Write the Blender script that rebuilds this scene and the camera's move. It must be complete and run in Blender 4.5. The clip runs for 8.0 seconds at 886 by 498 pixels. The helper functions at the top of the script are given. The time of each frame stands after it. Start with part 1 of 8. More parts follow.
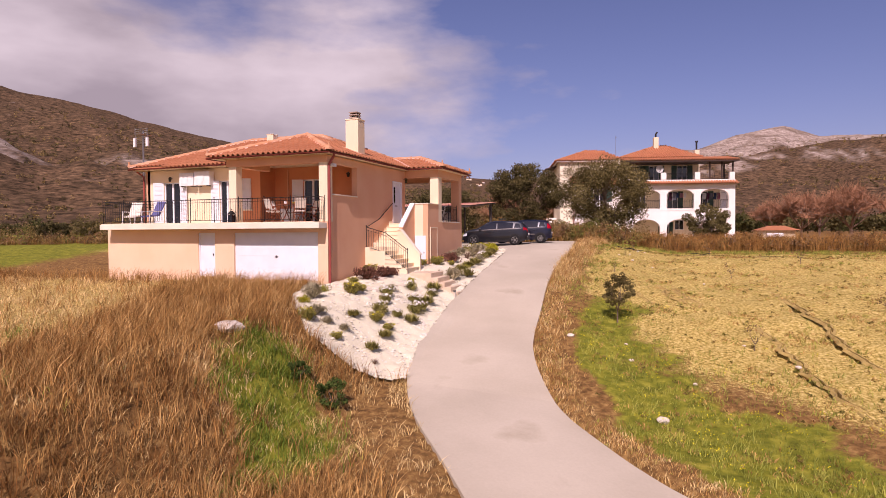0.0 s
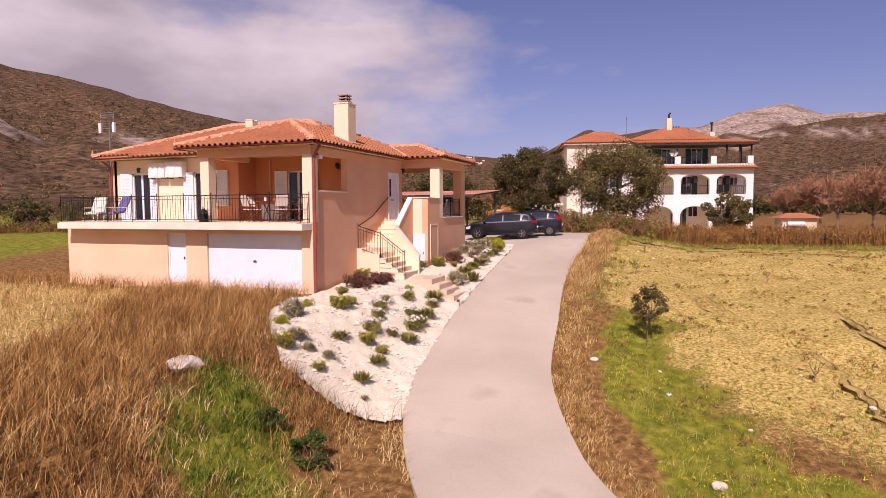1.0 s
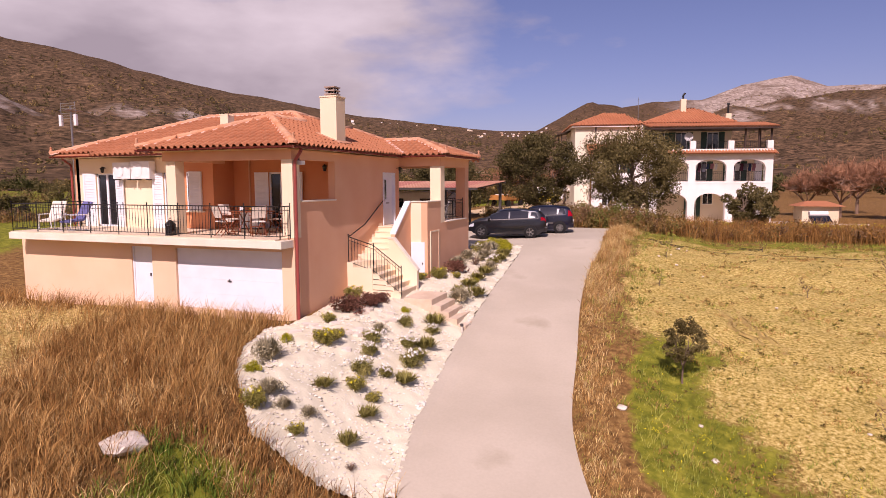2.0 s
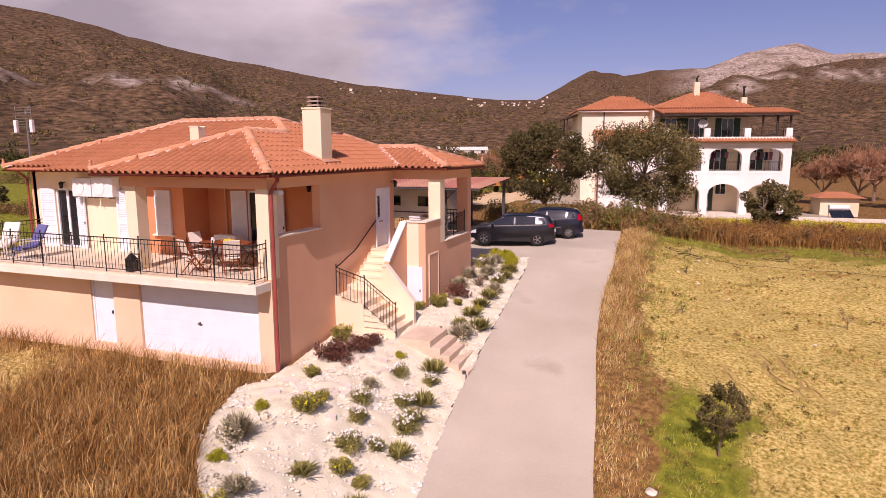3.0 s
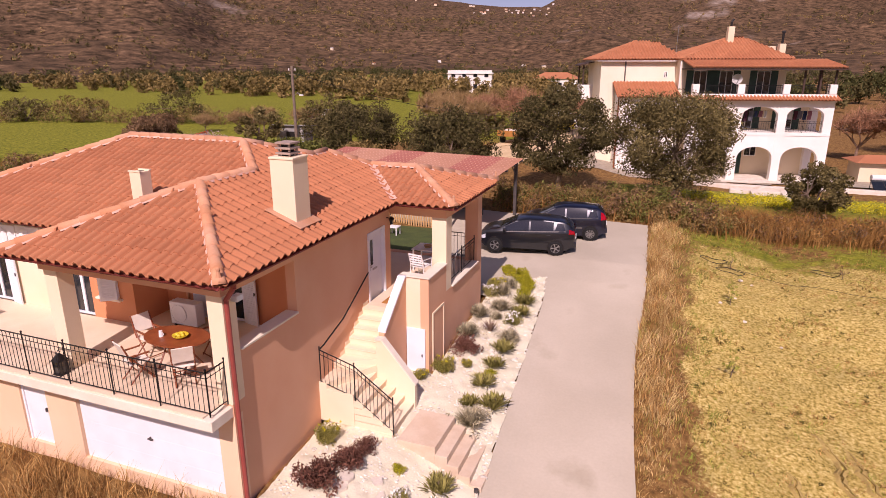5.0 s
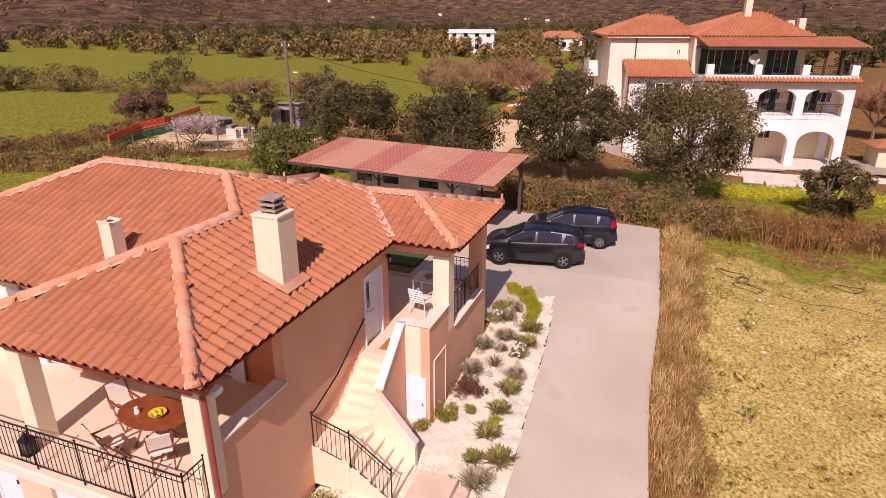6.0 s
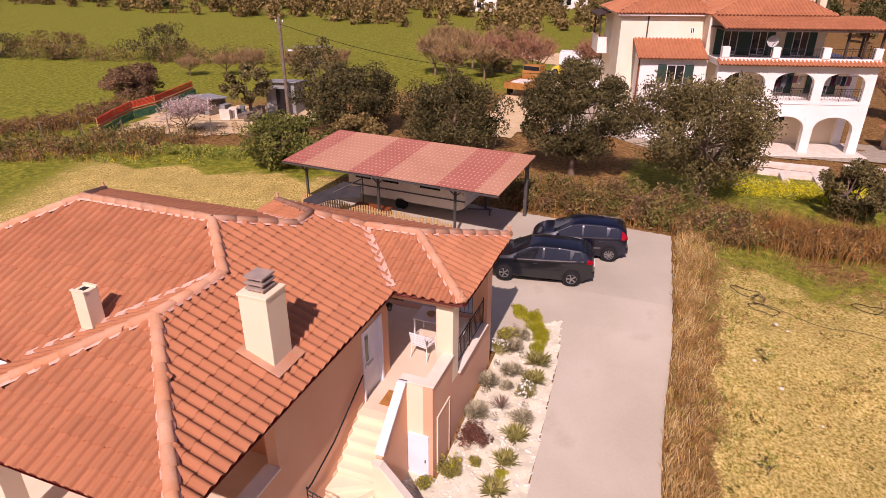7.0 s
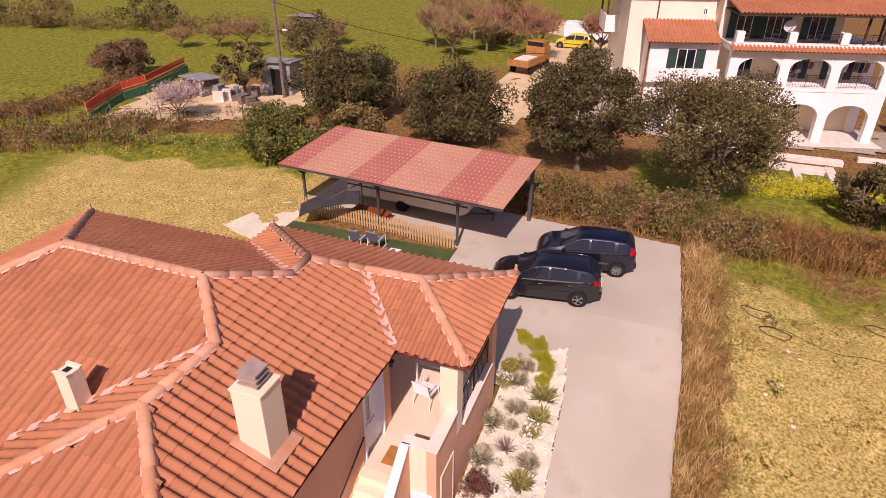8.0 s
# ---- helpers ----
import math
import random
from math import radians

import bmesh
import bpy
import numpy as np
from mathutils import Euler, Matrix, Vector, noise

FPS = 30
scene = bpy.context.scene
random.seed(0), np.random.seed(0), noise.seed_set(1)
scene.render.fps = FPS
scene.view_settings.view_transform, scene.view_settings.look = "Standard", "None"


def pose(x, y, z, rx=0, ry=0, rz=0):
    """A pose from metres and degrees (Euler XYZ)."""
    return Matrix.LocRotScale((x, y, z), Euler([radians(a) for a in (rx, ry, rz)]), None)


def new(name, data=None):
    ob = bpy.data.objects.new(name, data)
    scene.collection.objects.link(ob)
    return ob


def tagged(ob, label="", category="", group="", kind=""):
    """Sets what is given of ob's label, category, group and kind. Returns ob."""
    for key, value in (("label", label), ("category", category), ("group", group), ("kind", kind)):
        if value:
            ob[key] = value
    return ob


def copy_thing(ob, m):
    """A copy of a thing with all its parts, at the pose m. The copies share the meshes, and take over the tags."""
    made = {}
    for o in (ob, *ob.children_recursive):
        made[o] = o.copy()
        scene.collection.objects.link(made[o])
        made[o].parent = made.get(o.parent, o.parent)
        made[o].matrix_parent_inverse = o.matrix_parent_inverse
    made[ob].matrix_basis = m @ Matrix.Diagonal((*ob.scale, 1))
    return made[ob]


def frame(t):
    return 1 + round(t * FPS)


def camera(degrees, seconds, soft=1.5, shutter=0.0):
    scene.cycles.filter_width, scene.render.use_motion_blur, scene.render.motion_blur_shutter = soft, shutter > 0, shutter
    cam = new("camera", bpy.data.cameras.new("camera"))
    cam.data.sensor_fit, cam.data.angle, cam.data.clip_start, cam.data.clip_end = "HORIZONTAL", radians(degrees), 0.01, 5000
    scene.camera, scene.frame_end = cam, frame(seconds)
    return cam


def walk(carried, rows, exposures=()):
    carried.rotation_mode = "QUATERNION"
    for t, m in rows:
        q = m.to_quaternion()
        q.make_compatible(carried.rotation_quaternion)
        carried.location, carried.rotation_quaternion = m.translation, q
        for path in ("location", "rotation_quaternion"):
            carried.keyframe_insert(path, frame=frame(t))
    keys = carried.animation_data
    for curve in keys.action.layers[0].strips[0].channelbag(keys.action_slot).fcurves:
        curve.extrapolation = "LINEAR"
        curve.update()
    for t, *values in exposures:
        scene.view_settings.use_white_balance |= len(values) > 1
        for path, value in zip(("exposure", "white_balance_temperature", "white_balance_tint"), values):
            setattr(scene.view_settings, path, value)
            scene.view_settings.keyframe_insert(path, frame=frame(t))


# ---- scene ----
# ---- camera ----
cam = camera(71.4, 8.0, soft=0.6)
METRES, EYE, TILT, LEAN, TURN = 23.0, 1.96, 0.0, 0.0, 20.6
ROWS = [
    (0.0, 0.0, 0.0, 0.0, -0.01, -1.57, 0.29),
    (0.5, -0.0013, 0.0697, 0.0176, -0.02, -2.47, 0.27),
    (1.0, -0.0032, 0.1364, 0.0361, -0.03, -3.6, 0.25),
    (1.5, -0.0044, 0.2005, 0.0592, 0.01, -4.87, 0.22),
    (3.0, -0.0049, 0.3769, 0.1591, -0.01, -8.89, 0.12),
    (3.5, -0.0066, 0.4282, 0.1953, -0.0, -10.78, 0.07),
    (4.0, -0.0092, 0.4779, 0.2318, 0.03, -12.75, 0.04),
    (4.5, -0.0114, 0.5269, 0.268, 0.04, -14.8, -0.01),
    (6.0, -0.0149, 0.6637, 0.3813, 0.1, -20.94, -0.06),
    (6.5, -0.0169, 0.7075, 0.4196, 0.12, -23.02, -0.1),
    (7.0, -0.0194, 0.7499, 0.4571, 0.15, -25.06, -0.15),
    (7.5, -0.0215, 0.785, 0.4899, 0.15, -26.83, -0.18),
    (8.0, -0.0251, 0.8291, 0.5328, 0.14, -29.14, -0.28),
]
walk(cam, [(t, pose(12.542, -20.982, EYE, TILT, LEAN, TURN) @ pose(METRES * x, METRES * y, METRES * z, 90 + pitch, roll, yaw)) for t, x, y, z, yaw, pitch, roll in ROWS])

# ---- world, sun, exposure ----
SUN_TRAVEL = Vector((-0.165, 1.0, -1.0)).normalized()
world = bpy.data.worlds.new("world")
scene.world = world
world.use_nodes = True
wn, wl = world.node_tree.nodes, world.node_tree.links
wn.clear()
w_out = wn.new("ShaderNodeOutputWorld")
w_bg = wn.new("ShaderNodeBackground")
sky = wn.new("ShaderNodeTexSky")
sky.sky_type = "NISHITA"
sky.sun_disc = False
sky.sun_elevation = math.asin(-SUN_TRAVEL.z)
sky.sun_rotation = math.atan2(-SUN_TRAVEL.x, -SUN_TRAVEL.y)
sky.air_density, sky.dust_density, sky.ozone_density = 1.0, 0.8, 4.0
w_bg.inputs["Strength"].default_value = 0.07
coord = wn.new("ShaderNodeTexCoord")
w_map = wn.new("ShaderNodeMapping")
w_map.inputs["Rotation"].default_value = (0, 0, radians(-TURN))
w_map.inputs["Scale"].default_value = (1.0, 1.0, 2.6)
cloud = wn.new("ShaderNodeTexNoise")
cloud.inputs["Scale"].default_value = 2.1
cloud.inputs["Detail"].default_value = 9
cloud.inputs["Roughness"].default_value = 0.52
wl.new(coord.outputs["Generated"], w_map.inputs["Vector"])
wl.new(w_map.outputs[0], cloud.inputs["Vector"])
sep = wn.new("ShaderNodeSeparateXYZ")
turnv = wn.new("ShaderNodeMapping")
turnv.inputs["Rotation"].default_value = (0, 0, radians(-TURN))
wl.new(coord.outputs["Generated"], turnv.inputs["Vector"])
wl.new(turnv.outputs[0], sep.inputs[0])


def wmath(op, a, b):
    n = wn.new("ShaderNodeMath")
    n.operation = op
    for i, v in enumerate((a, b)):
        if isinstance(v, (int, float)):
            n.inputs[i].default_value = v
        else:
            wl.new(v, n.inputs[i])
    return n.outputs[0]


# a bank of cloud lies to the west: thick there, thinning out to clear sky in the east
bank = wmath("MULTIPLY", sep.outputs["X"], -0.45)
rise = wmath("MULTIPLY", wmath("SUBTRACT", sep.outputs["Z"], 0.26), -0.30)
cover = wmath("ADD", wmath("ADD", cloud.outputs["Fac"], bank), rise)
ramp = wn.new("ShaderNodeValToRGB")
ramp.color_ramp.elements[0].position, ramp.color_ramp.elements[1].position = 0.46, 0.625
wl.new(cover, ramp.inputs[0])
tone = wn.new("ShaderNodeTexNoise")
tone.inputs["Scale"].default_value = 3.5
tone.inputs["Detail"].default_value = 6
wl.new(w_map.outputs[0], tone.inputs["Vector"])
tramp = wn.new("ShaderNodeValToRGB")
tramp.color_ramp.elements[0].position, tramp.color_ramp.elements[1].position = 0.35, 0.68
tramp.color_ramp.elements[0].color = (5.4, 5.1, 5.3, 1)
tramp.color_ramp.elements[1].color = (9.8, 9.5, 9.3, 1)
wl.new(tone.outputs["Fac"], tramp.inputs[0])
w_mix = wn.new("ShaderNodeMix")
w_mix.data_type = "RGBA"
wl.new(ramp.outputs[0], w_mix.inputs[0])
haze = wn.new("ShaderNodeMix")
haze.data_type, haze.blend_type = "RGBA", "MULTIPLY"
haze.inputs[0].default_value = 1.0
haze.inputs[7].default_value = (1.22, 1.06, 1.18, 1)
wl.new(sky.outputs[0], haze.inputs[6])
wl.new(haze.outputs[2], w_mix.inputs[6])
wl.new(tramp.outputs[0], w_mix.inputs[7])
wl.new(w_mix.outputs[2], w_bg.inputs["Color"])
wl.new(w_bg.outputs[0], w_out.inputs[0])

sun_data = bpy.data.lights.new("sun", "SUN")
sun_data.energy, sun_data.angle, sun_data.color = 5.0, radians(0.5), (1.0, 0.93, 0.84)
sun = new("sun", sun_data)
sun.matrix_world = SUN_TRAVEL.to_track_quat("-Z", "Y").to_matrix().to_4x4()
scene.view_settings.exposure = -0.04
scene.view_settings.use_white_balance = True
scene.view_settings.white_balance_temperature = 6600
scene.view_settings.white_balance_tint = 40


# ---- materials ----
def srgb(h):
    c = [int(h[i:i + 2], 16) / 255 for i in (0, 2, 4)]
    return tuple(v / 12.92 if v <= 0.04045 else ((v + 0.055) / 1.055) ** 2.4 for v in c) + (1,)


def material(name, base, second=None, scale=3.0, fine=30.0, rough=0.8, metal=0.0, bump=0.15, amount=0.5, vary=0.0, third=None, spec=0.4, where="Object", coat=0.0):
    """Two tones mixed by coarse noise, a finer noise in value, a bump; vary: shift in value from piece to piece."""
    m = bpy.data.materials.new(name)
    m.use_nodes = True
    nt = m.node_tree
    n, l = nt.nodes, nt.links
    bs = n["Principled BSDF"]
    bs.inputs["Roughness"].default_value, bs.inputs["Metallic"].default_value = rough, metal
    bs.inputs["Specular IOR Level"].default_value = spec
    bs.inputs["Coat Weight"].default_value, bs.inputs["Coat Roughness"].default_value = coat, 0.04
    tc = n.new("ShaderNodeTexCoord")
    n1, n2 = n.new("ShaderNodeTexNoise"), n.new("ShaderNodeTexNoise")
    n1.inputs["Scale"].default_value, n2.inputs["Scale"].default_value = scale, fine
    n1.inputs["Detail"].default_value, n2.inputs["Detail"].default_value = 6, 4
    l.new(tc.outputs[where], n1.inputs["Vector"])
    l.new(tc.outputs[where], n2.inputs["Vector"])
    r = n.new("ShaderNodeValToRGB")
    r.color_ramp.elements[0].position, r.color_ramp.elements[1].position = 0.36, 0.64
    base, second = srgb(base), srgb(second or base)
    r.color_ramp.elements[0].color, r.color_ramp.elements[1].color = base, second
    if third:
        e = r.color_ramp.elements.new(0.74)
        e.color = srgb(third)
    l.new(n1.outputs["Fac"], r.inputs[0])
    hs = n.new("ShaderNodeHueSaturation")
    l.new(r.outputs[0], hs.inputs["Color"])
    v = n.new("ShaderNodeMapRange")
    v.inputs["To Min"].default_value, v.inputs["To Max"].default_value = 1 - 0.45 * amount, 1 + 0.45 * amount
    l.new(n2.outputs["Fac"], v.inputs["Value"])
    value = v.outputs[0]
    if vary:
        info, geo = n.new("ShaderNodeObjectInfo"), n.new("ShaderNodeNewGeometry")
        add, fr, mr, mul = n.new("ShaderNodeMath"), n.new("ShaderNodeMath"), n.new("ShaderNodeMapRange"), n.new("ShaderNodeMath")
        fr.operation, mul.operation = "FRACT", "MULTIPLY"
        l.new(info.outputs["Random"], add.inputs[0])
        l.new(geo.outputs["Random Per Island"], add.inputs[1])
        l.new(add.outputs[0], fr.inputs[0])
        l.new(fr.outputs[0], mr.inputs["Value"])
        mr.inputs["To Min"].default_value, mr.inputs["To Max"].default_value = 1 - vary, 1 + vary
        l.new(mr.outputs[0], mul.inputs[0])
        l.new(value, mul.inputs[1])
        value = mul.outputs[0]
    l.new(value, hs.inputs["Value"])
    l.new(hs.outputs[0], bs.inputs["Base Color"])
    if bump:
        b = n.new("ShaderNodeBump")
        b.inputs["Strength"].default_value, b.inputs["Distance"].default_value = bump, 0.02
        l.new(n2.outputs["Fac"], b.inputs["Height"])
        l.new(b.outputs[0], bs.inputs["Normal"])
    return m


def leaf_material(name, base, second, vary=0.45):
    m = material(name, base, second, scale=0.9, fine=8, rough=0.8, bump=0, amount=0.4, vary=vary, spec=0.1)
    bs = m.node_tree.nodes["Principled BSDF"]
    bs.inputs["Subsurface Weight"].default_value = 0.0
    return m


peach = material("peach_render", "DAA480", "DEAC88", scale=0.7, fine=60, rough=0.9, bump=0.1, amount=0.08)
# same render as peach, lightened to put full sun into the colour
sunlit_peach = material("sunlit_peach_render", "E4BF9C", "E8C6A4", scale=0.7, fine=60, rough=0.9, bump=0.1, amount=0.08)
# cream of trim, stair and chimneys; also painted sunlight on peach front walls
cream = material("cream_and_sunlit_render", "E6D0AE", "EAD7B8", scale=0.7, fine=60, rough=0.9, bump=0.1, amount=0.08)
white_paint = material("white_paint", "E6E6E8", "E0E0E2", scale=2, fine=40, rough=0.55, bump=0.03, amount=0.05)
white_wall = material("white_wall", "E9E3DC", "E0D8CE", scale=0.6, fine=30, rough=0.85, bump=0.05, amount=0.06)
slab_paint = material("pale_slab", "E6DCC8", "DDD0BA", scale=1.5, fine=30, rough=0.8, bump=0.05, amount=0.1)
tile_clay = material("roof_clay", "AA6C48", "B47650", scale=0.5, fine=25, rough=0.85, bump=0.12, amount=0.16, vary=0.08, third="A06242")
ridge_clay = material("ridge_clay", "C08660", "C8997A", scale=1.2, fine=20, rough=0.9, bump=0.2, amount=0.25, vary=0.1)
mortar = material("pink_mortar", "D8AE9A", "CE9C86", scale=2, fine=30, rough=0.95, bump=0.3, amount=0.2)
gutter_red = material("oxide_red_metal", "9C4A40", "8C4038", scale=3, fine=30, rough=0.5, bump=0.02, amount=0.1)
dull_stone = material("dull_stone", "A89C88", "948874", scale=4, fine=20, rough=0.95, bump=0.4, amount=0.3)
iron = material("black_iron", "1E1C1C", "2A2624", scale=8, fine=50, rough=0.5, metal=0.3, bump=0.05, amount=0.2)
glass = material("dark_glass", "1A1D22", "22272C", scale=1, fine=5, rough=0.06, bump=0, amount=0.05, spec=0.7)
concrete = material("drive_concrete", "B0A590", "BCB19C", scale=0.35, fine=14, rough=0.92, bump=0.2, amount=0.16, third="A89C86")
step_stone = material("step_stone", "D6C2A8", "CCB498", scale=2.0, fine=20, rough=0.85, bump=0.15, amount=0.15)
tile_floor = material("terrace_floor", "E2CFB4", "DAC5A8", scale=1.0, fine=15, rough=0.6, bump=0.04, amount=0.1)
wood_dark = material("varnished_wood", "7A3E22", "8E4E2C", scale=4, fine=40, rough=0.4, bump=0.08, amount=0.3)
wood_pale = material("pale_wood", "B5905E", "C4A06C", scale=4, fine=40, rough=0.8, bump=0.1, amount=0.3)
canvas = material("cream_canvas", "E4DACB", "DACDBB", scale=3, fine=60, rough=0.9, bump=0.05, amount=0.1)
plastic_white = material("white_plastic", "E8E6E2", "DEDCD8", scale=3, fine=40, rough=0.45, bump=0, amount=0.05)
car_black = material("black_car_paint", "14151A", "1A1B20", scale=1, fine=60, rough=0.3, metal=0.2, bump=0, amount=0.05, spec=0.5, coat=0.8)
car_navy = material("dark_blue_car_paint", "0D0F1C", "12152A", scale=1, fine=60, rough=0.3, metal=0.2, bump=0, amount=0.05, spec=0.5, coat=0.8)
rubber = material("tyre_rubber", "151515", "1C1B1A", scale=6, fine=60, rough=0.9, bump=0.1, amount=0.2)
alloy = material("alloy_metal", "A8A6A4", "989694", scale=6, fine=60, rough=0.3, metal=0.8, bump=0, amount=0.1)
lamp_red = material("red_lens", "A8101A", "8C0C14", scale=6, fine=30, rough=0.15, bump=0, amount=0.1)
lamp_clear = material("clear_lens", "C8CCD0", "B8BCC0", scale=6, fine=30, rough=0.1, bump=0, amount=0.1)
steel_grey = material("grey_steel", "55504E", "605A56", scale=4, fine=40, rough=0.55, metal=0.4, bump=0.05, amount=0.2)
carport_sheet = material("carport_sheet", "BE8A6C", "B68062", scale=0.5, fine=20, rough=0.6, bump=0.05, amount=0.12)
carport_sheet_red = material("carport_sheet_red", "B06C58", "A86250", scale=0.5, fine=20, rough=0.6, bump=0.05, amount=0.12)
bark = material("bark", "6A5848", "7C6A58", scale=6, fine=40, rough=0.95, bump=0.5, amount=0.5)
twig_brown = material("brown_twig", "84683F", "A2855A", scale=2, fine=20, rough=0.95, bump=0, amount=0.3, vary=0.25)
twig_red = material("russet_twig", "8E6448", "A87C5C", scale=2, fine=20, rough=0.95, bump=0, amount=0.3, vary=0.25)
twig = material("dry_twig", "7A6250", "8E7460", scale=6, fine=40, rough=0.95, bump=0.3, amount=0.4)
stone_pale = material("pale_stone", "CFC2AE", "DCD2C2", scale=2.5, fine=20, rough=0.95, bump=0.4, amount=0.3)
# peach render again, with veranda shade and warm bounce put into the colour
shaded_peach = material("shaded_peach_render", "CC845A", "D28E64", scale=0.7, fine=60, rough=0.9, bump=0.1, amount=0.08)


# ---- helpers for building ----
rng = np.random.default_rng(7)


def link(name, me, mat, parent=None, label=""):
    ob = new(name, me)
    if mat is not None and not me.materials:
        me.materials.append(mat)
    if parent is not None:
        ob.parent = parent
    if label:
        ob["label"] = label
    return ob


def part(name, bm, mat, parent=None, label="", smooth=False):
    """One mesh object from a bmesh, under a thing or a part."""
    me = bpy.data.meshes.new(name)
    bmesh.ops.recalc_face_normals(bm, faces=bm.faces)
    if smooth:
        for f in bm.faces:
            f.smooth = True
    bm.to_mesh(me)
    bm.free()
    return link(name, me, mat, parent, label)


def mesh_np(name, verts, faces, mat, parent=None, label="", smooth=False):
    """One mesh object from arrays of corners and of faces with an equal number of sides."""
    me = bpy.data.meshes.new(name)
    verts, faces = np.asarray(verts, np.float32), np.asarray(faces, np.int32)
    k = faces.shape[1]
    me.vertices.add(len(verts))
    me.vertices.foreach_set("co", verts.ravel())
    me.loops.add(faces.size)
    me.loops.foreach_set("vertex_index", faces.ravel())
    me.polygons.add(len(faces))
    me.polygons.foreach_set("loop_start", np.arange(0, faces.size, k, dtype=np.int32))
    me.polygons.foreach_set("use_smooth", np.full(len(faces), bool(smooth)))
    me.update(calc_edges=True)
    return link(name, me, mat, parent, label)


def empty(name, at=(0, 0, 0), turn=0.0):
    ob = new(name)
    ob.matrix_basis = pose(*at, 0, 0, turn)
    ob.empty_display_size = 0.2
    return ob


def box(bm, x0, x1, y0, y1, z0, z1, bevel=0.0):
    r = bmesh.ops.create_cube(bm, size=1, matrix=Matrix.LocRotScale(((x0 + x1) / 2, (y0 + y1) / 2, (z0 + z1) / 2), None, (abs(x1 - x0), abs(y1 - y0), abs(z1 - z0))))
    if bevel:
        edges = list({e for v in r["verts"] for e in v.link_edges})
        bmesh.ops.bevel(bm, geom=edges, offset=bevel, segments=2, affect="EDGES", profile=0.6)
    return bm


def boxes(*dims, bevel=0.0):
    bm = bmesh.new()
    for d in dims:
        box(bm, *d, bevel=bevel)
    return bm


def rod(bm, p, q, r, r2=None, seg=8):
    p, q = Vector(p), Vector(q)
    m = Matrix.Translation((p + q) / 2) @ (q - p).to_track_quat("Z", "Y").to_matrix().to_4x4()
    bmesh.ops.create_cone(bm, cap_ends=True, segments=seg, radius1=r, radius2=r if r2 is None else r2, depth=(q - p).length, matrix=m)
    return bm


def rods(pairs, r, seg=8):
    bm = bmesh.new()
    for p, q in pairs:
        rod(bm, p, q, r, seg=seg)
    return bm


def prism(bm, outline, axis, a, b):
    """Extrudes an outline of two coordinates along x, y or z, from a to b."""
    def at(u, v, w):
        return {"x": (w, u, v), "y": (u, w, v), "z": (u, v, w)}[axis]
    lo = [bm.verts.new(at(u, v, a)) for u, v in outline]
    hi = [bm.verts.new(at(u, v, b)) for u, v in outline]
    bm.faces.new(lo)
    bm.faces.new(hi)
    n = len(lo)
    for i in range(n):
        bm.faces.new((lo[i], lo[(i + 1) % n], hi[(i + 1) % n], hi[i]))
    return bm


def sstep(a, b, x):
    t = np.clip((x - a) / (b - a), 0, 1)
    return t * t * (3 - 2 * t)


def ground(x, y):
    """Height of the hillside: a fall from the house terrace to the drive, and along the drive to the south."""
    zr = np.interp(y, [-80, -22, -12, -5, 0, 3, 7, 10, 12.5, 14, 16, 20, 22.5, 26, 33, 39, 45, 90, 400], [-5, -3.5, -3.0, -2.4, -1.5, -.8, -.1, .32, .68, .92, 1.16, 1.2, 1.26, 1.25, .95, .70, .64, 1.2, 2])
    zr = zr - np.interp(y, [3, 12, 24, 30], [.07, .14, .14, .03]) * np.clip(x - 7.5, 0, 5)
    zl = np.interp(y, [-80, -22, -7.6, -2, 0, 6, 12, 20, 45, 90, 400], [-3.2, -1.7, -.6, -.2, -.06, .42, .9, 1.1, 1.4, 1.6, 2])
    w = sstep(1.2, 5.0, x)
    return zl * (1 - w) + zr * w


def gz(x, y):
    return float(ground(x, y))


def inside(poly, x, y):
    x, y = np.asarray(x, float), np.asarray(y, float)
    hit = np.zeros(x.shape, bool)
    n = len(poly)
    for i in range(n):
        (x0, y0), (x1, y1) = poly[i], poly[(i + 1) % n]
        if y0 != y1:
            hit ^= ((y0 > y) != (y1 > y)) & (x < (x1 - x0) * (y - y0) / (y1 - y0) + x0)
    return hit


def fnoise(x, y, scale, seed=0.0):
    """Smooth noise of about -1 to 1 over the plan, from a few sums of sines."""
    x, y = np.asarray(x) / scale + seed * 7.3, np.asarray(y) / scale - seed * 3.1
    v = np.sin(x * 1.3 + 1.7 * np.sin(y * 0.9 + seed)) + np.sin(y * 1.7 - 1.3 * np.sin(x * 1.1 + 2 * seed)) + 0.6 * np.sin(2.9 * x + 2.3 * y + np.sin(3.1 * x - y)) + 0.5 * np.sin(-3.7 * x + 4.1 * y + seed)
    return v / 2.6


# ---- the drive, the bed, the fields ----
DRIVE_LEFT = [(26, -25), (18, -20.5), (13, -16), (8.9, -10.3), (6.6, -7.2), (5.25, -4.6), (4.6, -2.4), (4.2, 1.7), (4.05, 5.0), (3.85, 9.0), (3.65, 12.2), (3.3, 14.0)]
DRIVE_RIGHT = [(29, -20), (22.5, -15.5), (17, -12), (12.8, -8.7), (11.0, -6.9), (9.65, -5.0), (8.3, -1.5), (7.75, 2.7), (7.35, 6.0), (7.1, 9.6), (7.1, 12.4), (7.1, 14.0)]
PARKING = [(3.3, 13.9), (7.1, 13.9), (6.7, 22.35), (-0.2, 23.0), (-10.9, 24.0), (-11.3, 20.2), (-2.4, 19.0), (-2.4, 11.4), (2.2, 11.4), (2.6, 13.2)]


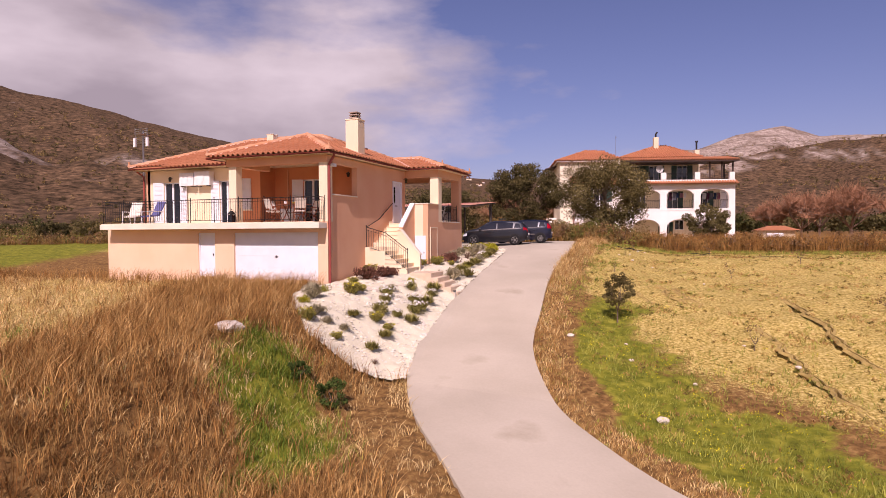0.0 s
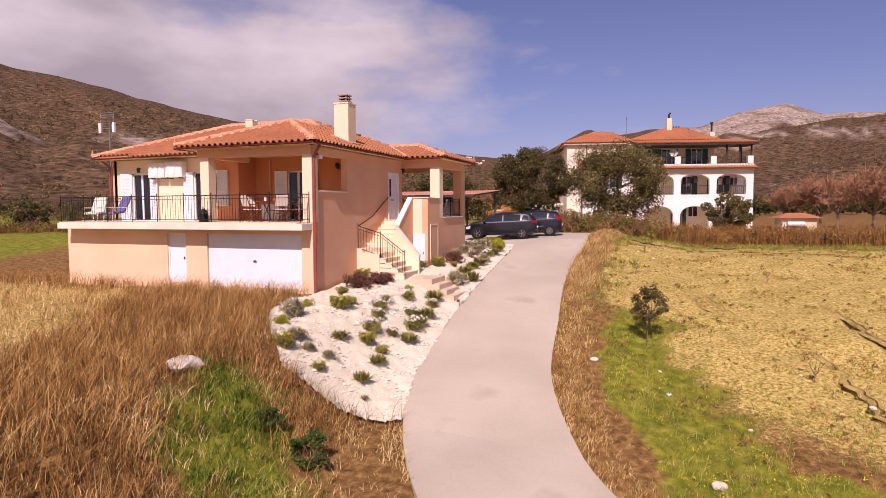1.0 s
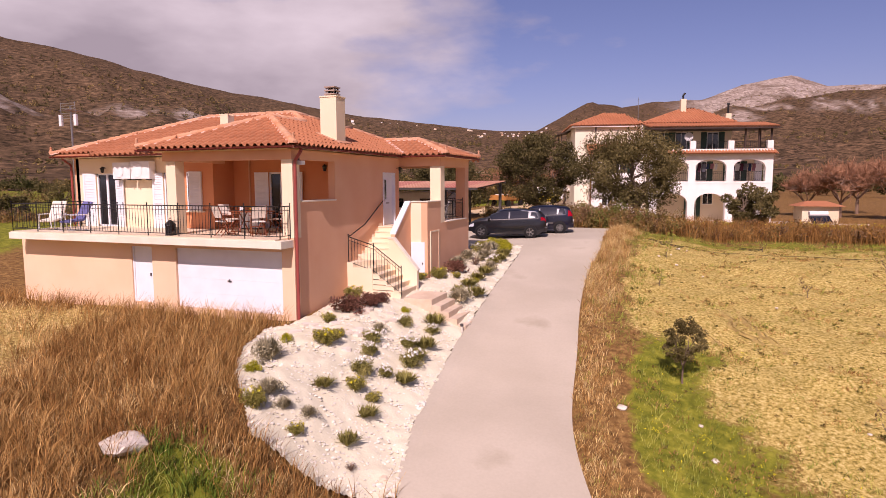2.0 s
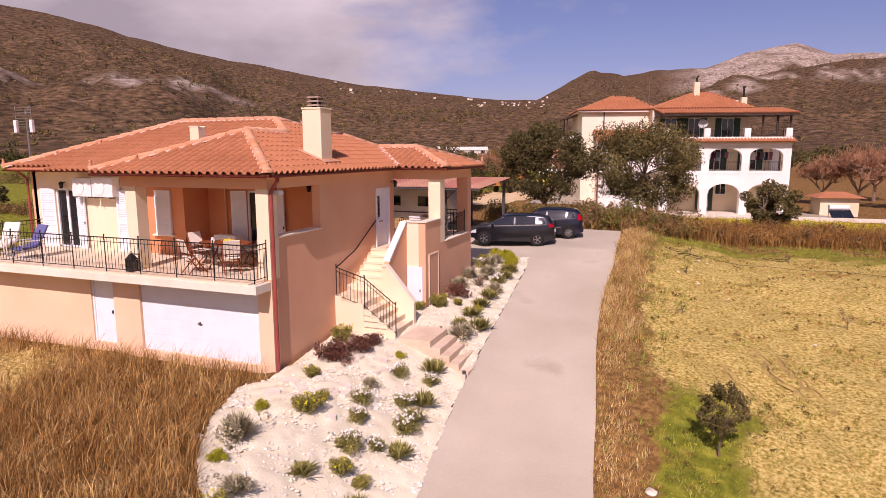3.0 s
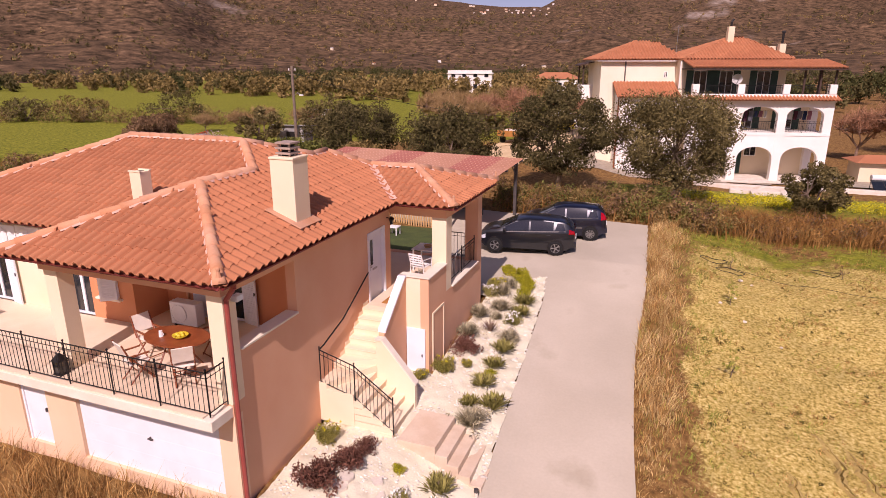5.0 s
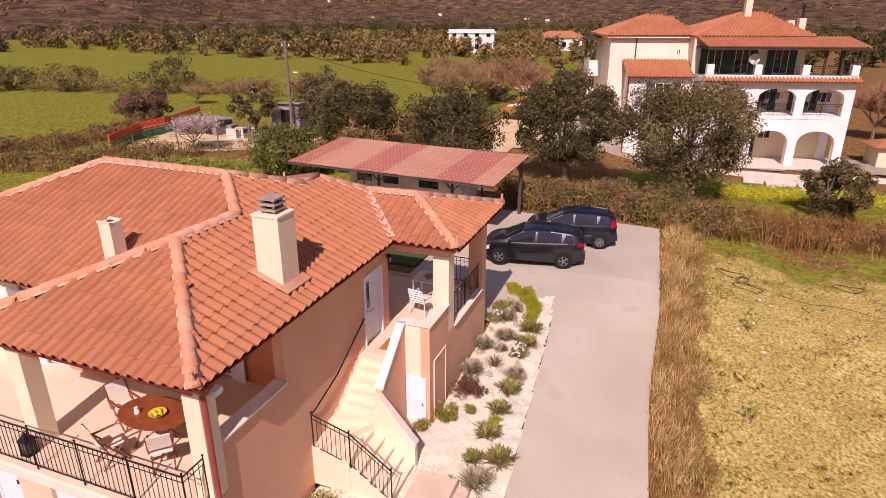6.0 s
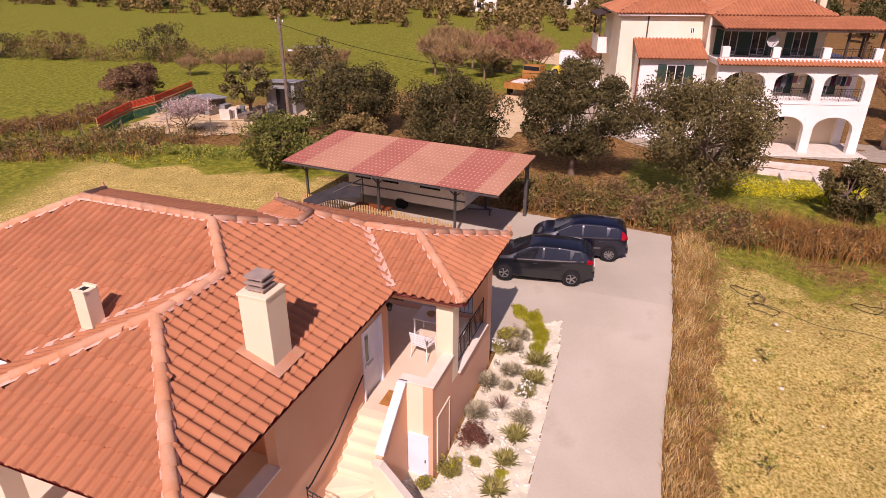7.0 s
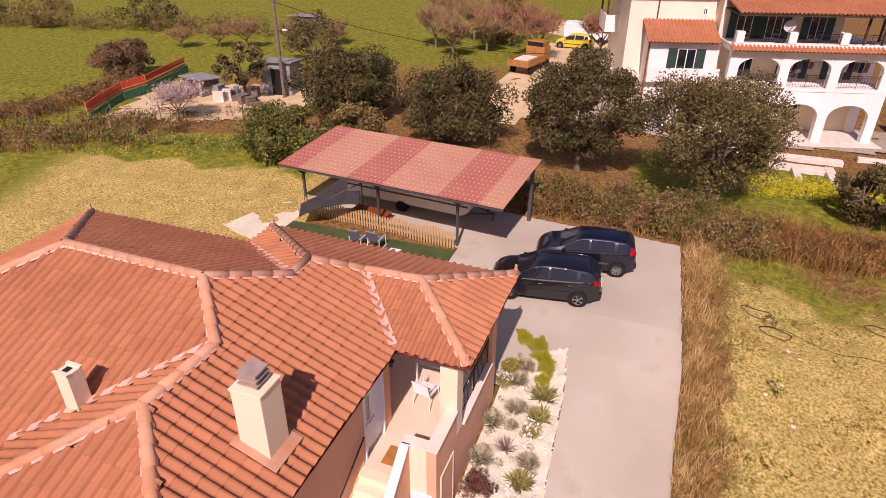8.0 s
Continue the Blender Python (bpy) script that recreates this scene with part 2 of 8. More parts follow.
def spline(points, k):
    p = np.array(points, float)
    p = np.vstack([2 * p[0] - p[1], p, 2 * p[-1] - p[-2]])
    out = []
    for i in range(1, len(p) - 2):
        for s in np.linspace(0, 1, k, endpoint=False):
            a, b, c, d = p[i - 1:i + 3]
            out.append(0.5 * ((2 * b) + (c - a) * s + (2 * a - 5 * b + 4 * c - d) * s * s + (3 * b - a - 3 * c + d) * s ** 3))
    out.append(p[-2])
    return np.array(out)


LEFT, RIGHT = spline(DRIVE_LEFT, 10), spline(DRIVE_RIGHT, 10)
DRIVE = [tuple(p) for p in LEFT] + [tuple(p) for p in RIGHT[::-1]]
BED = [(5.25, -4.6), (3.9, -5.3), (2.5, -5.6), (1.0, -4.2), (0.0, -2.6), (-0.5, -1.0), (0.0, -0.5), (0.0, 3.2), (1.0, 6.0), (1.75, 6.0), (1.75, 11.3), (2.4, 13.3), (3.4, 13.9), (3.65, 12.2), (3.85, 9.0), (4.05, 5.0), (4.2, 1.7), (4.6, -2.4)]
HOUSE_PLAN = [(-11.9, 0.1), (-0.1, 0.1), (-0.1, 10.8), (-11.9, 10.8)]


def grid_sheet(name, poly, step, lift, mat, bumps=0.0, skirt=0.0):
    """A sheet that follows the ground inside a plan outline."""
    xs = [p[0] for p in poly]
    ys = [p[1] for p in poly]
    gx, gy = np.arange(min(xs) - step, max(xs) + 2 * step, step), np.arange(min(ys) - step, max(ys) + 2 * step, step)
    X, Y = np.meshgrid(gx, gy)
    Z = ground(X, Y) + lift + bumps * fnoise(X, Y, 0.35, 2) + 0.6 * bumps * fnoise(X, Y, 0.13, 5)
    cx, cy = X[:-1, :-1] + step / 2, Y[:-1, :-1] + step / 2
    keep = inside(poly, cx, cy)
    idx = np.arange(X.size).reshape(X.shape)
    f = np.stack([idx[:-1, :-1], idx[:-1, 1:], idx[1:, 1:], idx[1:, :-1]], -1)[keep]
    used, inv = np.unique(f, return_inverse=True)
    v = np.stack([X.ravel(), Y.ravel(), Z.ravel()], -1)[used]
    return mesh_np(name, v, inv.reshape(f.shape), mat, smooth=True)


def ribbon(name, left, right, across, lift, mat):
    n = len(left)
    s = np.linspace(0, 1, across)[None, :, None]
    P = left[:, None, :] * (1 - s) + right[:, None, :] * s
    Z = ground(P[..., 0], P[..., 1]) + lift
    v = np.concatenate([P, Z[..., None]], -1)
    lo = v[:, [0, -1]].copy()
    lo[..., 2] -= 0.25
    v = np.concatenate([lo[:, :1], v, lo[:, 1:]], 1)
    m = across + 2
    idx = np.arange(n * m).reshape(n, m)
    f = np.stack([idx[:-1, :-1], idx[:-1, 1:], idx[1:, 1:], idx[1:, :-1]], -1).reshape(-1, 4)
    return mesh_np(name, v.reshape(-1, 3), f, mat)


drive = ribbon("driveway", LEFT, RIGHT, 14, 0.04, concrete)
tagged(drive, "pale pinkish concrete driveway curving up the slope", "driveway", kind="structure")
parking = grid_sheet("parking_pavement", PARKING, 0.05, 0.035, concrete)
tagged(parking, "pale concrete parking area beside the house", "pavement", kind="structure")

# masks on the ground: r green growth, g bare yellow soil, b tall dry growth
gx = np.concatenate([np.array([-4800, -3000, -1800, -1100, -700, -450, -300, -220, -160, -120]), np.arange(-95, -40, 2.5), np.arange(-40, -16, 0.7), np.arange(-16, 26, 0.3), np.arange(26, 50, 0.8), np.arange(50, 95, 2.5), np.array([100, 130, 180, 260, 400, 700, 1200, 2200, 4800])])
gy = np.concatenate([np.array([-4800, -2500, -1200, -600, -300, -160, -100, -70]), np.arange(-50, -20, 1.5), np.arange(-20, 30, 0.3), np.arange(30, 60, 0.7), np.arange(60, 130, 2), np.array([140, 160, 190, 230, 290, 370, 480, 650, 900, 1400, 2400, 4800])])
X, Y = np.meshgrid(gx, gy)
Z = ground(X, Y)
near = sstep(60, 30, np.abs(X)) * sstep(75, 40, np.abs(Y - 5))
rough_land = near * (0.05 * fnoise(X, Y, 1.3, 1) + 0.03 * fnoise(X, Y, 0.45, 3))
on_drive = inside(DRIVE, X, Y) | inside(PARKING, X, Y) | inside(BED, X, Y)
Z = np.where(on_drive, Z - 0.10, Z + rough_land - 0.01)
Z = np.where(inside(HOUSE_PLAN, X, Y), Z - 0.35, Z)
# erosion gullies run down the bare slope
GULLIES = [((16.5, 6.2), (17.8, -0.8), 0.2), ((15.4, 1.0), (16.6, -3.0), 0.18), ((11.9, 7.6), (12.8, 5.2), 0.1)]
for (ax, ay), (bx, by), depth in GULLIES:
    wob = 0.25 * fnoise(Y, X, 0.8, ax)
    t = np.clip(((X - ax) * (bx - ax) + (Y - ay) * (by - ay)) / ((bx - ax) ** 2 + (by - ay) ** 2), 0, 1)
    d = np.hypot(X - ax - t * (bx - ax) + wob, Y - ay - t * (by - ay))
    Z -= depth * sstep(0.38, 0.05, d) * sstep(0, 0.15, t) * sstep(1, 0.85, t)
n1, n2 = fnoise(X, Y, 3.0, 4), fnoise(X, Y, 1.1, 6)
drive_right = np.interp(Y, RIGHT[:, 1], RIGHT[:, 0])
right_d = np.where(Y < 14, X - drive_right, X - 7.0)
green_r = sstep(0.9, 2.0, right_d + 0.4 * n2) * sstep(5.2, 2.4, right_d + 1.0 * n2 - 0.5 * np.clip(-Y - 1, 0, 20)) * sstep(7, 1.5, Y + n1) * sstep(-30, -10, Y)
green_back = sstep(16.5, 21.5, Y + 1.4 * n1 + 0.12 * np.clip(12 - X, -12, 4)) * sstep(0.6, 2.0, right_d) * sstep(40, 24, Y) * (0.55 + 0.35 * n2)
tl = np.clip(((X - 2.6) * 2.4 + (Y + 7.5) * -2.6) / (2.4 ** 2 + 2.6 ** 2), 0, 1)
green_l = 0.75 * sstep(1.75, 0.4, np.hypot(X - 2.6 - 2.4 * tl, Y + 7.5 + 2.6 * tl) + 0.6 * n2)
green_far = np.maximum(sstep(30, 55, np.hypot(X + 0, Y - 10)) * sstep(0, 12, Y + 0.45 * X + 10) * (1 - 0.9 * sstep(12, 20, X + 0.05 * Y)), sstep(-24, -34, X + 0.3 * Y - 8) * sstep(-4, 4, Y))
green_left_strip = sstep(3.5, 1.0, np.abs(Y - 27 - 0.18 * (X + 10)) + n2) * sstep(-9, -13, X)
green_villa = sstep(6, 3.5, np.abs(Y - 31)) * sstep(2, 6, X)
G = np.clip(np.maximum.reduce([green_r, green_back, green_l, green_far, green_left_strip, green_villa]), 0, 1)
bare_r = sstep(0.8, 2.2, right_d + 0.5 * n2) * sstep(23.5, 20, Y) * sstep(-6, 0.5, Y + 0.15 * (X - 12) + 1.3 * n1) * sstep(45, 30, X) * (1 - 0.9 * np.maximum(green_r, green_back))
bare_l = 0.55 * sstep(-3.6, -6.0, X + 0.6 * n1 + 0.33 * (Y + 4.0)) * sstep(1.6, -2.0, Y + n2) * sstep(-60, -40, X)
bare_back = sstep(-9, -12, X + n2) * sstep(8, 12, Y) * sstep(25, 20, Y + 0.15 * X) * sstep(-60, -40, X)
Bm = np.clip(np.maximum.reduce([bare_r, bare_l, bare_back]), 0, 1) * (1 - green_l)
D = np.clip(1 - np.maximum(G, Bm), 0, 1)
idx = np.arange(X.size).reshape(X.shape)
gf = np.stack([idx[:-1, :-1], idx[:-1, 1:], idx[1:, 1:], idx[1:, :-1]], -1).reshape(-1, 4)


def land_material():
    m = bpy.data.materials.new("land")
    m.use_nodes = True
    n, l = m.node_tree.nodes, m.node_tree.links
    bs = n["Principled BSDF"]
    bs.inputs["Roughness"].default_value, bs.inputs["Specular IOR Level"].default_value = 0.95, 0.1
    at = n.new("ShaderNodeAttribute")
    at.attribute_name = "cover"
    sp = n.new("ShaderNodeSeparateColor")
    l.new(at.outputs["Color"], sp.inputs[0])
    tc = n.new("ShaderNodeTexCoord")

    def tones(scale, detail, stops):
        t = n.new("ShaderNodeTexNoise")
        t.inputs["Scale"].default_value, t.inputs["Detail"].default_value, t.inputs["Roughness"].default_value = scale, detail, 0.65
        l.new(tc.outputs["Object"], t.inputs["Vector"])
        r = n.new("ShaderNodeValToRGB")
        while len(r.color_ramp.elements) < len(stops):
            r.color_ramp.elements.new(0.5)
        for e, (p, c) in zip(r.color_ramp.elements, stops):
            e.position, e.color = p, srgb(c)
        l.new(t.outputs["Fac"], r.inputs[0])
        return r.outputs[0], t.outputs["Fac"]
    dry, nd = tones(5.0, 10, [(0.3, "4E3820"), (0.5, "7C5C34"), (0.7, "A4824E")])
    soil, ns = tones(11.0, 12, [(0.32, "544A20"), (0.42, "93803E"), (0.53, "BEA65E"), (0.68, "DCC888")])
    green, ng = tones(3.0, 11, [(0.3, "4A5018"), (0.5, "727424"), (0.7, "989236")])
    big, nb = tones(0.9, 8, [(0.44, "000000"), (0.66, "A0A0A0")])
    weed, nw = tones(4.0, 9, [(0.35, "585226"), (0.65, "8A7C42")])

    def mix(fac, a, b):
        x = n.new("ShaderNodeMix")
        x.data_type = "RGBA"
        l.new(fac, x.inputs[0])
        l.new(a, x.inputs[6])
        l.new(b, x.inputs[7])
        return x.outputs[2]

    def sharp(v, f):
        a, s = n.new("ShaderNodeMath"), n.new("ShaderNodeMapRange")
        l.new(v, a.inputs[0])
        l.new(f, a.inputs[1])
        l.new(a.outputs[0], s.inputs["Value"])
        s.inputs["From Min"].default_value, s.inputs["From Max"].default_value = 0.86, 1.14
        return s.outputs[0]
    soil = mix(big, soil, weed)
    c = mix(sharp(sp.outputs["Green"], ns), dry, soil)
    c = mix(sharp(sp.outputs["Red"], ng), c, green)
    l.new(c, bs.inputs["Base Color"])
    b = n.new("ShaderNodeBump")
    b.inputs["Strength"].default_value, b.inputs["Distance"].default_value = 0.8, 0.04
    l.new(ns, b.inputs["Height"])
    l.new(b.outputs[0], bs.inputs["Normal"])
    return m


land = mesh_np("ground", np.stack([X.ravel(), Y.ravel(), Z.ravel()], -1), gf, land_material(), smooth=True)
att = land.data.attributes.new("cover", "FLOAT_COLOR", "POINT")
att.data.foreach_set("color", np.stack([G, Bm, D, np.ones_like(G)], -1).astype(np.float32).ravel())
tagged(land, "sloping land with dry grass, bare yellow soil and green fields", "ground", kind="structure")

gravel = material("white_gravel", "CCC4A8", "D8D0B4", scale=1.1, fine=22, rough=0.95, bump=0.6, amount=0.2, third="BDB198")
bed = grid_sheet("gravel_bed", BED, 0.07, 0.05, gravel, bumps=0.035)
tagged(bed, "white limestone gravel slope planted with small shrubs", "flower bed", kind="structure")

# ---- mountains ----
AZ = [-180, -60, -30, -15.1, -12.2, -9.6, -6.3, -3.0, 0.5, 3.4, 6.2, 10.9, 17.1, 23.6, 30.6, 38.8, 47.6, 55.1, 75, 110, 180]
EL = [.05, .08, .11, .128, .130, .147, .139, .121, .121, .115, .1237, .0815, .087, .0996, .1156, .1417, .170, .197, .21, .12, .05]
DIST = [2500, 2500, 2600, 2800, 3000, 3000, 2900, 2700, 2500, 2400, 2000, 1800, 1700, 1650, 1600, 1550, 1500, 1500, 1500, 2000, 2500]
az = np.radians(np.linspace(-75, 105, 361) + 1.2)
fr = np.concatenate([np.linspace(0, 1, 110), [1.05, 1.15, 1.4]])
A2, F2 = np.meshgrid(az, fr)
adeg = np.degrees(A2) - 1.2
el, dist = np.interp(adeg, AZ, EL), np.interp(adeg, AZ, DIST)
R0 = 330 + 60 * np.sin(A2 * 5)
R = R0 + (dist - R0) * F2
prof = np.where(F2 <= 1, 0.30 * F2 + 0.70 * F2 ** 2.0, 1 - 2.2 * (F2 - 1))
MX, MY = 10 - R * np.sin(A2), -12 + R * np.cos(A2)
hill = (el * dist + 3) * prof
rug = fnoise(MX, MY, 130, 3) * 16 + fnoise(MX, MY, 60, 8) * 8 + fnoise(MX, MY, 24, 1) * 4
ridge_free = sstep(0, 0.25, F2) * (0.25 + 0.75 * sstep(1.0, 0.7, F2))
MZ = 1.0 + hill + rug * ridge_free * np.clip(el / 0.1, 0.5, 1.6)
MZ = np.where(F2 == 0, -3, MZ)
# a second, nearer brown ridge in the east, with cliffs below its crest
crest = np.interp(adeg, [-60, -16, -13, -5, -1, 3], [.10, .124, .1235, .106, .085, .04]) * R
MZ = np.maximum(MZ, (1.0 + crest + 0.3 * rug) * np.exp(-((F2 - 0.46) / 0.15) ** 2) * sstep(4, 0, adeg))
MZ += 14 * sstep(0.02, 0.0, np.abs(F2 - 0.41 - 0.02 * fnoise(MX, MY, 90, 6))) * sstep(-1, -6, adeg) * np.clip(fnoise(MX, MY, 40, 4) + 0.4, 0, 1)
idx = np.arange(MX.size).reshape(MX.shape)
mf = np.stack([idx[:-1, :-1], idx[1:, :-1], idx[1:, 1:], idx[:-1, 1:]], -1).reshape(-1, 4)


def hill_material():
    m = bpy.data.materials.new("hillside")
    m.use_nodes = True
    n, l = m.node_tree.nodes, m.node_tree.links
    bs = n["Principled BSDF"]
    bs.inputs["Roughness"].default_value, bs.inputs["Specular IOR Level"].default_value = 1.0, 0.05
    tc, at = n.new("ShaderNodeTexCoord"), n.new("ShaderNodeAttribute")
    at.attribute_name = "rock"
    tall = n.new("ShaderNodeMapping")
    tall.inputs["Scale"].default_value = (1, 1, 4)
    l.new(tc.outputs["Object"], tall.inputs["Vector"])

    def noise_ramp(scale, detail, stops):
        t = n.new("ShaderNodeTexNoise")
        t.inputs["Scale"].default_value, t.inputs["Detail"].default_value, t.inputs["Roughness"].default_value = scale, detail, 0.7
        l.new(tall.outputs[0], t.inputs["Vector"])
        r = n.new("ShaderNodeValToRGB")
        while len(r.color_ramp.elements) < len(stops):
            r.color_ramp.elements.new(0.5)
        for e, (p, c) in zip(r.color_ramp.elements, stops):
            e.position, e.color = p, srgb(c)
        l.new(t.outputs["Fac"], r.inputs[0])
        return r.outputs[0], t.outputs["Fac"]
    scrub, n1 = noise_ramp(0.11, 14, [(0.36, "2A231A"), (0.45, "4C3D2D"), (0.56, "6C5540"), (0.70, "927658")])
    wood, n4 = noise_ramp(0.018, 10, [(0.44, "000000"), (0.60, "A0A0A0")])
    groves, n5 = noise_ramp(0.16, 10, [(0.40, "2C241A"), (0.55, "544532"), (0.68, "705C42")])
    rock, n2 = noise_ramp(0.07, 14, [(0.36, "6A5A4E"), (0.5, "A39284"), (0.64, "CDBFB2")])
    band, n3 = noise_ramp(0.012, 12, [(0.64, "000000"), (0.72, "C0C0C0")])
    add, cl = n.new("ShaderNodeMath"), n.new("ShaderNodeMath")
    l.new(band, add.inputs[0])
    l.new(at.outputs["Fac"], add.inputs[1])
    cl.operation = "MINIMUM"
    l.new(add.outputs[0], cl.inputs[0])
    cl.inputs[1].default_value = 0.9
    x = n.new("ShaderNodeMix")
    x.data_type = "RGBA"
    l.new(cl.outputs[0], x.inputs[0])
    cover_ = n.new("ShaderNodeMix")
    cover_.data_type = "RGBA"
    l.new(wood, cover_.inputs[0])
    l.new(scrub, cover_.inputs[6])
    l.new(groves, cover_.inputs[7])
    l.new(cover_.outputs[2], x.inputs[6])
    l.new(rock, x.inputs[7])
    l.new(x.outputs[2], bs.inputs["Base Color"])
    b = n.new("ShaderNodeBump")
    b.inputs["Strength"].default_value, b.inputs["Distance"].default_value = 0.8, 2.5
    l.new(n1, b.inputs["Height"])
    l.new(b.outputs[0], bs.inputs["Normal"])
    return m


hills = mesh_np("backdrop_mountains", np.stack([MX.ravel(), MY.ravel(), MZ.ravel()], -1), mf, hill_material(), smooth=True)
rocky = sstep(0.60, 0.72, F2 + 0.06 * fnoise(MX, MY, 90, 2)) * sstep(1, -4, adeg) * (0.75 + 0.5 * fnoise(MX, MY, 50, 7))
rocky += 0.8 * sstep(0.028, 0.01, np.abs(F2 - 0.40 - 0.02 * fnoise(MX, MY, 120, 6))) * sstep(0.0, 0.5, fnoise(MX, MY, 26, 4)) * sstep(1, -3, adeg)
rocky += 0.8 * sstep(0.06, 0.02, np.abs(F2 - 0.52 - 0.05 * fnoise(MX, MY, 200, 6))) * sstep(-0.2, 0.5, fnoise(MX, MY, 45, 9)) * sstep(32, 42, adeg)
att = hills.data.attributes.new("rock", "FLOAT", "POINT")
att.data.foreach_set("value", np.clip(rocky, 0, 1).astype(np.float32).ravel())
tagged(hills, "brown scrubby mountains with grey limestone outcrops", "mountains", kind="structure")


# ---- the house ----
FLOOR, EAVE, YW = 2.40, 5.10, 2.4
house = tagged(empty("house", (-0.15, 0, 0)), "peach rendered house with red clay tile roof, garage and balcony", "house")

# lower storey, with the garage opening and the store door; paler tone paints the sun
for d in ((-11.53, -6.36, 0, 0.25, -0.6, 2.13), (-5.48, -4.5, 0, 0.25, -0.6, 2.13), (-0.45, 0, 0, 0.25, -0.6, 2.13), (-6.36, -5.48, 0, 0.25, 1.98, 2.13), (-6.36, -5.48, 0, 0.25, -0.6, 0.12), (-4.5, -0.45, 0, 0.25, 1.98, 2.13), (-4.5, -0.45, 0, 0.25, -0.6, 0.06)):
    part("wall", boxes(d), sunlit_peach, house)
for d in ((-0.25, 0, 0.25, 7.4, -0.6, 2.13), (-0.25, 0, 0.38, 2.4, 2.13, 3.45), (-0.25, 0, 0.0, 0.38, 2.13, 2.399), (-0.25, 0, 2.4, 5.93, 2.13, EAVE - 0.1), (-0.25, 0, 5.93, 7.0, 4.42, EAVE - 0.1), (-0.25, 0, 7.0, 7.4, 2.13, EAVE - 0.1), (-0.25, 0, 0.38, 2.4, 4.72, EAVE - 0.1)):
    part("side_wall", boxes(d), peach, house)
for d in ((-11.7, -11.45, 0.25, 9.7, -0.6, 2.13), (-11.7, -11.45, YW, 9.7, 2.13, EAVE - 0.1), (-11.7, -5.5, 9.45, 9.7, -0.4, EAVE - 0.1), (-5.75, -5.5, 9.7, 10.9, -0.4, EAVE - 0.1), (-5.5, -2.85, 10.65, 10.9, -0.4, EAVE - 0.1), (-2.85, -0.3, 10.65, 10.9, -0.4, 2.42), (-0.25, 0, 7.4, 10.65, -0.4, 2.13), (-2.85, -0.25, 7.15, 7.4, 2.13, EAVE - 0.1), (-2.85, -2.6, 7.4, 10.65, 2.13, EAVE - 0.1), (-2.6, 0, 10.62, 10.9, 4.68, EAVE - 0.1)):
    part("rear_wall", boxes(d), peach, house)
# upper front wall, behind the terrace, with its openings; cream paints sunlight on peach render
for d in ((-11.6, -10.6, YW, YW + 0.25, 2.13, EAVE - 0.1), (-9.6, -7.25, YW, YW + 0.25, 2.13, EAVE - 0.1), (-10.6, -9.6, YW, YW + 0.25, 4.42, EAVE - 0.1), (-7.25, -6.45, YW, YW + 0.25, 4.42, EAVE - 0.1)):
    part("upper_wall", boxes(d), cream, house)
# the veranda's back wall steps back behind the dining table; its shade is painted in
YD = 3.5
for d in ((-6.45, -4.95, YW, YW + 0.25, 2.13, EAVE - 0.1), (-5.2, -4.95, YW + 0.25, YD, 2.13, EAVE - 0.1), (-5.2, -3.4, YD, YD + 0.2, 2.13, EAVE - 0.1), (-2.4, -0.25, YD, YD + 0.2, 2.13, EAVE - 0.1), (-3.4, -2.4, YD, YD + 0.2, 4.42, EAVE - 0.1)):
    part("veranda_wall", boxes(d), shaded_peach, house)
part("wall_pipe", rods([((-4.2, YD - 0.05, FLOOR), (-4.2, YD - 0.05, 4.9))], 0.035, 8), peach, house)
part("partition", boxes((-11.5, -5.25, 2.66, 2.8, FLOOR, EAVE - 0.15)), peach, house)
part("floor_slab", boxes((-11.6, -0.3, 0.3, 10.6, 2.13, 2.30)), cream, house)
# terrace slab and its paving
part("terrace_slab", boxes((-11.3, -0.02, -0.62, YW, 2.135, 2.36), bevel=0.012), slab_paint, house)
part("terrace_paving", boxes((-11.25, -0.26, -0.58, YW - 0.003, 2.362, 2.40)), tile_floor, house)
part("veranda_paving", boxes((-4.94, -0.26, YW - 0.003, YD - 0.003, 2.304, 2.40)), tile_floor, house)
# posts and beams of the veranda
for x0 in (-4.72, -0.38):
    part("post", boxes((x0, x0 + 0.38, 0, 0.38, FLOOR, 4.72), bevel=0.008), cream, house)
part("front_beam", boxes((-4.82, 0, -0.03, 0.38, 4.72, EAVE - 0.1)), peach, house)
part("beam", boxes((-4.72, -4.40, 0.38, YW, 4.72, EAVE - 0.1)), peach, house)
part("ceiling_panel", boxes((-5.2, -0.1, -0.02, 3.6, EAVE - 0.1, EAVE - 0.06)), cream, house)
part("window_sill", boxes((-0.3, 0.05, 0.38, 2.4, 3.452, 3.50), bevel=0.01), slab_paint, house)

# soffit under all the eaves
for d in ((-12.15, -5.45, 1.95, 9.95, EAVE - 0.07, EAVE - 0.03), (-5.45, 0.25, -0.3, 11.25, EAVE - 0.055, EAVE - 0.02), (0.25, 2.08, 7.1, 11.25, EAVE - 0.06, EAVE - 0.025)):
    part("soffit", boxes(d), cream, house)


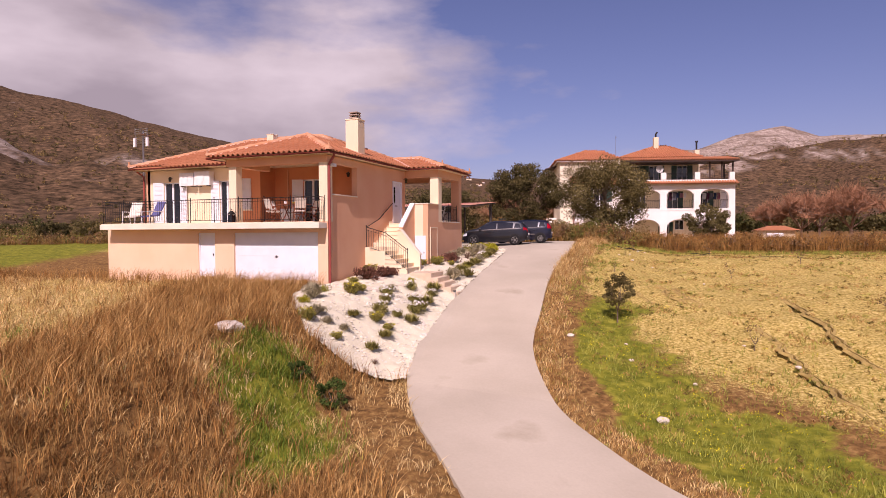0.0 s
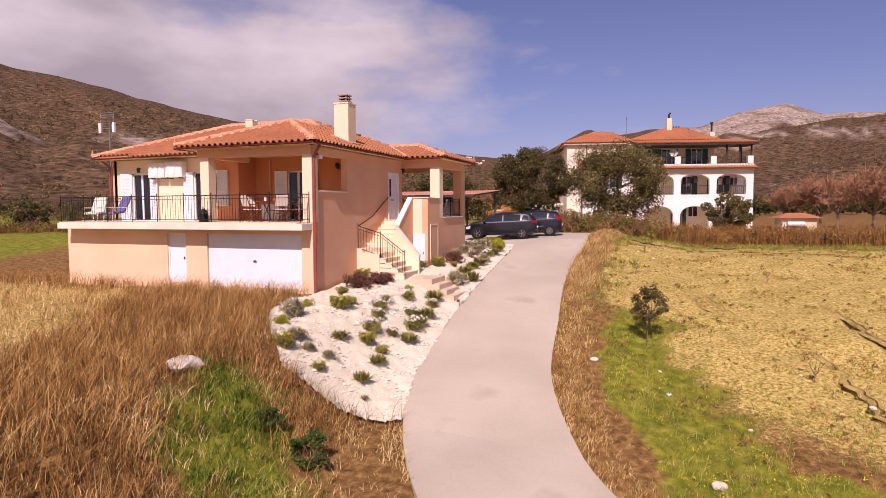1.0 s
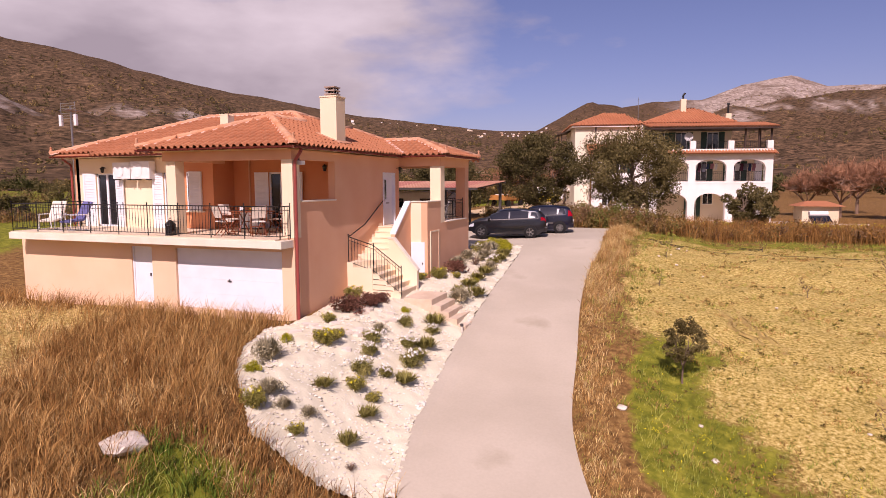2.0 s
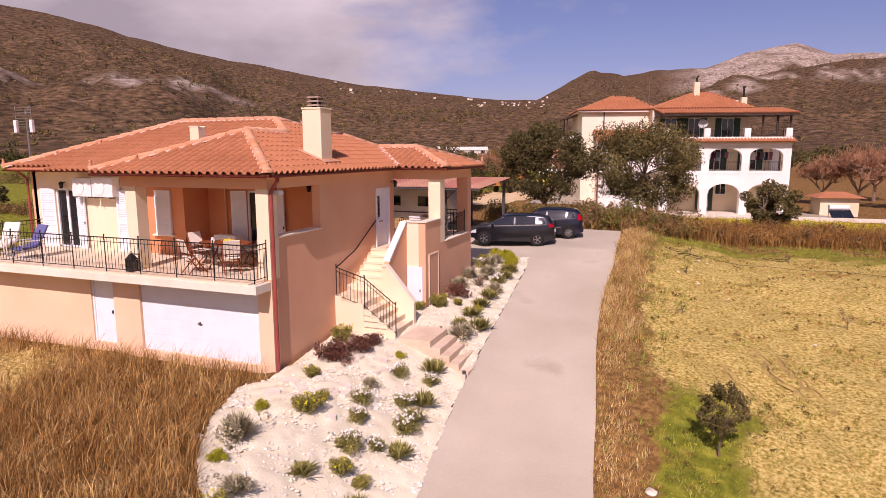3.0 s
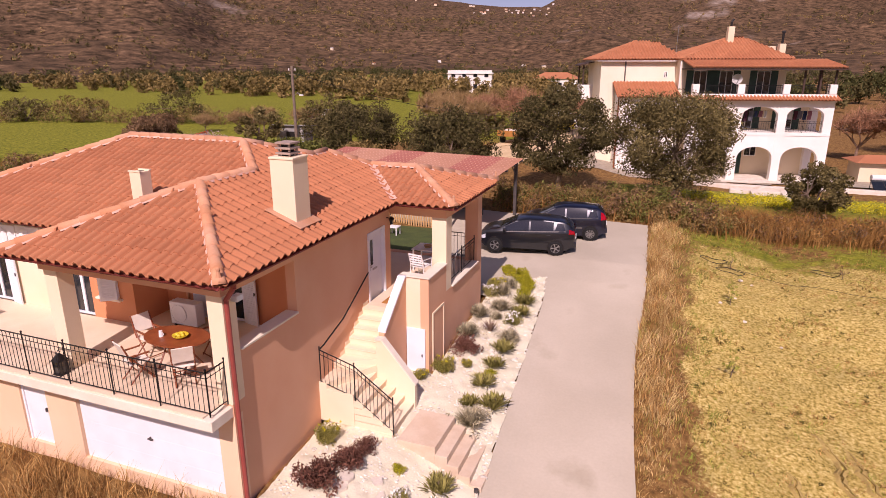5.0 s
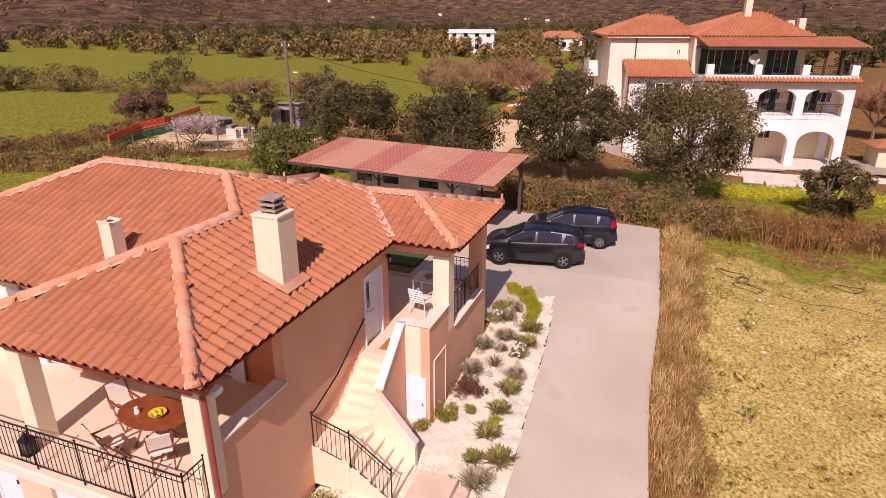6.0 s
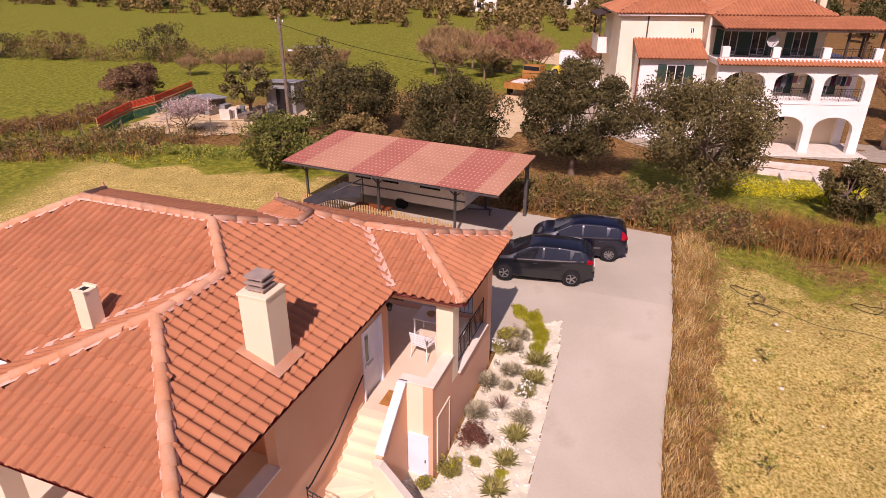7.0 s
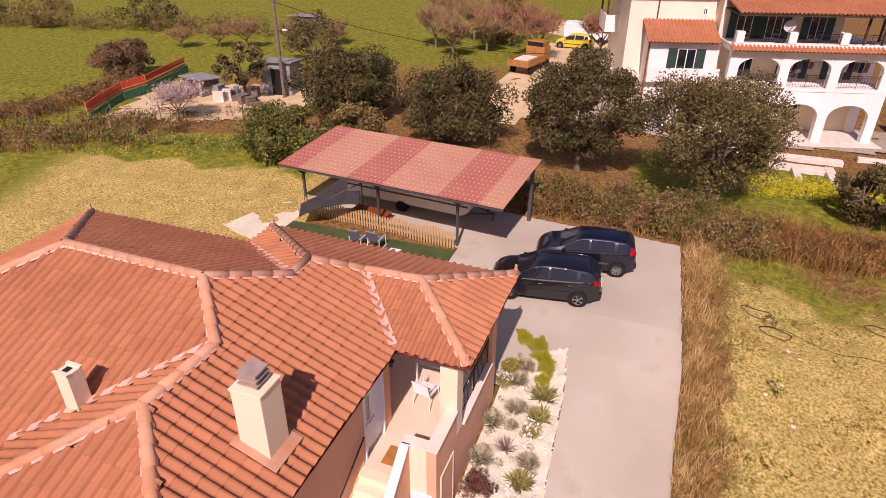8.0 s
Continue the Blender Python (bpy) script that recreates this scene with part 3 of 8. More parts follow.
def garage_door():
    bm = boxes((-4.5, -0.45, 0.09, 0.14, 0.06, 1.98))
    door = part("garage_door", bm, white_paint, house, "white up-and-over garage door")
    for i in range(4):
        z0 = 0.08 + i * 0.475
        part("door_panel", boxes((-4.47, -0.48, 0.078, 0.092, z0, z0 + 0.473), bevel=0.002), white_paint, door)
    part("handle", boxes((-2.52, -2.38, 0.04, 0.08, 0.98, 1.01), (-2.47, -2.43, 0.05, 0.09, 0.96, 1.05), bevel=0.006), steel_grey, door)
    store = part("store_door", boxes((-6.36, -5.48, 0.08, 0.13, 0.12, 1.98)), white_paint, house, "plain white store door")
    part("door_frame", boxes((-6.36, -6.30, 0.05, 0.16, 0.12, 1.98), (-5.54, -5.48, 0.05, 0.16, 0.12, 1.98)), white_paint, store)
    part("handle", boxes((-5.63, -5.60, 0.03, 0.08, 1.0, 1.1), bevel=0.004), steel_grey, store)


garage_door()


def shutter(parent, m, w, h):
    """A louvred shutter leaf: frame, mid rail and slats."""
    bm = boxes((0, w, -0.02, 0.02, 0, 0.08), (0, w, -0.02, 0.02, h - 0.08, h), (0, 0.06, -0.02, 0.02, 0.08, h - 0.08), (w - 0.06, w, -0.02, 0.02, 0.08, h - 0.08), (0.06, w - 0.06, -0.02, 0.02, h * 0.45, h * 0.45 + 0.07), (0.05, w - 0.05, -0.004, 0.004, 0.05, h - 0.05))
    z = 0.11
    while z < h - 0.12:
        r = bmesh.ops.create_cube(bm, size=1, matrix=Matrix.Translation((w / 2, 0, z)) @ Matrix.Rotation(radians(35), 4, "X") @ Matrix.Diagonal((w - 0.11, 0.045, 0.008, 1)))
        z += 0.062
    ob = part("shutter", bm, white_paint, parent, "white louvred shutter")
    ob.matrix_basis = m
    part("latch", boxes((w - 0.05, w - 0.02, -0.045, -0.02, h * 0.42, h * 0.46)), iron, ob)
    return ob


def french_window(x0, x1, z0, z1, y, open_left=True, open_right=True, bar=True):
    w = part("window", boxes((x0, x0 + 0.06, y, y + 0.12, z0, z1), (x1 - 0.06, x1, y, y + 0.12, z0, z1), (x0, x1, y, y + 0.12, z1 - 0.06, z1), (x0, x1, y, y + 0.12, z0, z0 + 0.05), ((x0 + x1) / 2 - 0.05, (x0 + x1) / 2 + 0.05, y + 0.02, y + 0.10, z0, z1)), white_paint, house, "white framed glazed door with shutters")
    part("pane", boxes((x0 + 0.06, (x0 + x1) / 2 - 0.05, y + 0.05, y + 0.062, z0 + 0.05, z1 - 0.06)), glass, w)
    part("pane", boxes(((x0 + x1) / 2 + 0.05, x1 - 0.06, y + 0.05, y + 0.062, z0 + 0.05, z1 - 0.06)), glass, w)
    lw = (x1 - x0) / 2
    if open_left:
        shutter(w, pose(x0 - 0.01, y - 0.05, z0, 0, 0, 180 + 20) , lw, z1 - z0)
    if open_right:
        shutter(w, pose(x1 + 0.01, y - 0.05, z0, 0, 0, -12), lw, z1 - z0)
    return w


french_window(-10.6, -9.6, FLOOR, 4.42, YW + 0.06)
french_window(-7.25, -6.45, FLOOR, 4.42, YW + 0.06, True, False)
french_window(-3.4, -2.4, FLOOR, 4.42, YD + 0.04)
# window with a half open leaf in the veranda recess
win = part("window", boxes((-6.1, -5.45, YW - 0.05, YW - 0.003, 3.05, 4.45)), white_paint, house, "white framed window with one shutter ajar")
part("pane", boxes((-6.04, -5.51, YW - 0.065, YW - 0.045, 3.12, 4.38)), glass, win)
shutter(win, pose(-5.45, YW - 0.08, 3.05, 0, 0, -140), 0.40, 1.4)
part("window_sill", boxes((-6.2, -5.35, YW - 0.12, YW - 0.003, 2.99, 3.045), bevel=0.008), slab_paint, win)


# entrance door in the side wall
def entrance():
    d = part("entrance_door", boxes((-0.16, -0.08, 6.0, 6.93, FLOOR - 0.06, 4.36), bevel=0.004), white_paint, house, "white entrance door with a narrow pane")
    part("door_frame", boxes((-0.2, 0.03, 5.93, 6.0, FLOOR - 0.06, 4.42), (-0.2, 0.03, 6.93, 7.0, FLOOR - 0.06, 4.42), (-0.2, 0.03, 6.0, 6.93, 4.36, 4.42)), white_paint, d)
    part("pane", boxes((-0.085, -0.07, 6.2, 6.38, 3.4, 4.15)), glass, d)
    part("pane_frame", boxes((-0.08, -0.062, 6.16, 6.2, 3.36, 4.19), (-0.08, -0.062, 6.38, 6.42, 3.36, 4.19), (-0.08, -0.062, 6.2, 6.38, 3.36, 3.4), (-0.08, -0.062, 6.2, 6.38, 4.15, 4.19)), white_paint, d)
    part("letter_plate", boxes((-0.08, -0.064, 6.35, 6.62, 3.22, 3.28)), alloy, d)
    part("handle", boxes((-0.08, -0.02, 6.08, 6.12, 3.3, 3.45), (-0.04, -0.02, 6.08, 6.22, 3.36, 3.39), bevel=0.004), alloy, d)
    part("threshold", boxes((-0.25, 0.06, 5.93, 7.0, FLOOR - 0.12, FLOOR - 0.06)), step_stone, d)


entrance()

# porch: retaining wall, floor, columns, beam
# peach wall facing the sun: its brightness is painted with the cream
part("porch_front", boxes((0.95, 1.55, 6.0, 6.22, -0.3, 3.3)), cream, house)
for d in ((1.55, 1.8, 6.0, 7.4, -0.3, 3.3), (1.55, 1.8, 7.4, 10.9, -0.3, 2.45), (-0.3, 1.55, 10.68, 10.9, -0.3, 2.42)):
    part("porch_wall", boxes(d), peach, house)
for d in ((-2.6, -0.0, 7.4, 10.65, 2.304, FLOOR), (-0.0, 1.55, 6.22, 10.68, 2.15, FLOOR), (-0.0, 0.95, 5.75, 6.22, 2.15, FLOOR)):
    part("porch_floor", boxes(d), tile_floor, house)
for y0 in (7.4, 10.45):
    part("column", boxes((1.35, 1.8, y0, y0 + 0.45, 2.45, 4.68), bevel=0.01), peach if y0 > 8 else cream, house)
for d in ((1.42, 1.8, 7.4, 10.9, 4.68, EAVE - 0.06), (0, 1.42, 7.4, 7.7, 4.68, EAVE - 0.06), (0, 1.42, 10.6, 10.9, 4.68, EAVE - 0.06)):
    part("porch_beam", boxes(d), peach, house)
part("wall_cap", boxes((0.93, 1.84, 5.96, 6.26, 3.30, 3.34), (1.52, 1.84, 6.26, 7.4, 3.30, 3.34), bevel=0.008), slab_paint, house)
part("opening_sill", boxes((1.5, 1.86, 7.85, 10.45, 2.45, 2.49), bevel=0.008), slab_paint, house)
cupboard = part("utility_door", boxes((1.14, 1.70, 5.95, 5.99, 0.25, 1.80), bevel=0.004), white_paint, house, "white metal utility door")
part("handle", boxes((1.60, 1.63, 5.925, 5.95, 0.95, 1.03)), steel_grey, cupboard)
panel = part("flush_panel", boxes((1.80, 1.815, 6.32, 7.12, 0.25, 2.15)), peach, house)
part("panel_frame", boxes((1.80, 1.83, 6.27, 6.32, 0.25, 2.2), (1.80, 1.83, 7.12, 7.17, 0.25, 2.2), (1.80, 1.83, 6.32, 7.12, 2.15, 2.2)), cream, panel)


# stair from the path up to the porch: a straight start, three winders, then along the wall
def stair():
    st = part("stair", boxes((0, 1.0, 4.4, 5.75, -0.3, 1.25), (0, 2.0, 3.1, 4.4, -0.3, 0.25)), cream, house, "cream rendered outside stair")
    rise, base = 0.179, 0.25
    for i in range(4):
        x1 = 2.0 - 0.26 * i
        part("step", boxes((0.0 if i == 3 else 0.02, x1, 3.1 + 0.02, 4.4, base + rise * i, base + rise * (i + 1) - 0.03)), cream, st)
        part("tread", boxes((x1 - 0.29, x1 + 0.025, 3.1, 4.4, base + rise * (i + 1) - 0.03, base + rise * (i + 1)), bevel=0.006), cream, st)
    cx, cy = 0.96, 4.4
    for k in range(3):
        a0, a1 = radians(180 + 90 - 30 * k), radians(180 + 90 - 30 * (k + 1))
        z1 = base + rise * (5 + k)

        def rim(a):
            c, s = math.cos(a), math.sin(a)
            t = min(0.96 / max(abs(c), 1e-6), 1.3 / max(abs(s), 1e-6))
            return cx + c * t, cy + s * t
        pts = [(cx, cy), rim(a0)]
        if k == 1:
            pts.append((0.0, 3.1))
        pts.append(rim(a1))
        part("step", prism(bmesh.new(), pts, "z", -0.2, z1 - 0.03), cream, st)
        part("tread", prism(bmesh.new(), pts, "z", z1 - 0.03, z1), cream, st)
    for i in range(5):
        y0 = 4.4 + 0.27 * i
        z1 = base + rise * (8 + i)
        part("step", boxes((0, 0.96, y0 + 0.02, 5.78, z1 - rise - 0.03, z1 - 0.03)), cream, st)
        part("tread", boxes((0, 0.96, y0, y0 + 0.30, z1 - 0.03, z1), bevel=0.006), cream, st)
    # parapet: steep upper part along the flight, lower part turning outwards
    bm = prism(bmesh.new(), [(6.0, -0.3), (6.0, 3.28), (5.9, 3.28), (4.57, 2.16), (4.57, -0.3)], "x", 0.96, 1.12)
    part("parapet", bm, peach, st)
    bm = prism(bmesh.new(), [(0.96, -0.3), (0.96, 2.05), (1.12, 2.05), (2.05, 0.95), (2.05, -0.3)], "y", 4.40, 4.55)
    part("parapet", bm, cream, st)
    bm = prism(bmesh.new(), [(6.0, 3.28), (6.0, 3.34), (5.88, 3.34), (4.60, 2.27), (4.60, 2.19), (5.9, 3.28)], "x", 0.93, 1.15)
    part("parapet_cap", bm, white_paint, st)
    bm = prism(bmesh.new(), [(0.94, 2.05), (0.94, 2.10), (1.14, 2.10), (2.08, 0.99), (2.08, 0.95), (2.05, 0.95), (1.12, 2.05)], "y", 4.37, 4.58)
    part("parapet_cap", bm, slab_paint, st)
    # wavy painted skirting that follows the treads on the wall
    bm = bmesh.new()
    for i in range(6):
        z1 = base + rise * (7 + i)
        box(bm, 0.0, 0.012, 4.2 + 0.27 * i, 4.2 + 0.27 * (i + 1), z1, z1 + 0.10)
    part("skirting", bm, cream, st)


stair()


def railing(parent, points, h=0.95, gap=0.12, posts=(), slope_ok=True, name="railing", tall=0.0):
    """Black iron rail: top and bottom bars, square posts, twisted balusters and small finials."""
    r = empty(name)
    r.parent = parent
    r["label"] = "black wrought iron railing"
    for (p, q) in zip(points[:-1], points[1:]):
        p, q = Vector(p), Vector(q)
        up = Vector((0, 0, 1))
        part("top_rail", rods([(p + up * h, q + up * h)], 0.016, 6), iron, r)
        part("bottom_rail", rods([(p + up * 0.09, q + up * 0.09)], 0.011, 6), iron, r)
        part("middle_rail", rods([(p + up * (h - 0.12), q + up * (h - 0.12))], 0.009, 6), iron, r)
        n = max(2, int((q - p).length / gap))
        for i in range(1, n):
            a = p.lerp(q, i / n)
            part("baluster", rods([(a + up * 0.09, a + up * (h - 0.0))], 0.0075, 5), iron, r)
        k = max(1, round((q - p).length / 1.3))
        for i in range(k + 1):
            a = p.lerp(q, i / k)
            bm = rods([(a, a + up * (h + 0.06))], 0.016, 6)
            bmesh.ops.create_icosphere(bm, subdivisions=1, radius=0.026, matrix=Matrix.Translation(a + up * (h + 0.07)))
            part("post", bm, iron, r)
    return r


railing(house, [(-11.2, 2.35, FLOOR), (-11.2, -0.52, FLOOR), (-0.12, -0.52, FLOOR), (-0.12, 0.0, FLOOR)])
railing(house, [(1.68, 7.87, 2.49), (1.68, 10.43, 2.49)], h=0.8)
railing(house, [(1.35, 10.8, 2.42), (0.05, 10.8, 2.42)], h=0.9)
railing(house, [(2.02, 3.12, 0.25), (1.0, 3.12, 0.98), (0.05, 3.12, 1.25)], h=0.95, name="stair_railing")
part("handrail", rods([((0.05, 3.12, 2.2), (0.07, 3.3, 2.25)), ((0.07, 3.3, 2.25), (0.07, 4.3, 2.55)), ((0.07, 4.3, 2.55), (0.07, 5.8, 3.35))], 0.02, 8), iron, house)


# ---- roof ----
ML0, ML1 = (-12.2, 1.85, EAVE), (-12.2, 10.0, EAVE)
RA, RB = (-8.1, 5.98, 6.75), (-3.9, 5.95, 6.75)
RE, RD = (-2.58, 2.62, 6.23), (-2.52, 4.52, 6.23)
RG, RK = (-2.60, 8.25, 6.24), (-2.58, 7.42, 6.24)
WL, WR = (-5.5, -0.35, EAVE), (0.3, -0.35, EAVE)
VL, VB, BL = (-5.38, 1.68, EAVE), (-5.9, 10.0, EAVE), (-5.9, 11.3, EAVE)
PI, PN, PF = (0.3, 7.06, EAVE), (2.14, 7.06, EAVE), (2.14, 11.3, EAVE)
RH, RI = (-1.42, 8.98, 5.78), (0.20, 9.04, 5.78)
SLOPES = [([ML0, VL, RD, RB, RA], 0), ([WL, RE, RD, VL], 2), ([WL, WR, RE], 0), ([WR, PI, RH, RG, RK, RB, RD, RE], 1), ([BL, VB, RK, RG], 2), ([BL, RG, RH, RI, PF], 3), ([ML1, RA, RB, RK, VB], 3), ([ML0, RA, ML1], 2), ([PI, PN, RI, RH], 0), ([PN, PF, RI], 1)]
UP = {0: (0, 1), 1: (-1, 0), 2: (1, 0), 3: (0, -1)}
roof = part("roof", bmesh.new(), tile_clay, house, "red clay pantile roof with hips and valleys")
TW, TL = 0.245, 0.36


def tile_mesh():
    """One pantile: a rolled section, its front edge lifted over the course below."""
    prof = [(0.0, -0.008), (0.045, -0.018), (0.085, -0.010), (0.095, 0.022), (0.122, 0.056), (0.16, 0.068), (0.198, 0.056), (0.224, 0.022), (0.236, -0.006), (0.245, -0.008)]
    v, f = [], []
    for v0, lift in ((-0.03, 0.026), (TL, 0.003), (-0.03, 0.026), (-0.03, 0.002)):
        v += [(u - TW / 2, v0, w + lift) for u, w in prof]
    k = len(prof)
    for i in range(k - 1):
        f.append((i, i + 1, k + i + 1, k + i))
        f.append((3 * k + i, 3 * k + i + 1, 2 * k + i + 1, 2 * k + i))
    return np.array(v), np.array(f)


TV, TF = tile_mesh()
tile_me = bpy.data.meshes.new("tile")
tile_me.from_pydata(TV.tolist(), [], TF.tolist(), shade_flat=False)
tile_me.materials.append(tile_clay)
single, joined = [], []


def lay_tiles(slopes, deck_parent, deck_mat):
    """Decks under each slope, and the poses of its tiles, course by course from the eave."""
    out = []
    for poly, way in slopes:
        P = [Vector(p) for p in poly]
        up2 = Vector((*UP[way], 0))
        nrm = Vector((0, 0, 0))
        for i in range(1, len(P) - 1):
            nrm += (P[i] - P[0]).cross(P[i + 1] - P[0])
        nrm.normalize()
        if nrm.z < 0:
            nrm = -nrm
        upv = (up2 - nrm * up2.dot(nrm)).normalized()
        uv = upv.cross(nrm).normalized()
        o = P[0]
        q = [((p - o).dot(uv), (p - o).dot(upv)) for p in P]
        bm = bmesh.new()
        f = bm.faces.new([bm.verts.new(p) for p in P])
        r = bmesh.ops.extrude_face_region(bm, geom=[f])
        bmesh.ops.translate(bm, vec=(0, 0, -0.05), verts=[e for e in r["geom"] if isinstance(e, bmesh.types.BMVert)])
        part("roof_deck", bm, deck_mat, deck_parent)
        us, vs = [a for a, _ in q], [b for _, b in q]
        v = min(vs) - 0.06
        while v < max(vs):
            u = min(us) + 0.5 * TW
            while u < max(us):
                if inside(q, [u], [max(v + TL * 0.5, min(vs) + 0.02)])[0]:
                    m = Matrix((uv, upv, nrm)).transposed().to_4x4()
                    m.translation = o + uv * u + upv * (v + random.uniform(-0.012, 0.012)) + nrm * (0.03 + random.uniform(0, 0.006))
                    out.append((way, m))
                u += TW
            v += TL
    return out


def join_tiles(ms, parent):
    M = np.array([np.array(m) for m in ms])
    tv = np.einsum("nij,kj->nki", M[:, :3, :3], TV) + M[:, None, :3, 3]
    tf = TF[None] + (np.arange(len(ms)) * len(TV))[:, None, None]
    rest = mesh_np("tile_field", tv.reshape(-1, 3), tf.reshape(-1, 4), tile_clay, parent, smooth=True)
    rest["kind"] = "stuff"


for way, m in lay_tiles(SLOPES, roof, tile_clay):
    (single if way == 1 and m.translation.x < 0.4 else joined).append(m)
# the courses over the side wall come nearest: single tiles; all others in one mesh
single.sort(key=lambda m: m.translation.y + 0.4 * abs(m.translation.x - 0.3))
joined += single[300:]
ob_list = single[:300]
join_tiles(joined, roof)


def ridge(p, q, r=0.115, cap=0.42):
    """Half-round ridge tiles laid end to end on a bed of mortar."""
    p, q = Vector(p), Vector(q)
    d = (q - p).normalized()
    side = d.cross(Vector((0, 0, 1))).normalized()
    n = side.cross(d)
    if n.z < 0:
        n = -n
    k = max(1, int((q - p).length / cap))
    step = (q - p).length / k
    for i in range(k):
        bm = bmesh.new()
        rings = []
        for s, rr in ((-0.03, r * 1.08), (step, r * 0.94)):
            rings.append([bm.verts.new(p + d * (i * step + s) + side * (rr * math.cos(a)) + n * (rr * 0.85 * math.sin(a) + 0.065 + (0.012 if s < 0 else 0))) for a in np.linspace(-0.15, math.pi + 0.15, 8)])
        for a in range(7):
            bm.faces.new((rings[0][a], rings[0][a + 1], rings[1][a + 1], rings[1][a]))
        bm.faces.new(rings[0])
        part("ridge_tile", bm, ridge_clay, roof, smooth=True)
    bm = bmesh.new()
    prev = None
    for i in range(int((q - p).length / 0.15) + 1):
        c = p + d * min(i * 0.15, (q - p).length)
        w = r * (1.22 + 0.07 * random.random())
        cur = [bm.verts.new(c + side * (w * s) + n * h) for s, h in ((-1, 0.03), (-0.6, 0.1), (0.6, 0.1), (1, 0.03))]
        if prev:
            for a in range(3):
                bm.faces.new((prev[a], prev[a + 1], cur[a + 1], cur[a]))
        prev = cur
    part("ridge_mortar", bm, mortar, roof)


for a, b in ((ML0, RA), (ML1, RA), (RA, RB), (RD, RB), (RE, RD), (WL, RE), (WR, RE), (RK, RB), (RG, RK), (BL, RG), (RH, RG), (RI, RH), (PN, RI), (PF, RI)):
    ridge(a, b)


def valley(p, q):
    bm = bmesh.new()
    p, q = Vector(p), Vector(q)
    side = (q - p).cross(Vector((0, 0, 1))).normalized()
    rows = []
    for i in range(21):
        c = p.lerp(q, i / 20) + Vector((0, 0, 0.10))
        w = 0.10 + 0.02 * random.random()
        rows.append([bm.verts.new(c + side * (w * s) + Vector((0, 0, h))) for s, h in ((-1, 0.03), (0, 0), (1, 0.03))])
    for a, b in zip(rows[:-1], rows[1:]):
        for j in range(2):
            bm.faces.new((a[j], a[j + 1], b[j + 1], b[j]))
    part("valley_mortar", bm, mortar, roof)


for a, b in ((VL, RD), (PI, RH), (VB, RK)):
    valley(a, b)
for c in (WL, WR, PN, PF, ML0, ML1, BL):
    bm = bmesh.new()
    bmesh.ops.create_cone(bm, cap_ends=True, segments=8, radius1=0.07, radius2=0.03, depth=0.2, matrix=Matrix.Translation(Vector(c) + Vector((0, 0, 0.2))))
    bmesh.ops.create_icosphere(bm, subdivisions=1, radius=0.045, matrix=Matrix.Translation(Vector(c) + Vector((0, 0, 0.31))))
    part("finial", bm, ridge_clay, roof)


# gutters and downpipes
def gutter(p, q):
    p, q = Vector(p), Vector(q)
    d = (q - p).normalized()
    out = Vector((d.y, -d.x, 0))
    bm = bmesh.new()
    rings = []
    for c in (p, q):
        rings.append([bm.verts.new(c + out * (0.055 + 0.055 * math.cos(a)) + Vector((0, 0, -0.005 + 0.06 * math.sin(a)))) for a in np.linspace(-math.pi, 0, 7)])
    for a in range(6):
        bm.faces.new((rings[0][a], rings[0][a + 1], rings[1][a + 1], rings[1][a]))
    r = bmesh.ops.solidify(bm, geom=bm.faces[:], thickness=0.006)
    part("gutter", bm, gutter_red, house)


for a, b in ((WL, WR), (WR, PI), (PN, PF), (PI, PN), (ML0, VL), (VL, WL)):
    gutter(Vector(a) + Vector((0, 0, -0.02)), Vector(b) + Vector((0, 0, -0.02)))
part("downpipe", rods([((0.3, 0.02, EAVE - 0.06), (0.3, 0.02, EAVE - 0.15)), ((0.3, 0.02, EAVE - 0.15), (0.06, 0.05, EAVE - 0.45)), ((0.06, 0.05, EAVE - 0.45), (0.06, 0.05, -0.08)), ((0.06, 0.05, -0.08), (0.2, -0.08, -0.16))], 0.05, 10), gutter_red, house, "oxide red downpipe")
part("downpipe", rods([((-12.2, 2.3, EAVE - 0.1), (-11.75, 2.3, EAVE - 0.35)), ((-11.75, 2.3, EAVE - 0.35), (-11.75, 2.3, FLOOR))], 0.04, 8), gutter_red, house)


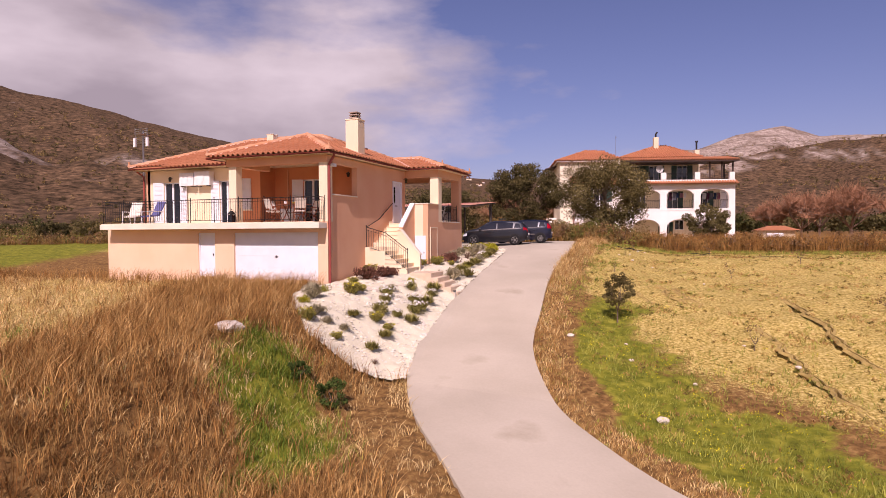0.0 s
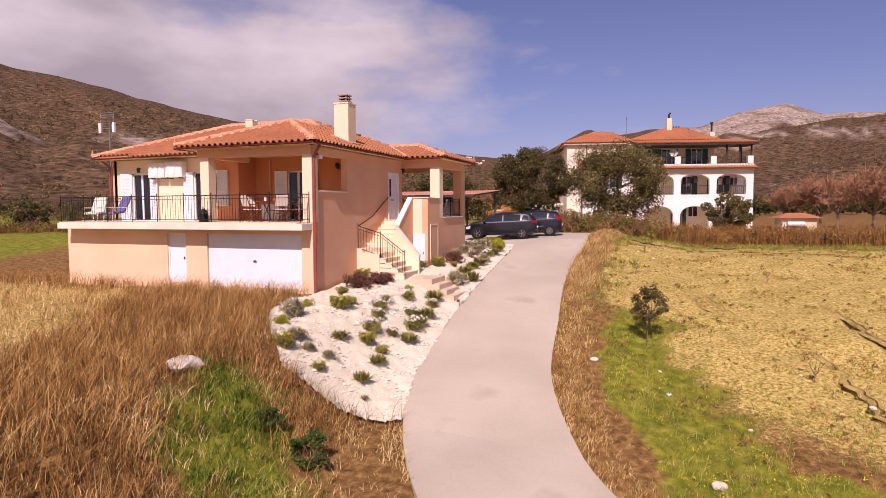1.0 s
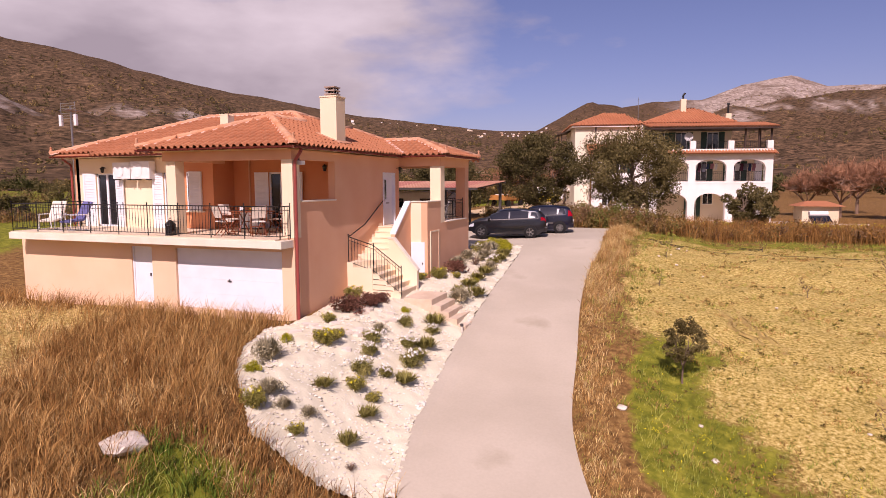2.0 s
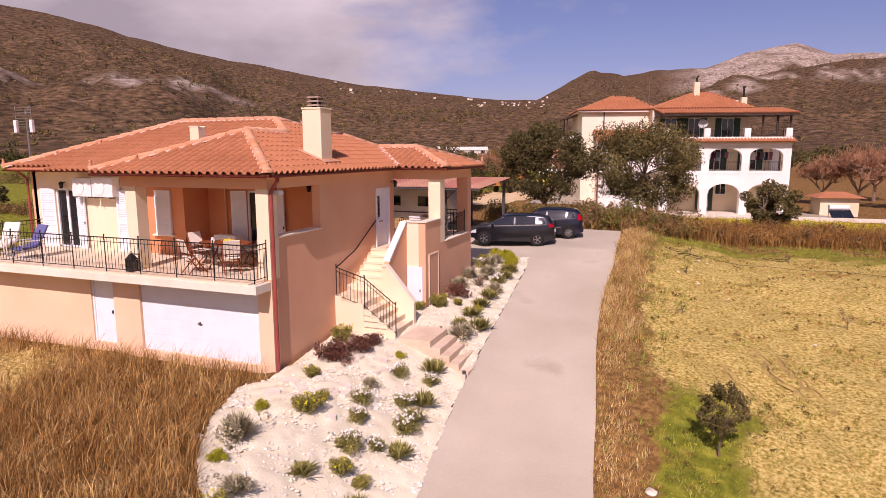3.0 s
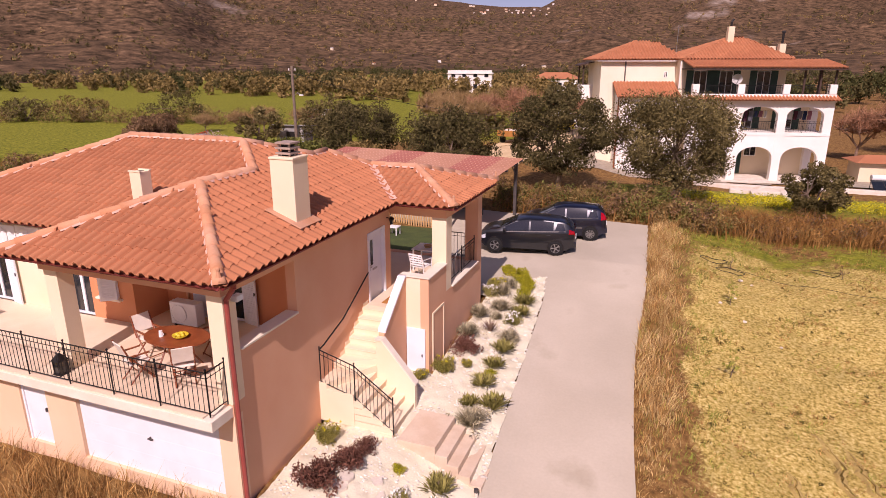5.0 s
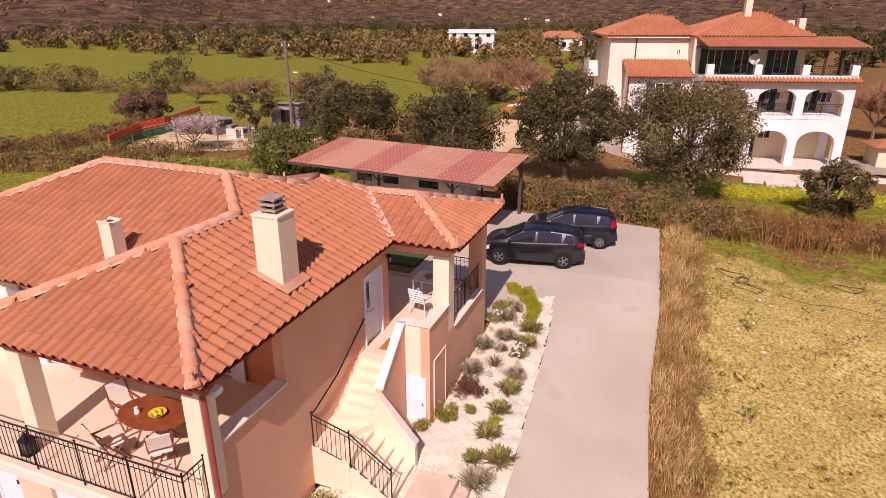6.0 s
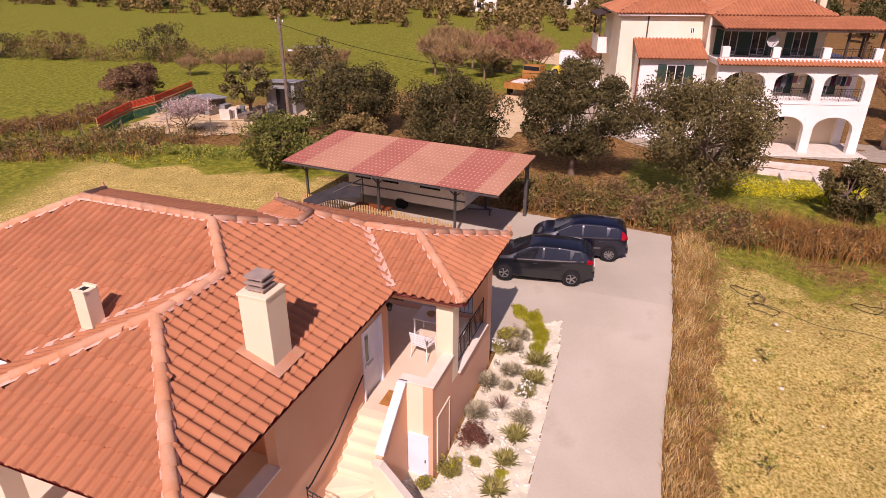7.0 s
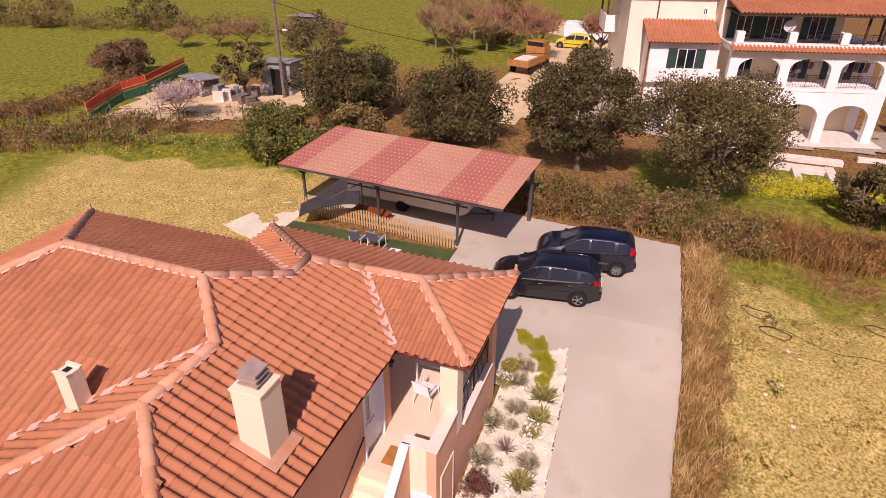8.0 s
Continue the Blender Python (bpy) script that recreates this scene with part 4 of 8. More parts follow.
# chimneys
def chimney(x, y, w, d, z0, z1, cowl):
    c = part("chimney", boxes((x - w / 2, x + w / 2, y - d / 2, y + d / 2, z0, z1), bevel=0.012), cream, house, "cream rendered chimney")
    part("flashing", boxes((x - w / 2 - 0.14, x + w / 2 + 0.16, y - d / 2 - 0.14, y + d / 2 + 0.14, z0 + 0.02, z0 + 0.06)), mortar, c)
    if cowl:
        part("cap_slab", boxes((x - w / 2 - 0.02, x + w / 2 + 0.02, y - d / 2 - 0.02, y + d / 2 + 0.02, z1, z1 + 0.05), bevel=0.01), cream, c)
        for i in range(3):
            zz = z1 + 0.05 + i * 0.115
            part("cowl_tier", boxes((x - 0.2, x + 0.2, y - 0.2, y + 0.2, zz + 0.05, zz + 0.09), (x - 0.16, x - 0.12, y - 0.16, y - 0.12, zz, zz + 0.05), (x + 0.12, x + 0.16, y - 0.16, y - 0.12, zz, zz + 0.05), (x - 0.16, x - 0.12, y + 0.12, y + 0.16, zz, zz + 0.05), (x + 0.12, x + 0.16, y + 0.12, y + 0.16, zz, zz + 0.05)), slab_stone, c)
        part("flue", boxes((x - 0.1, x + 0.1, y - 0.1, y + 0.1, z1 + 0.04, z1 + 0.3)), iron, c)
    else:
        for y0, y1 in ((y - d / 2 - 0.015, y - d / 2 + 0.05), (y + d / 2 - 0.05, y + d / 2 + 0.015)):
            part("rim", boxes((x - w / 2 - 0.015, x + w / 2 + 0.015, y0, y1, z1, z1 + 0.03)), cream, c)
        part("flue", boxes((x - 0.07, x + 0.07, y - 0.07, y + 0.07, z1, z1 + 0.006)), iron, c)


slab_stone = material("cowl_stone", "A89484", "98857A", scale=5, fine=40, rough=0.95, bump=0.3, amount=0.3)
fl = part("flashing", boxes((-0.50, 0.52, -0.46, 0.44, 0, 0.03), bevel=0.012), ridge_clay, roof)
fl.matrix_basis = pose(-0.5, 3.25, EAVE + 0.392 * 0.8 + 0.115, 0, 21.4, 0)
chimney(-0.53, 3.25, 0.62, 0.6, 5.25, 6.88, True)
chimney(-4.5, 2.72, 0.34, 0.34, 5.3, 6.42, False)


# ---- things at the house ----
def air_conditioner(m, s=1.0):
    a = tagged(empty("air_conditioner"), "white outdoor air conditioning unit fixed to the wall", "air conditioner")
    part("casing", boxes((-0.4, 0.4, -0.28, 0, 0, 0.58), bevel=0.02), plastic_white, a)
    part("grille", rods([((-0.12 + 0.23 * math.cos(t), -0.295, 0.29 + 0.23 * math.sin(t)), (-0.12 + 0.23 * math.cos(t + 0.42), -0.295, 0.29 + 0.23 * math.sin(t + 0.42))) for t in np.arange(0, 6.28, 0.42)], 0.006, 5), plastic_white, a)
    bm = bmesh.new()
    bmesh.ops.create_cone(bm, cap_ends=True, segments=20, radius1=0.22, radius2=0.22, depth=0.02, matrix=pose(-0.12, -0.28, 0.29, 90))
    part("fan_opening", bm, plastic_white, a)
    for x in (-0.28, 0.28):
        part("bracket", boxes((x - 0.02, x + 0.02, -0.3, 0.02, -0.04, 0)), steel_grey, a)
    a.matrix_basis = m
    return a


ac = air_conditioner(pose(-9.05, YW - 0.04, 4.20) @ Matrix.Scale(1.06, 4))
ac["group"] = "air conditioners"
copy_thing(ac, pose(-8.12, YW - 0.04, 4.20) @ Matrix.Scale(1.06, 4))
copy_thing(ac, pose(-3.85, YD - 0.5, FLOOR + 0.04))["label"] = "white air conditioning unit standing on the veranda floor"


def wall_lamp(m):
    a = tagged(empty("wall_lamp"), "black iron lantern on the wall", "wall lamp", group="lanterns on the house wall")
    part("bracket", rods([((0, 0, 0), (0, -0.16, 0.05)), ((0, -0.16, 0.05), (0, -0.16, 0.0))], 0.012, 6), iron, a)
    bm = bmesh.new()
    bmesh.ops.create_cone(bm, cap_ends=True, segments=6, radius1=0.05, radius2=0.08, depth=0.16, matrix=Matrix.Translation((0, -0.16, -0.1)))
    part("shade", bm, glass, a)
    bm = bmesh.new()
    bmesh.ops.create_cone(bm, cap_ends=True, segments=6, radius1=0.1, radius2=0.02, depth=0.07, matrix=Matrix.Translation((0, -0.16, 0.015)))
    part("cap", bm, iron, a)
    a.matrix_basis = m
    return a


lamp = wall_lamp(pose(-10.2, YW, 4.62))
copy_thing(lamp, pose(-1.1, YD, 4.62))
copy_thing(lamp, pose(-0.15, 7.18, 4.6, 0, 0, 90))

flood = tagged(empty("floodlight", (-0.12, 0.3, 4.62)), "small grey floodlight on the corner of the house", "floodlight")
part("head", boxes((0.0, 0.16, -0.1, 0.1, -0.06, 0.06), bevel=0.015), plastic_white, flood)
part("bracket", boxes((-0.03, 0.02, -0.02, 0.02, -0.02, 0.16)), steel_grey, flood)


def folding_chair(m):
    c = tagged(empty("folding_chair"), "varnished wooden folding chair with cream canvas seat", "chair", group="chairs round the veranda table")
    for s in (-0.22, 0.22):
        part("leg", rods([((s, -0.24, 0), (s, 0.2, 0.62)), ], 0.018, 6), wood_dark, c)
        part("leg", rods([((s * 0.9, 0.26, 0), (s * 0.9, -0.2, 0.45))], 0.018, 6), wood_dark, c)
        part("back_post", rods([((s, 0.16, 0.45), (s, 0.34, 0.95))], 0.018, 6), wood_dark, c)
        part("armrest", boxes((s - 0.025, s + 0.025, -0.2, 0.24, 0.62, 0.645), bevel=0.006), wood_dark, c)
    part("seat", boxes((-0.21, 0.21, -0.2, 0.22, 0.43, 0.465), bevel=0.012), canvas, c)
    bm = boxes((-0.21, 0.21, -0.012, 0.012, 0, 0.4), bevel=0.008)
    b = part("backrest", bm, canvas, c)
    b.matrix_basis = pose(0, 0.21, 0.56, -20)
    part("crossbar", rods([((-0.22, 0.1, 0.3), (0.22, 0.1, 0.3))], 0.014, 6), wood_dark, c)
    part("crossbar", rods([((-0.22, -0.24, 0.05), (0.22, -0.24, 0.05))], 0.014, 6), wood_dark, c)
    c.matrix_basis = m
    return c


TX, TY = -2.35, 0.95
ch = folding_chair(pose(TX - 1.08, TY + 0.25, FLOOR, 0, 0, 75))
copy_thing(ch, pose(TX - 0.45, TY - 0.75, FLOOR, 0, 0, 160))
copy_thing(ch, pose(TX + 0.6, TY - 0.5, FLOOR, 0, 0, 225))
copy_thing(ch, pose(TX + 0.35, TY + 0.8, FLOOR, 0, 0, -20))

tab = tagged(empty("veranda_table", (TX, TY, FLOOR)), "oval varnished wooden garden table", "table")
bm = bmesh.new()
bmesh.ops.create_cone(bm, cap_ends=True, segments=36, radius1=0.5, radius2=0.5, depth=0.03, matrix=Matrix.Translation((0, 0, 0.735)) @ Matrix.Diagonal((1.6, 1.06, 1, 1)))
part("tabletop", bm, wood_dark, tab)
for sx in (-0.35, 0.35):
    part("leg", rods([((sx, -0.3, 0), (sx, 0.2, 0.72))], 0.022, 6), wood_dark, tab)
    part("leg", rods([((sx, 0.3, 0), (sx, -0.2, 0.72))], 0.022, 6), wood_dark, tab)
part("stretcher", rods([((-0.35, 0, 0.4), (0.35, 0, 0.4))], 0.018, 6), wood_dark, tab)

yellow = material("yellow_glaze", "D8C23A", "C8B02C", scale=6, fine=30, rough=0.3, bump=0, amount=0.1)
bowl = tagged(empty("fruit_bowl", (TX + 0.15, TY - 0.05, FLOOR + 0.75)), "yellow bowl of fruit on the veranda table", "bowl")
bm = bmesh.new()
rings = [[bm.verts.new((r * math.cos(a), r * math.sin(a), z)) for a in np.linspace(0, 2 * math.pi, 16, endpoint=False)] for r, z in ((0.06, 0), (0.13, 0.03), (0.18, 0.075), (0.17, 0.075), (0.11, 0.035))]
for a, b in zip(rings[:-1], rings[1:]):
    for i in range(16):
        bm.faces.new((a[i], a[(i + 1) % 16], b[(i + 1) % 16], b[i]))
bm.faces.new(rings[0])
part("dish", bm, yellow, bowl, smooth=True)
for a in range(4):
    bm = bmesh.new()
    bmesh.ops.create_icosphere(bm, subdivisions=2, radius=0.045, matrix=Matrix.Translation((0.07 * math.cos(a * 1.7), 0.07 * math.sin(a * 1.7), 0.07)))
    part("fruit", bm, yellow, bowl, smooth=True)
mug = tagged(empty("white_jug", (TX - 0.3, TY - 0.15, FLOOR + 0.75)), "small white jug on the veranda table", "jug")
part("body", rod(bmesh.new(), (0, 0, 0), (0, 0, 0.14), 0.05, 0.038, 12), plastic_white, mug)
part("handle", rods([((0.045, 0, 0.03), (0.08, 0, 0.06)), ((0.08, 0, 0.06), (0.045, 0, 0.11))], 0.008, 5), plastic_white, mug)

lan = tagged(empty("floor_lantern", (-4.55, -0.25, FLOOR)), "black metal lantern standing on the terrace floor", "lantern")
part("base", boxes((-0.12, 0.12, -0.12, 0.12, 0, 0.03)), iron, lan)
part("pane", boxes((-0.095, 0.095, -0.095, 0.095, 0.03, 0.32)), glass, lan)
for sx in (-0.1, 0.1):
    for sy in (-0.1, 0.1):
        part("post", rods([((sx, sy, 0.03), (sx, sy, 0.33))], 0.01, 5), iron, lan)
bm = bmesh.new()
bmesh.ops.create_cone(bm, cap_ends=True, segments=4, radius1=0.18, radius2=0.03, depth=0.16, matrix=Matrix.Translation((0, 0, 0.41)) @ Matrix.Rotation(radians(45), 4, "Z"))
part("cap", bm, iron, lan)
part("ring", rods([((0, -0.05, 0.5), (0, 0, 0.56)), ((0, 0, 0.56), (0, 0.05, 0.5))], 0.008, 5), iron, lan)

blue_cloth = material("blue_cushion", "5A5A86", "666492", scale=3, fine=60, rough=0.9, bump=0.08, amount=0.15)
grey_cloth = material("grey_sling", "6A6A72", "787880", scale=3, fine=60, rough=0.85, bump=0.05, amount=0.15)


def lounge_chair(m, cloth, label, group):
    c = tagged(empty("lounge_chair"), label, "lounge chair", group=group)
    for s in (-0.28, 0.28):
        part("side_frame", rods([((s, -0.5, 0.02), (s, 0.35, 0.02)), ((s, -0.4, 0.02), (s, -0.35, 0.55)), ((s, 0.3, 0.02), (s, 0.2, 0.55)), ((s, -0.4, 0.55), (s, 0.32, 0.55))], 0.018, 6), plastic_white, c)
    a = part("seat", boxes((-0.26, 0.26, -0.45, 0.12, -0.035, 0.035), bevel=0.025), cloth, c)
    a.matrix_basis = pose(0, 0, 0.36, 6)
    b = part("backrest", boxes((-0.26, 0.26, -0.035, 0.035, 0, 0.72), bevel=0.025), cloth, c)
    b.matrix_basis = pose(0, 0.12, 0.36, -28)
    c.matrix_basis = m
    return c


lounge_chair(pose(-10.75, 0.55, FLOOR, 0, 0, 20), canvas, "white lounge chair with a pale sling on the terrace", "lounge chairs on the terrace")
lounge_chair(pose(-9.35, 0.35, FLOOR, 0, 0, -8), blue_cloth, "white lounge chair with a blue cushion on the terrace", "lounge chairs on the terrace")

brown_mat = material("coir", "B07A3C", "A06C32", scale=6, fine=80, rough=1, bump=0.3, amount=0.3)
mat = part("doormat", boxes((0.2, 0.62, 6.0, 6.6, FLOOR, FLOOR + 0.015), bevel=0.005), brown_mat)
tagged(mat, "brown coir doormat before the entrance door", "doormat")


def plastic_chair(m):
    c = tagged(empty("slatted_chair"), "white metal armchair with slatted seat and back", "chair", group="white chairs on the porch")
    for sx in (-0.24, 0.24):
        for sy in (-0.22, 0.22):
            part("leg", rods([((sx * 1.1, sy * 1.2, 0), (sx, sy, 0.44))], 0.014, 6), plastic_white, c)
        part("armrest", rods([((sx, -0.24, 0.44), (sx, -0.24, 0.66)), ((sx, -0.24, 0.66), (sx, 0.24, 0.68))], 0.014, 6), plastic_white, c)
        part("back_post", rods([((sx, 0.22, 0.44), (sx, 0.34, 0.86))], 0.014, 6), plastic_white, c)
    for i in range(6):
        y = -0.22 + i * 0.088
        part("seat_slat", boxes((-0.25, 0.25, y - 0.03, y + 0.03, 0.44, 0.452)), plastic_white, c)
    for i in range(5):
        z = 0.5 + i * 0.085
        y = 0.235 + (z - 0.44) * 0.285
        part("back_slat", boxes((-0.24, 0.24, y - 0.006, y + 0.006, z, z + 0.05)), plastic_white, c)
    c.matrix_basis = m
    return c


pc = plastic_chair(pose(1.15, 8.75, FLOOR, 0, 0, -75))
copy_thing(pc, pose(0.45, 8.35, FLOOR, 0, 0, 170))
pt = tagged(empty("porch_table", (0.4, 9.35, FLOOR)), "white square metal table on the porch", "table")
part("tabletop", boxes((-0.55, 0.55, -0.4, 0.4, 0.71, 0.74), bevel=0.008), plastic_white, pt)
for sx in (-0.5, 0.5):
    for sy in (-0.35, 0.35):
        part("leg", boxes((sx - 0.02, sx + 0.02, sy - 0.02, sy + 0.02, 0, 0.71)), plastic_white, pt)
bk = part("basket", rod(bmesh.new(), (0.3, 9.3, FLOOR + 0.74), (0.3, 9.3, FLOOR + 0.82), 0.1, 0.14, 12), wood_pale)
tagged(bk, "small woven basket on the porch table", "basket")

mast = tagged(empty("aerial", (-12.85, 3.2, -0.38)), "television aerial on a grey mast beside the house", "aerial")
part("mast", rods([((0, 0, 0.3), (0, 0, 7.55))], 0.04, 8), alloy, mast)
part("boom", rods([((-0.35, 0.1, 7.35), (0.4, -0.1, 7.35))], 0.02, 6), alloy, mast)
for i in range(9):
    x = -0.32 + i * 0.085
    part("element", rods([((x, -0.36 - x * 0.3, 7.35), (x, 0.36 - x * 0.3, 7.35))], 0.012, 5), alloy, mast)
part("reflector", rods([((-0.42, -0.1, 6.95 + 0.1 * k), (0.38, -0.1, 6.95 + 0.1 * k)) for k in range(8)] + [((-0.42, -0.1, 6.9), (-0.42, -0.1, 7.7)), ((0.38, -0.1, 6.9), (0.38, -0.1, 7.7)), ((0, -0.1, 7.25), (0, 0, 7.25))], 0.014, 5), alloy, mast)
part("dipole_box", boxes((-0.5, -0.36, -0.16, -0.06, 6.75, 7.2), bevel=0.01), plastic_white, mast)
part("dipole_box", boxes((0.32, 0.46, -0.16, -0.06, 6.75, 7.2), bevel=0.01), plastic_white, mast)

# garden steps from the drive up to the stair foot
gs = tagged(empty("garden_steps"), "pinkish concrete steps from the driveway to the house stair", "steps")
part("landing", boxes((2.02, 3.0, 3.0, 4.45, -0.5, 0.24), bevel=0.012), step_stone, gs)
for i in range(4):
    x0 = 3.0 + 0.29 * i
    part("step", boxes((x0, x0 + 0.29 + 0.02, 3.0 - 0.02 * i, 4.4 - 0.04 * i, -1.1, 0.24 - 0.19 * (i + 1)), bevel=0.012), step_stone, gs)

# a low marker lamp where the bed meets the drive
mk = tagged(empty("marker_lamp", (4.12, 2.75, float(ground(4.12, 2.75)))), "short grey marker lamp at the edge of the bed", "garden lamp")
part("post", rods([((0, 0, -0.1), (0, 0, 0.22))], 0.045, 10), stone_pale, mk)
part("head", rods([((0, 0, 0.22), (0, 0, 0.3))], 0.055, 10), steel_grey, mk)


# ---- carport and lawn behind the house ----
CP = empty("carport", (-0.24, 18.08, 1.05), -4.9)
tagged(CP, "open carport with red and pink tile-pattern sheet roof on steel posts", "carport")


def corrugated(x0, x1, y0, y1, za, zb, mat, name):
    """Pressed roof sheet: rolls along the fall, small steps across it like courses of tiles."""
    nx, ny = max(2, int(abs(x1 - x0) / 0.05)), 42
    xs, ys = np.linspace(x0, x1, nx), np.linspace(y0, y1, ny)
    gx_, gy_ = np.meshgrid(xs, ys)
    t = (gy_ - y0) / (y1 - y0)
    course = (t * 14) % 1.0
    gz_ = za + (zb - za) * t + 0.018 * np.abs(np.sin(gx_ * math.pi / 0.2)) + 0.014 * (1 - course)
    i = np.arange(gx_.size).reshape(gx_.shape)
    f = np.stack([i[:-1, :-1], i[:-1, 1:], i[1:, 1:], i[1:, :-1]], -1).reshape(-1, 4)
    return mesh_np(name, np.stack([gx_.ravel(), gy_.ravel(), gz_.ravel()], -1), f, mat, CP)


edges = [0, -1.05, -2.9, -5.55, -7.35, -9.95, -11.1]
for i, (a, b) in enumerate(zip(edges[:-1], edges[1:])):
    corrugated(b, a, 0, 4.9, 2.68, 3.08, carport_sheet if i % 2 == 0 else carport_sheet_red, "roof_sheet")
stud_mat = material("pale_stud", "D8AE96", "CFA48C", scale=4, fine=30, rough=0.6, bump=0.02, amount=0.1)
bm = bmesh.new()
for i in range(51):
    for j in range(13):
        t = (j + 0.6) / 13.6
        x, y, z = -0.25 - i * 0.212, 4.9 * t, 2.68 + 0.4 * t + 0.030
        v = [bm.verts.new((x + dx, y + dy, z + 0.4 / 4.9 * dy)) for dx, dy in ((-0.045, 0), (0, -0.06), (0.045, 0), (0, 0.06))]
        top = bm.verts.new((x, y, z + 0.012))
        for a in range(4):
            bm.faces.new((v[a], v[(a + 1) % 4], top))
part("roof_studs", bm, stud_mat, CP)["kind"] = "stuff"
part("purlin", boxes((-11.1, 0, 0.02, 0.08, 2.58, 2.66), bevel=0.0), steel_grey, CP)
for y, z in ((1.2, 2.68), (2.5, 2.78), (3.7, 2.88), (4.82, 2.96)):
    part("purlin", boxes((-11.1, 0, y - 0.04, y + 0.04, z - 0.02, z + 0.07)), steel_grey, CP)
for x in (-2.35, -6.3, -10.4):
    part("post", boxes((x - 0.05, x + 0.05, 0.85, 0.95, -0.1, 2.68)), steel_grey, CP)
    part("post", boxes((x - 0.05, x + 0.05, 4.55, 4.65, -0.1, 2.95)), steel_grey, CP)
    part("beam", rods([((x, 0.05, 2.6), (x, 4.8, 2.98))], 0.045, 6), steel_grey, CP)
    for s in (-1, 1):
        part("brace", rods([((x, 0.9, 2.0), (x + s * 0.7, 0.9, 2.62))], 0.028, 6), steel_grey, CP)
    part("brace", rods([((x, 0.9, 2.0), (x, 0.25, 2.58))], 0.028, 6), steel_grey, CP)
part("post", boxes((-0.35, -0.2, 4.5, 4.65, -0.1, 2.98)), steel_grey, CP)
part("brace", rods([((-0.28, 4.55, 2.3), (-0.28, 3.9, 2.85))], 0.03, 6), steel_grey, CP)

turf_mat = material("lawn_turf", "3E4A24", "4A5628", scale=1.5, fine=40, rough=1, bump=0.6, amount=0.4)
lawn = part("lawn", boxes((-10.6, -2.42, 14.6, 18.75, 0.95, 1.09), bevel=0.01), turf_mat)
tagged(lawn, "dark green artificial lawn behind the house", "lawn", kind="structure")
pad = part("pale_path", prism(bmesh.new(), [(-13.4, 17.2), (-10.62, 16.3), (-10.62, 19.4), (-11.8, 20.6), (-12.6, 20.2)], "z", 0.9, 1.075), gravel)
tagged(pad, "strip of white gravel at the end of the lawn", "path", kind="structure")

fence = tagged(empty("picket_fence"), "low pale wooden picket fence along the lawn", "fence")
fa, fb = Vector((-10.85, 19.75, 1.08)), Vector((-2.62, 18.98, 1.05))
fd = (fb - fa).normalized()
for h in (0.22, 0.6):
    part("rail", rods([(fa + Vector((0, 0.03, h)), fb + Vector((0, 0.03, h)))], 0.03, 4), wood_pale, fence)
npk = 58
for i in range(npk + 1):
    p = fa.lerp(fb, i / npk)
    hh = 0.82 + 0.06 * math.sin(i * math.pi / 6)
    bm = prism(bmesh.new(), [(-0.04, -0.05), (0.04, -0.05), (0.04, hh - 0.04), (0, hh), (-0.04, hh - 0.04)], "y", -0.012, 0.012)
    k = part("picket", bm, wood_pale, fence)
    k.matrix_basis = Matrix.Translation(p) @ pose(0, 0, 0, 0, 0, math.degrees(math.atan2(fd.y, fd.x)))

for x, y in ((-6.55, 17.6), (-5.75, 17.75)):
    lounge_chair(pose(x, y, 1.09, 0, 0, 178), grey_cloth, "grey sling lounge chair on the lawn", "lounge chairs on the lawn")
stool = tagged(empty("side_table", (-4.6, 17.1, 1.09)), "small white plastic table on the lawn", "side table")
part("tabletop", boxes((-0.25, 0.25, -0.25, 0.25, 0.36, 0.4), bevel=0.01), plastic_white, stool)
for sx in (-0.2, 0.2):
    for sy in (-0.2, 0.2):
        part("leg", boxes((sx - 0.025, sx + 0.025, sy - 0.025, sy + 0.025, 0, 0.36)), plastic_white, stool)

# a white caravan under the carport
van = tagged(empty("caravan", (-5.9, 22.4, 1.08), -4.9), "white touring caravan parked under the carport", "caravan")
bm = prism(bmesh.new(), [(-3.3, 0.45), (3.0, 0.45), (3.35, 0.75), (3.3, 1.3), (2.7, 2.2), (2.3, 2.4), (-3.0, 2.4), (-3.3, 2.2)], "y", -1.0, 1.0)
bmesh.ops.bevel(bm, geom=bm.edges[:], offset=0.08, segments=2, affect="EDGES")
part("body", bm, slab_paint, van)
for x0, x1 in ((-2.8, -1.9), (-1.2, -0.3), (0.9, 2.0)):
    part("window", boxes((x0, x1, -1.03, -0.98, 1.35, 1.95), bevel=0.02), glass, van)
part("trim", boxes((-3.25, 3.3, -1.02, -0.985, 0.95, 1.02)), steel_grey, van)
for x in (-0.2,):
    bm = bmesh.new()
    bmesh.ops.create_cone(bm, cap_ends=True, segments=20, radius1=0.32, radius2=0.32, depth=0.2, matrix=pose(x, -0.9, 0.32, 90))
    part("wheel", bm, rubber, van)
part("drawbar", rods([((3.2, -0.4, 0.42), (4.3, 0, 0.42)), ((3.2, 0.4, 0.42), (4.3, 0, 0.42)), ((4.2, 0, 0.42), (4.2, 0, 0))], 0.035, 6), steel_grey, van)
bench = tagged(empty("slatted_bench", (-7.2, 20.2, 1.09), -4.9), "reddish slatted wooden bench under the carport", "bench")
for i in range(10):
    part("slat", boxes((-0.95, 0.95, -0.35 + i * 0.075, -0.29 + i * 0.075, 0.42, 0.45)), wood_dark, bench)
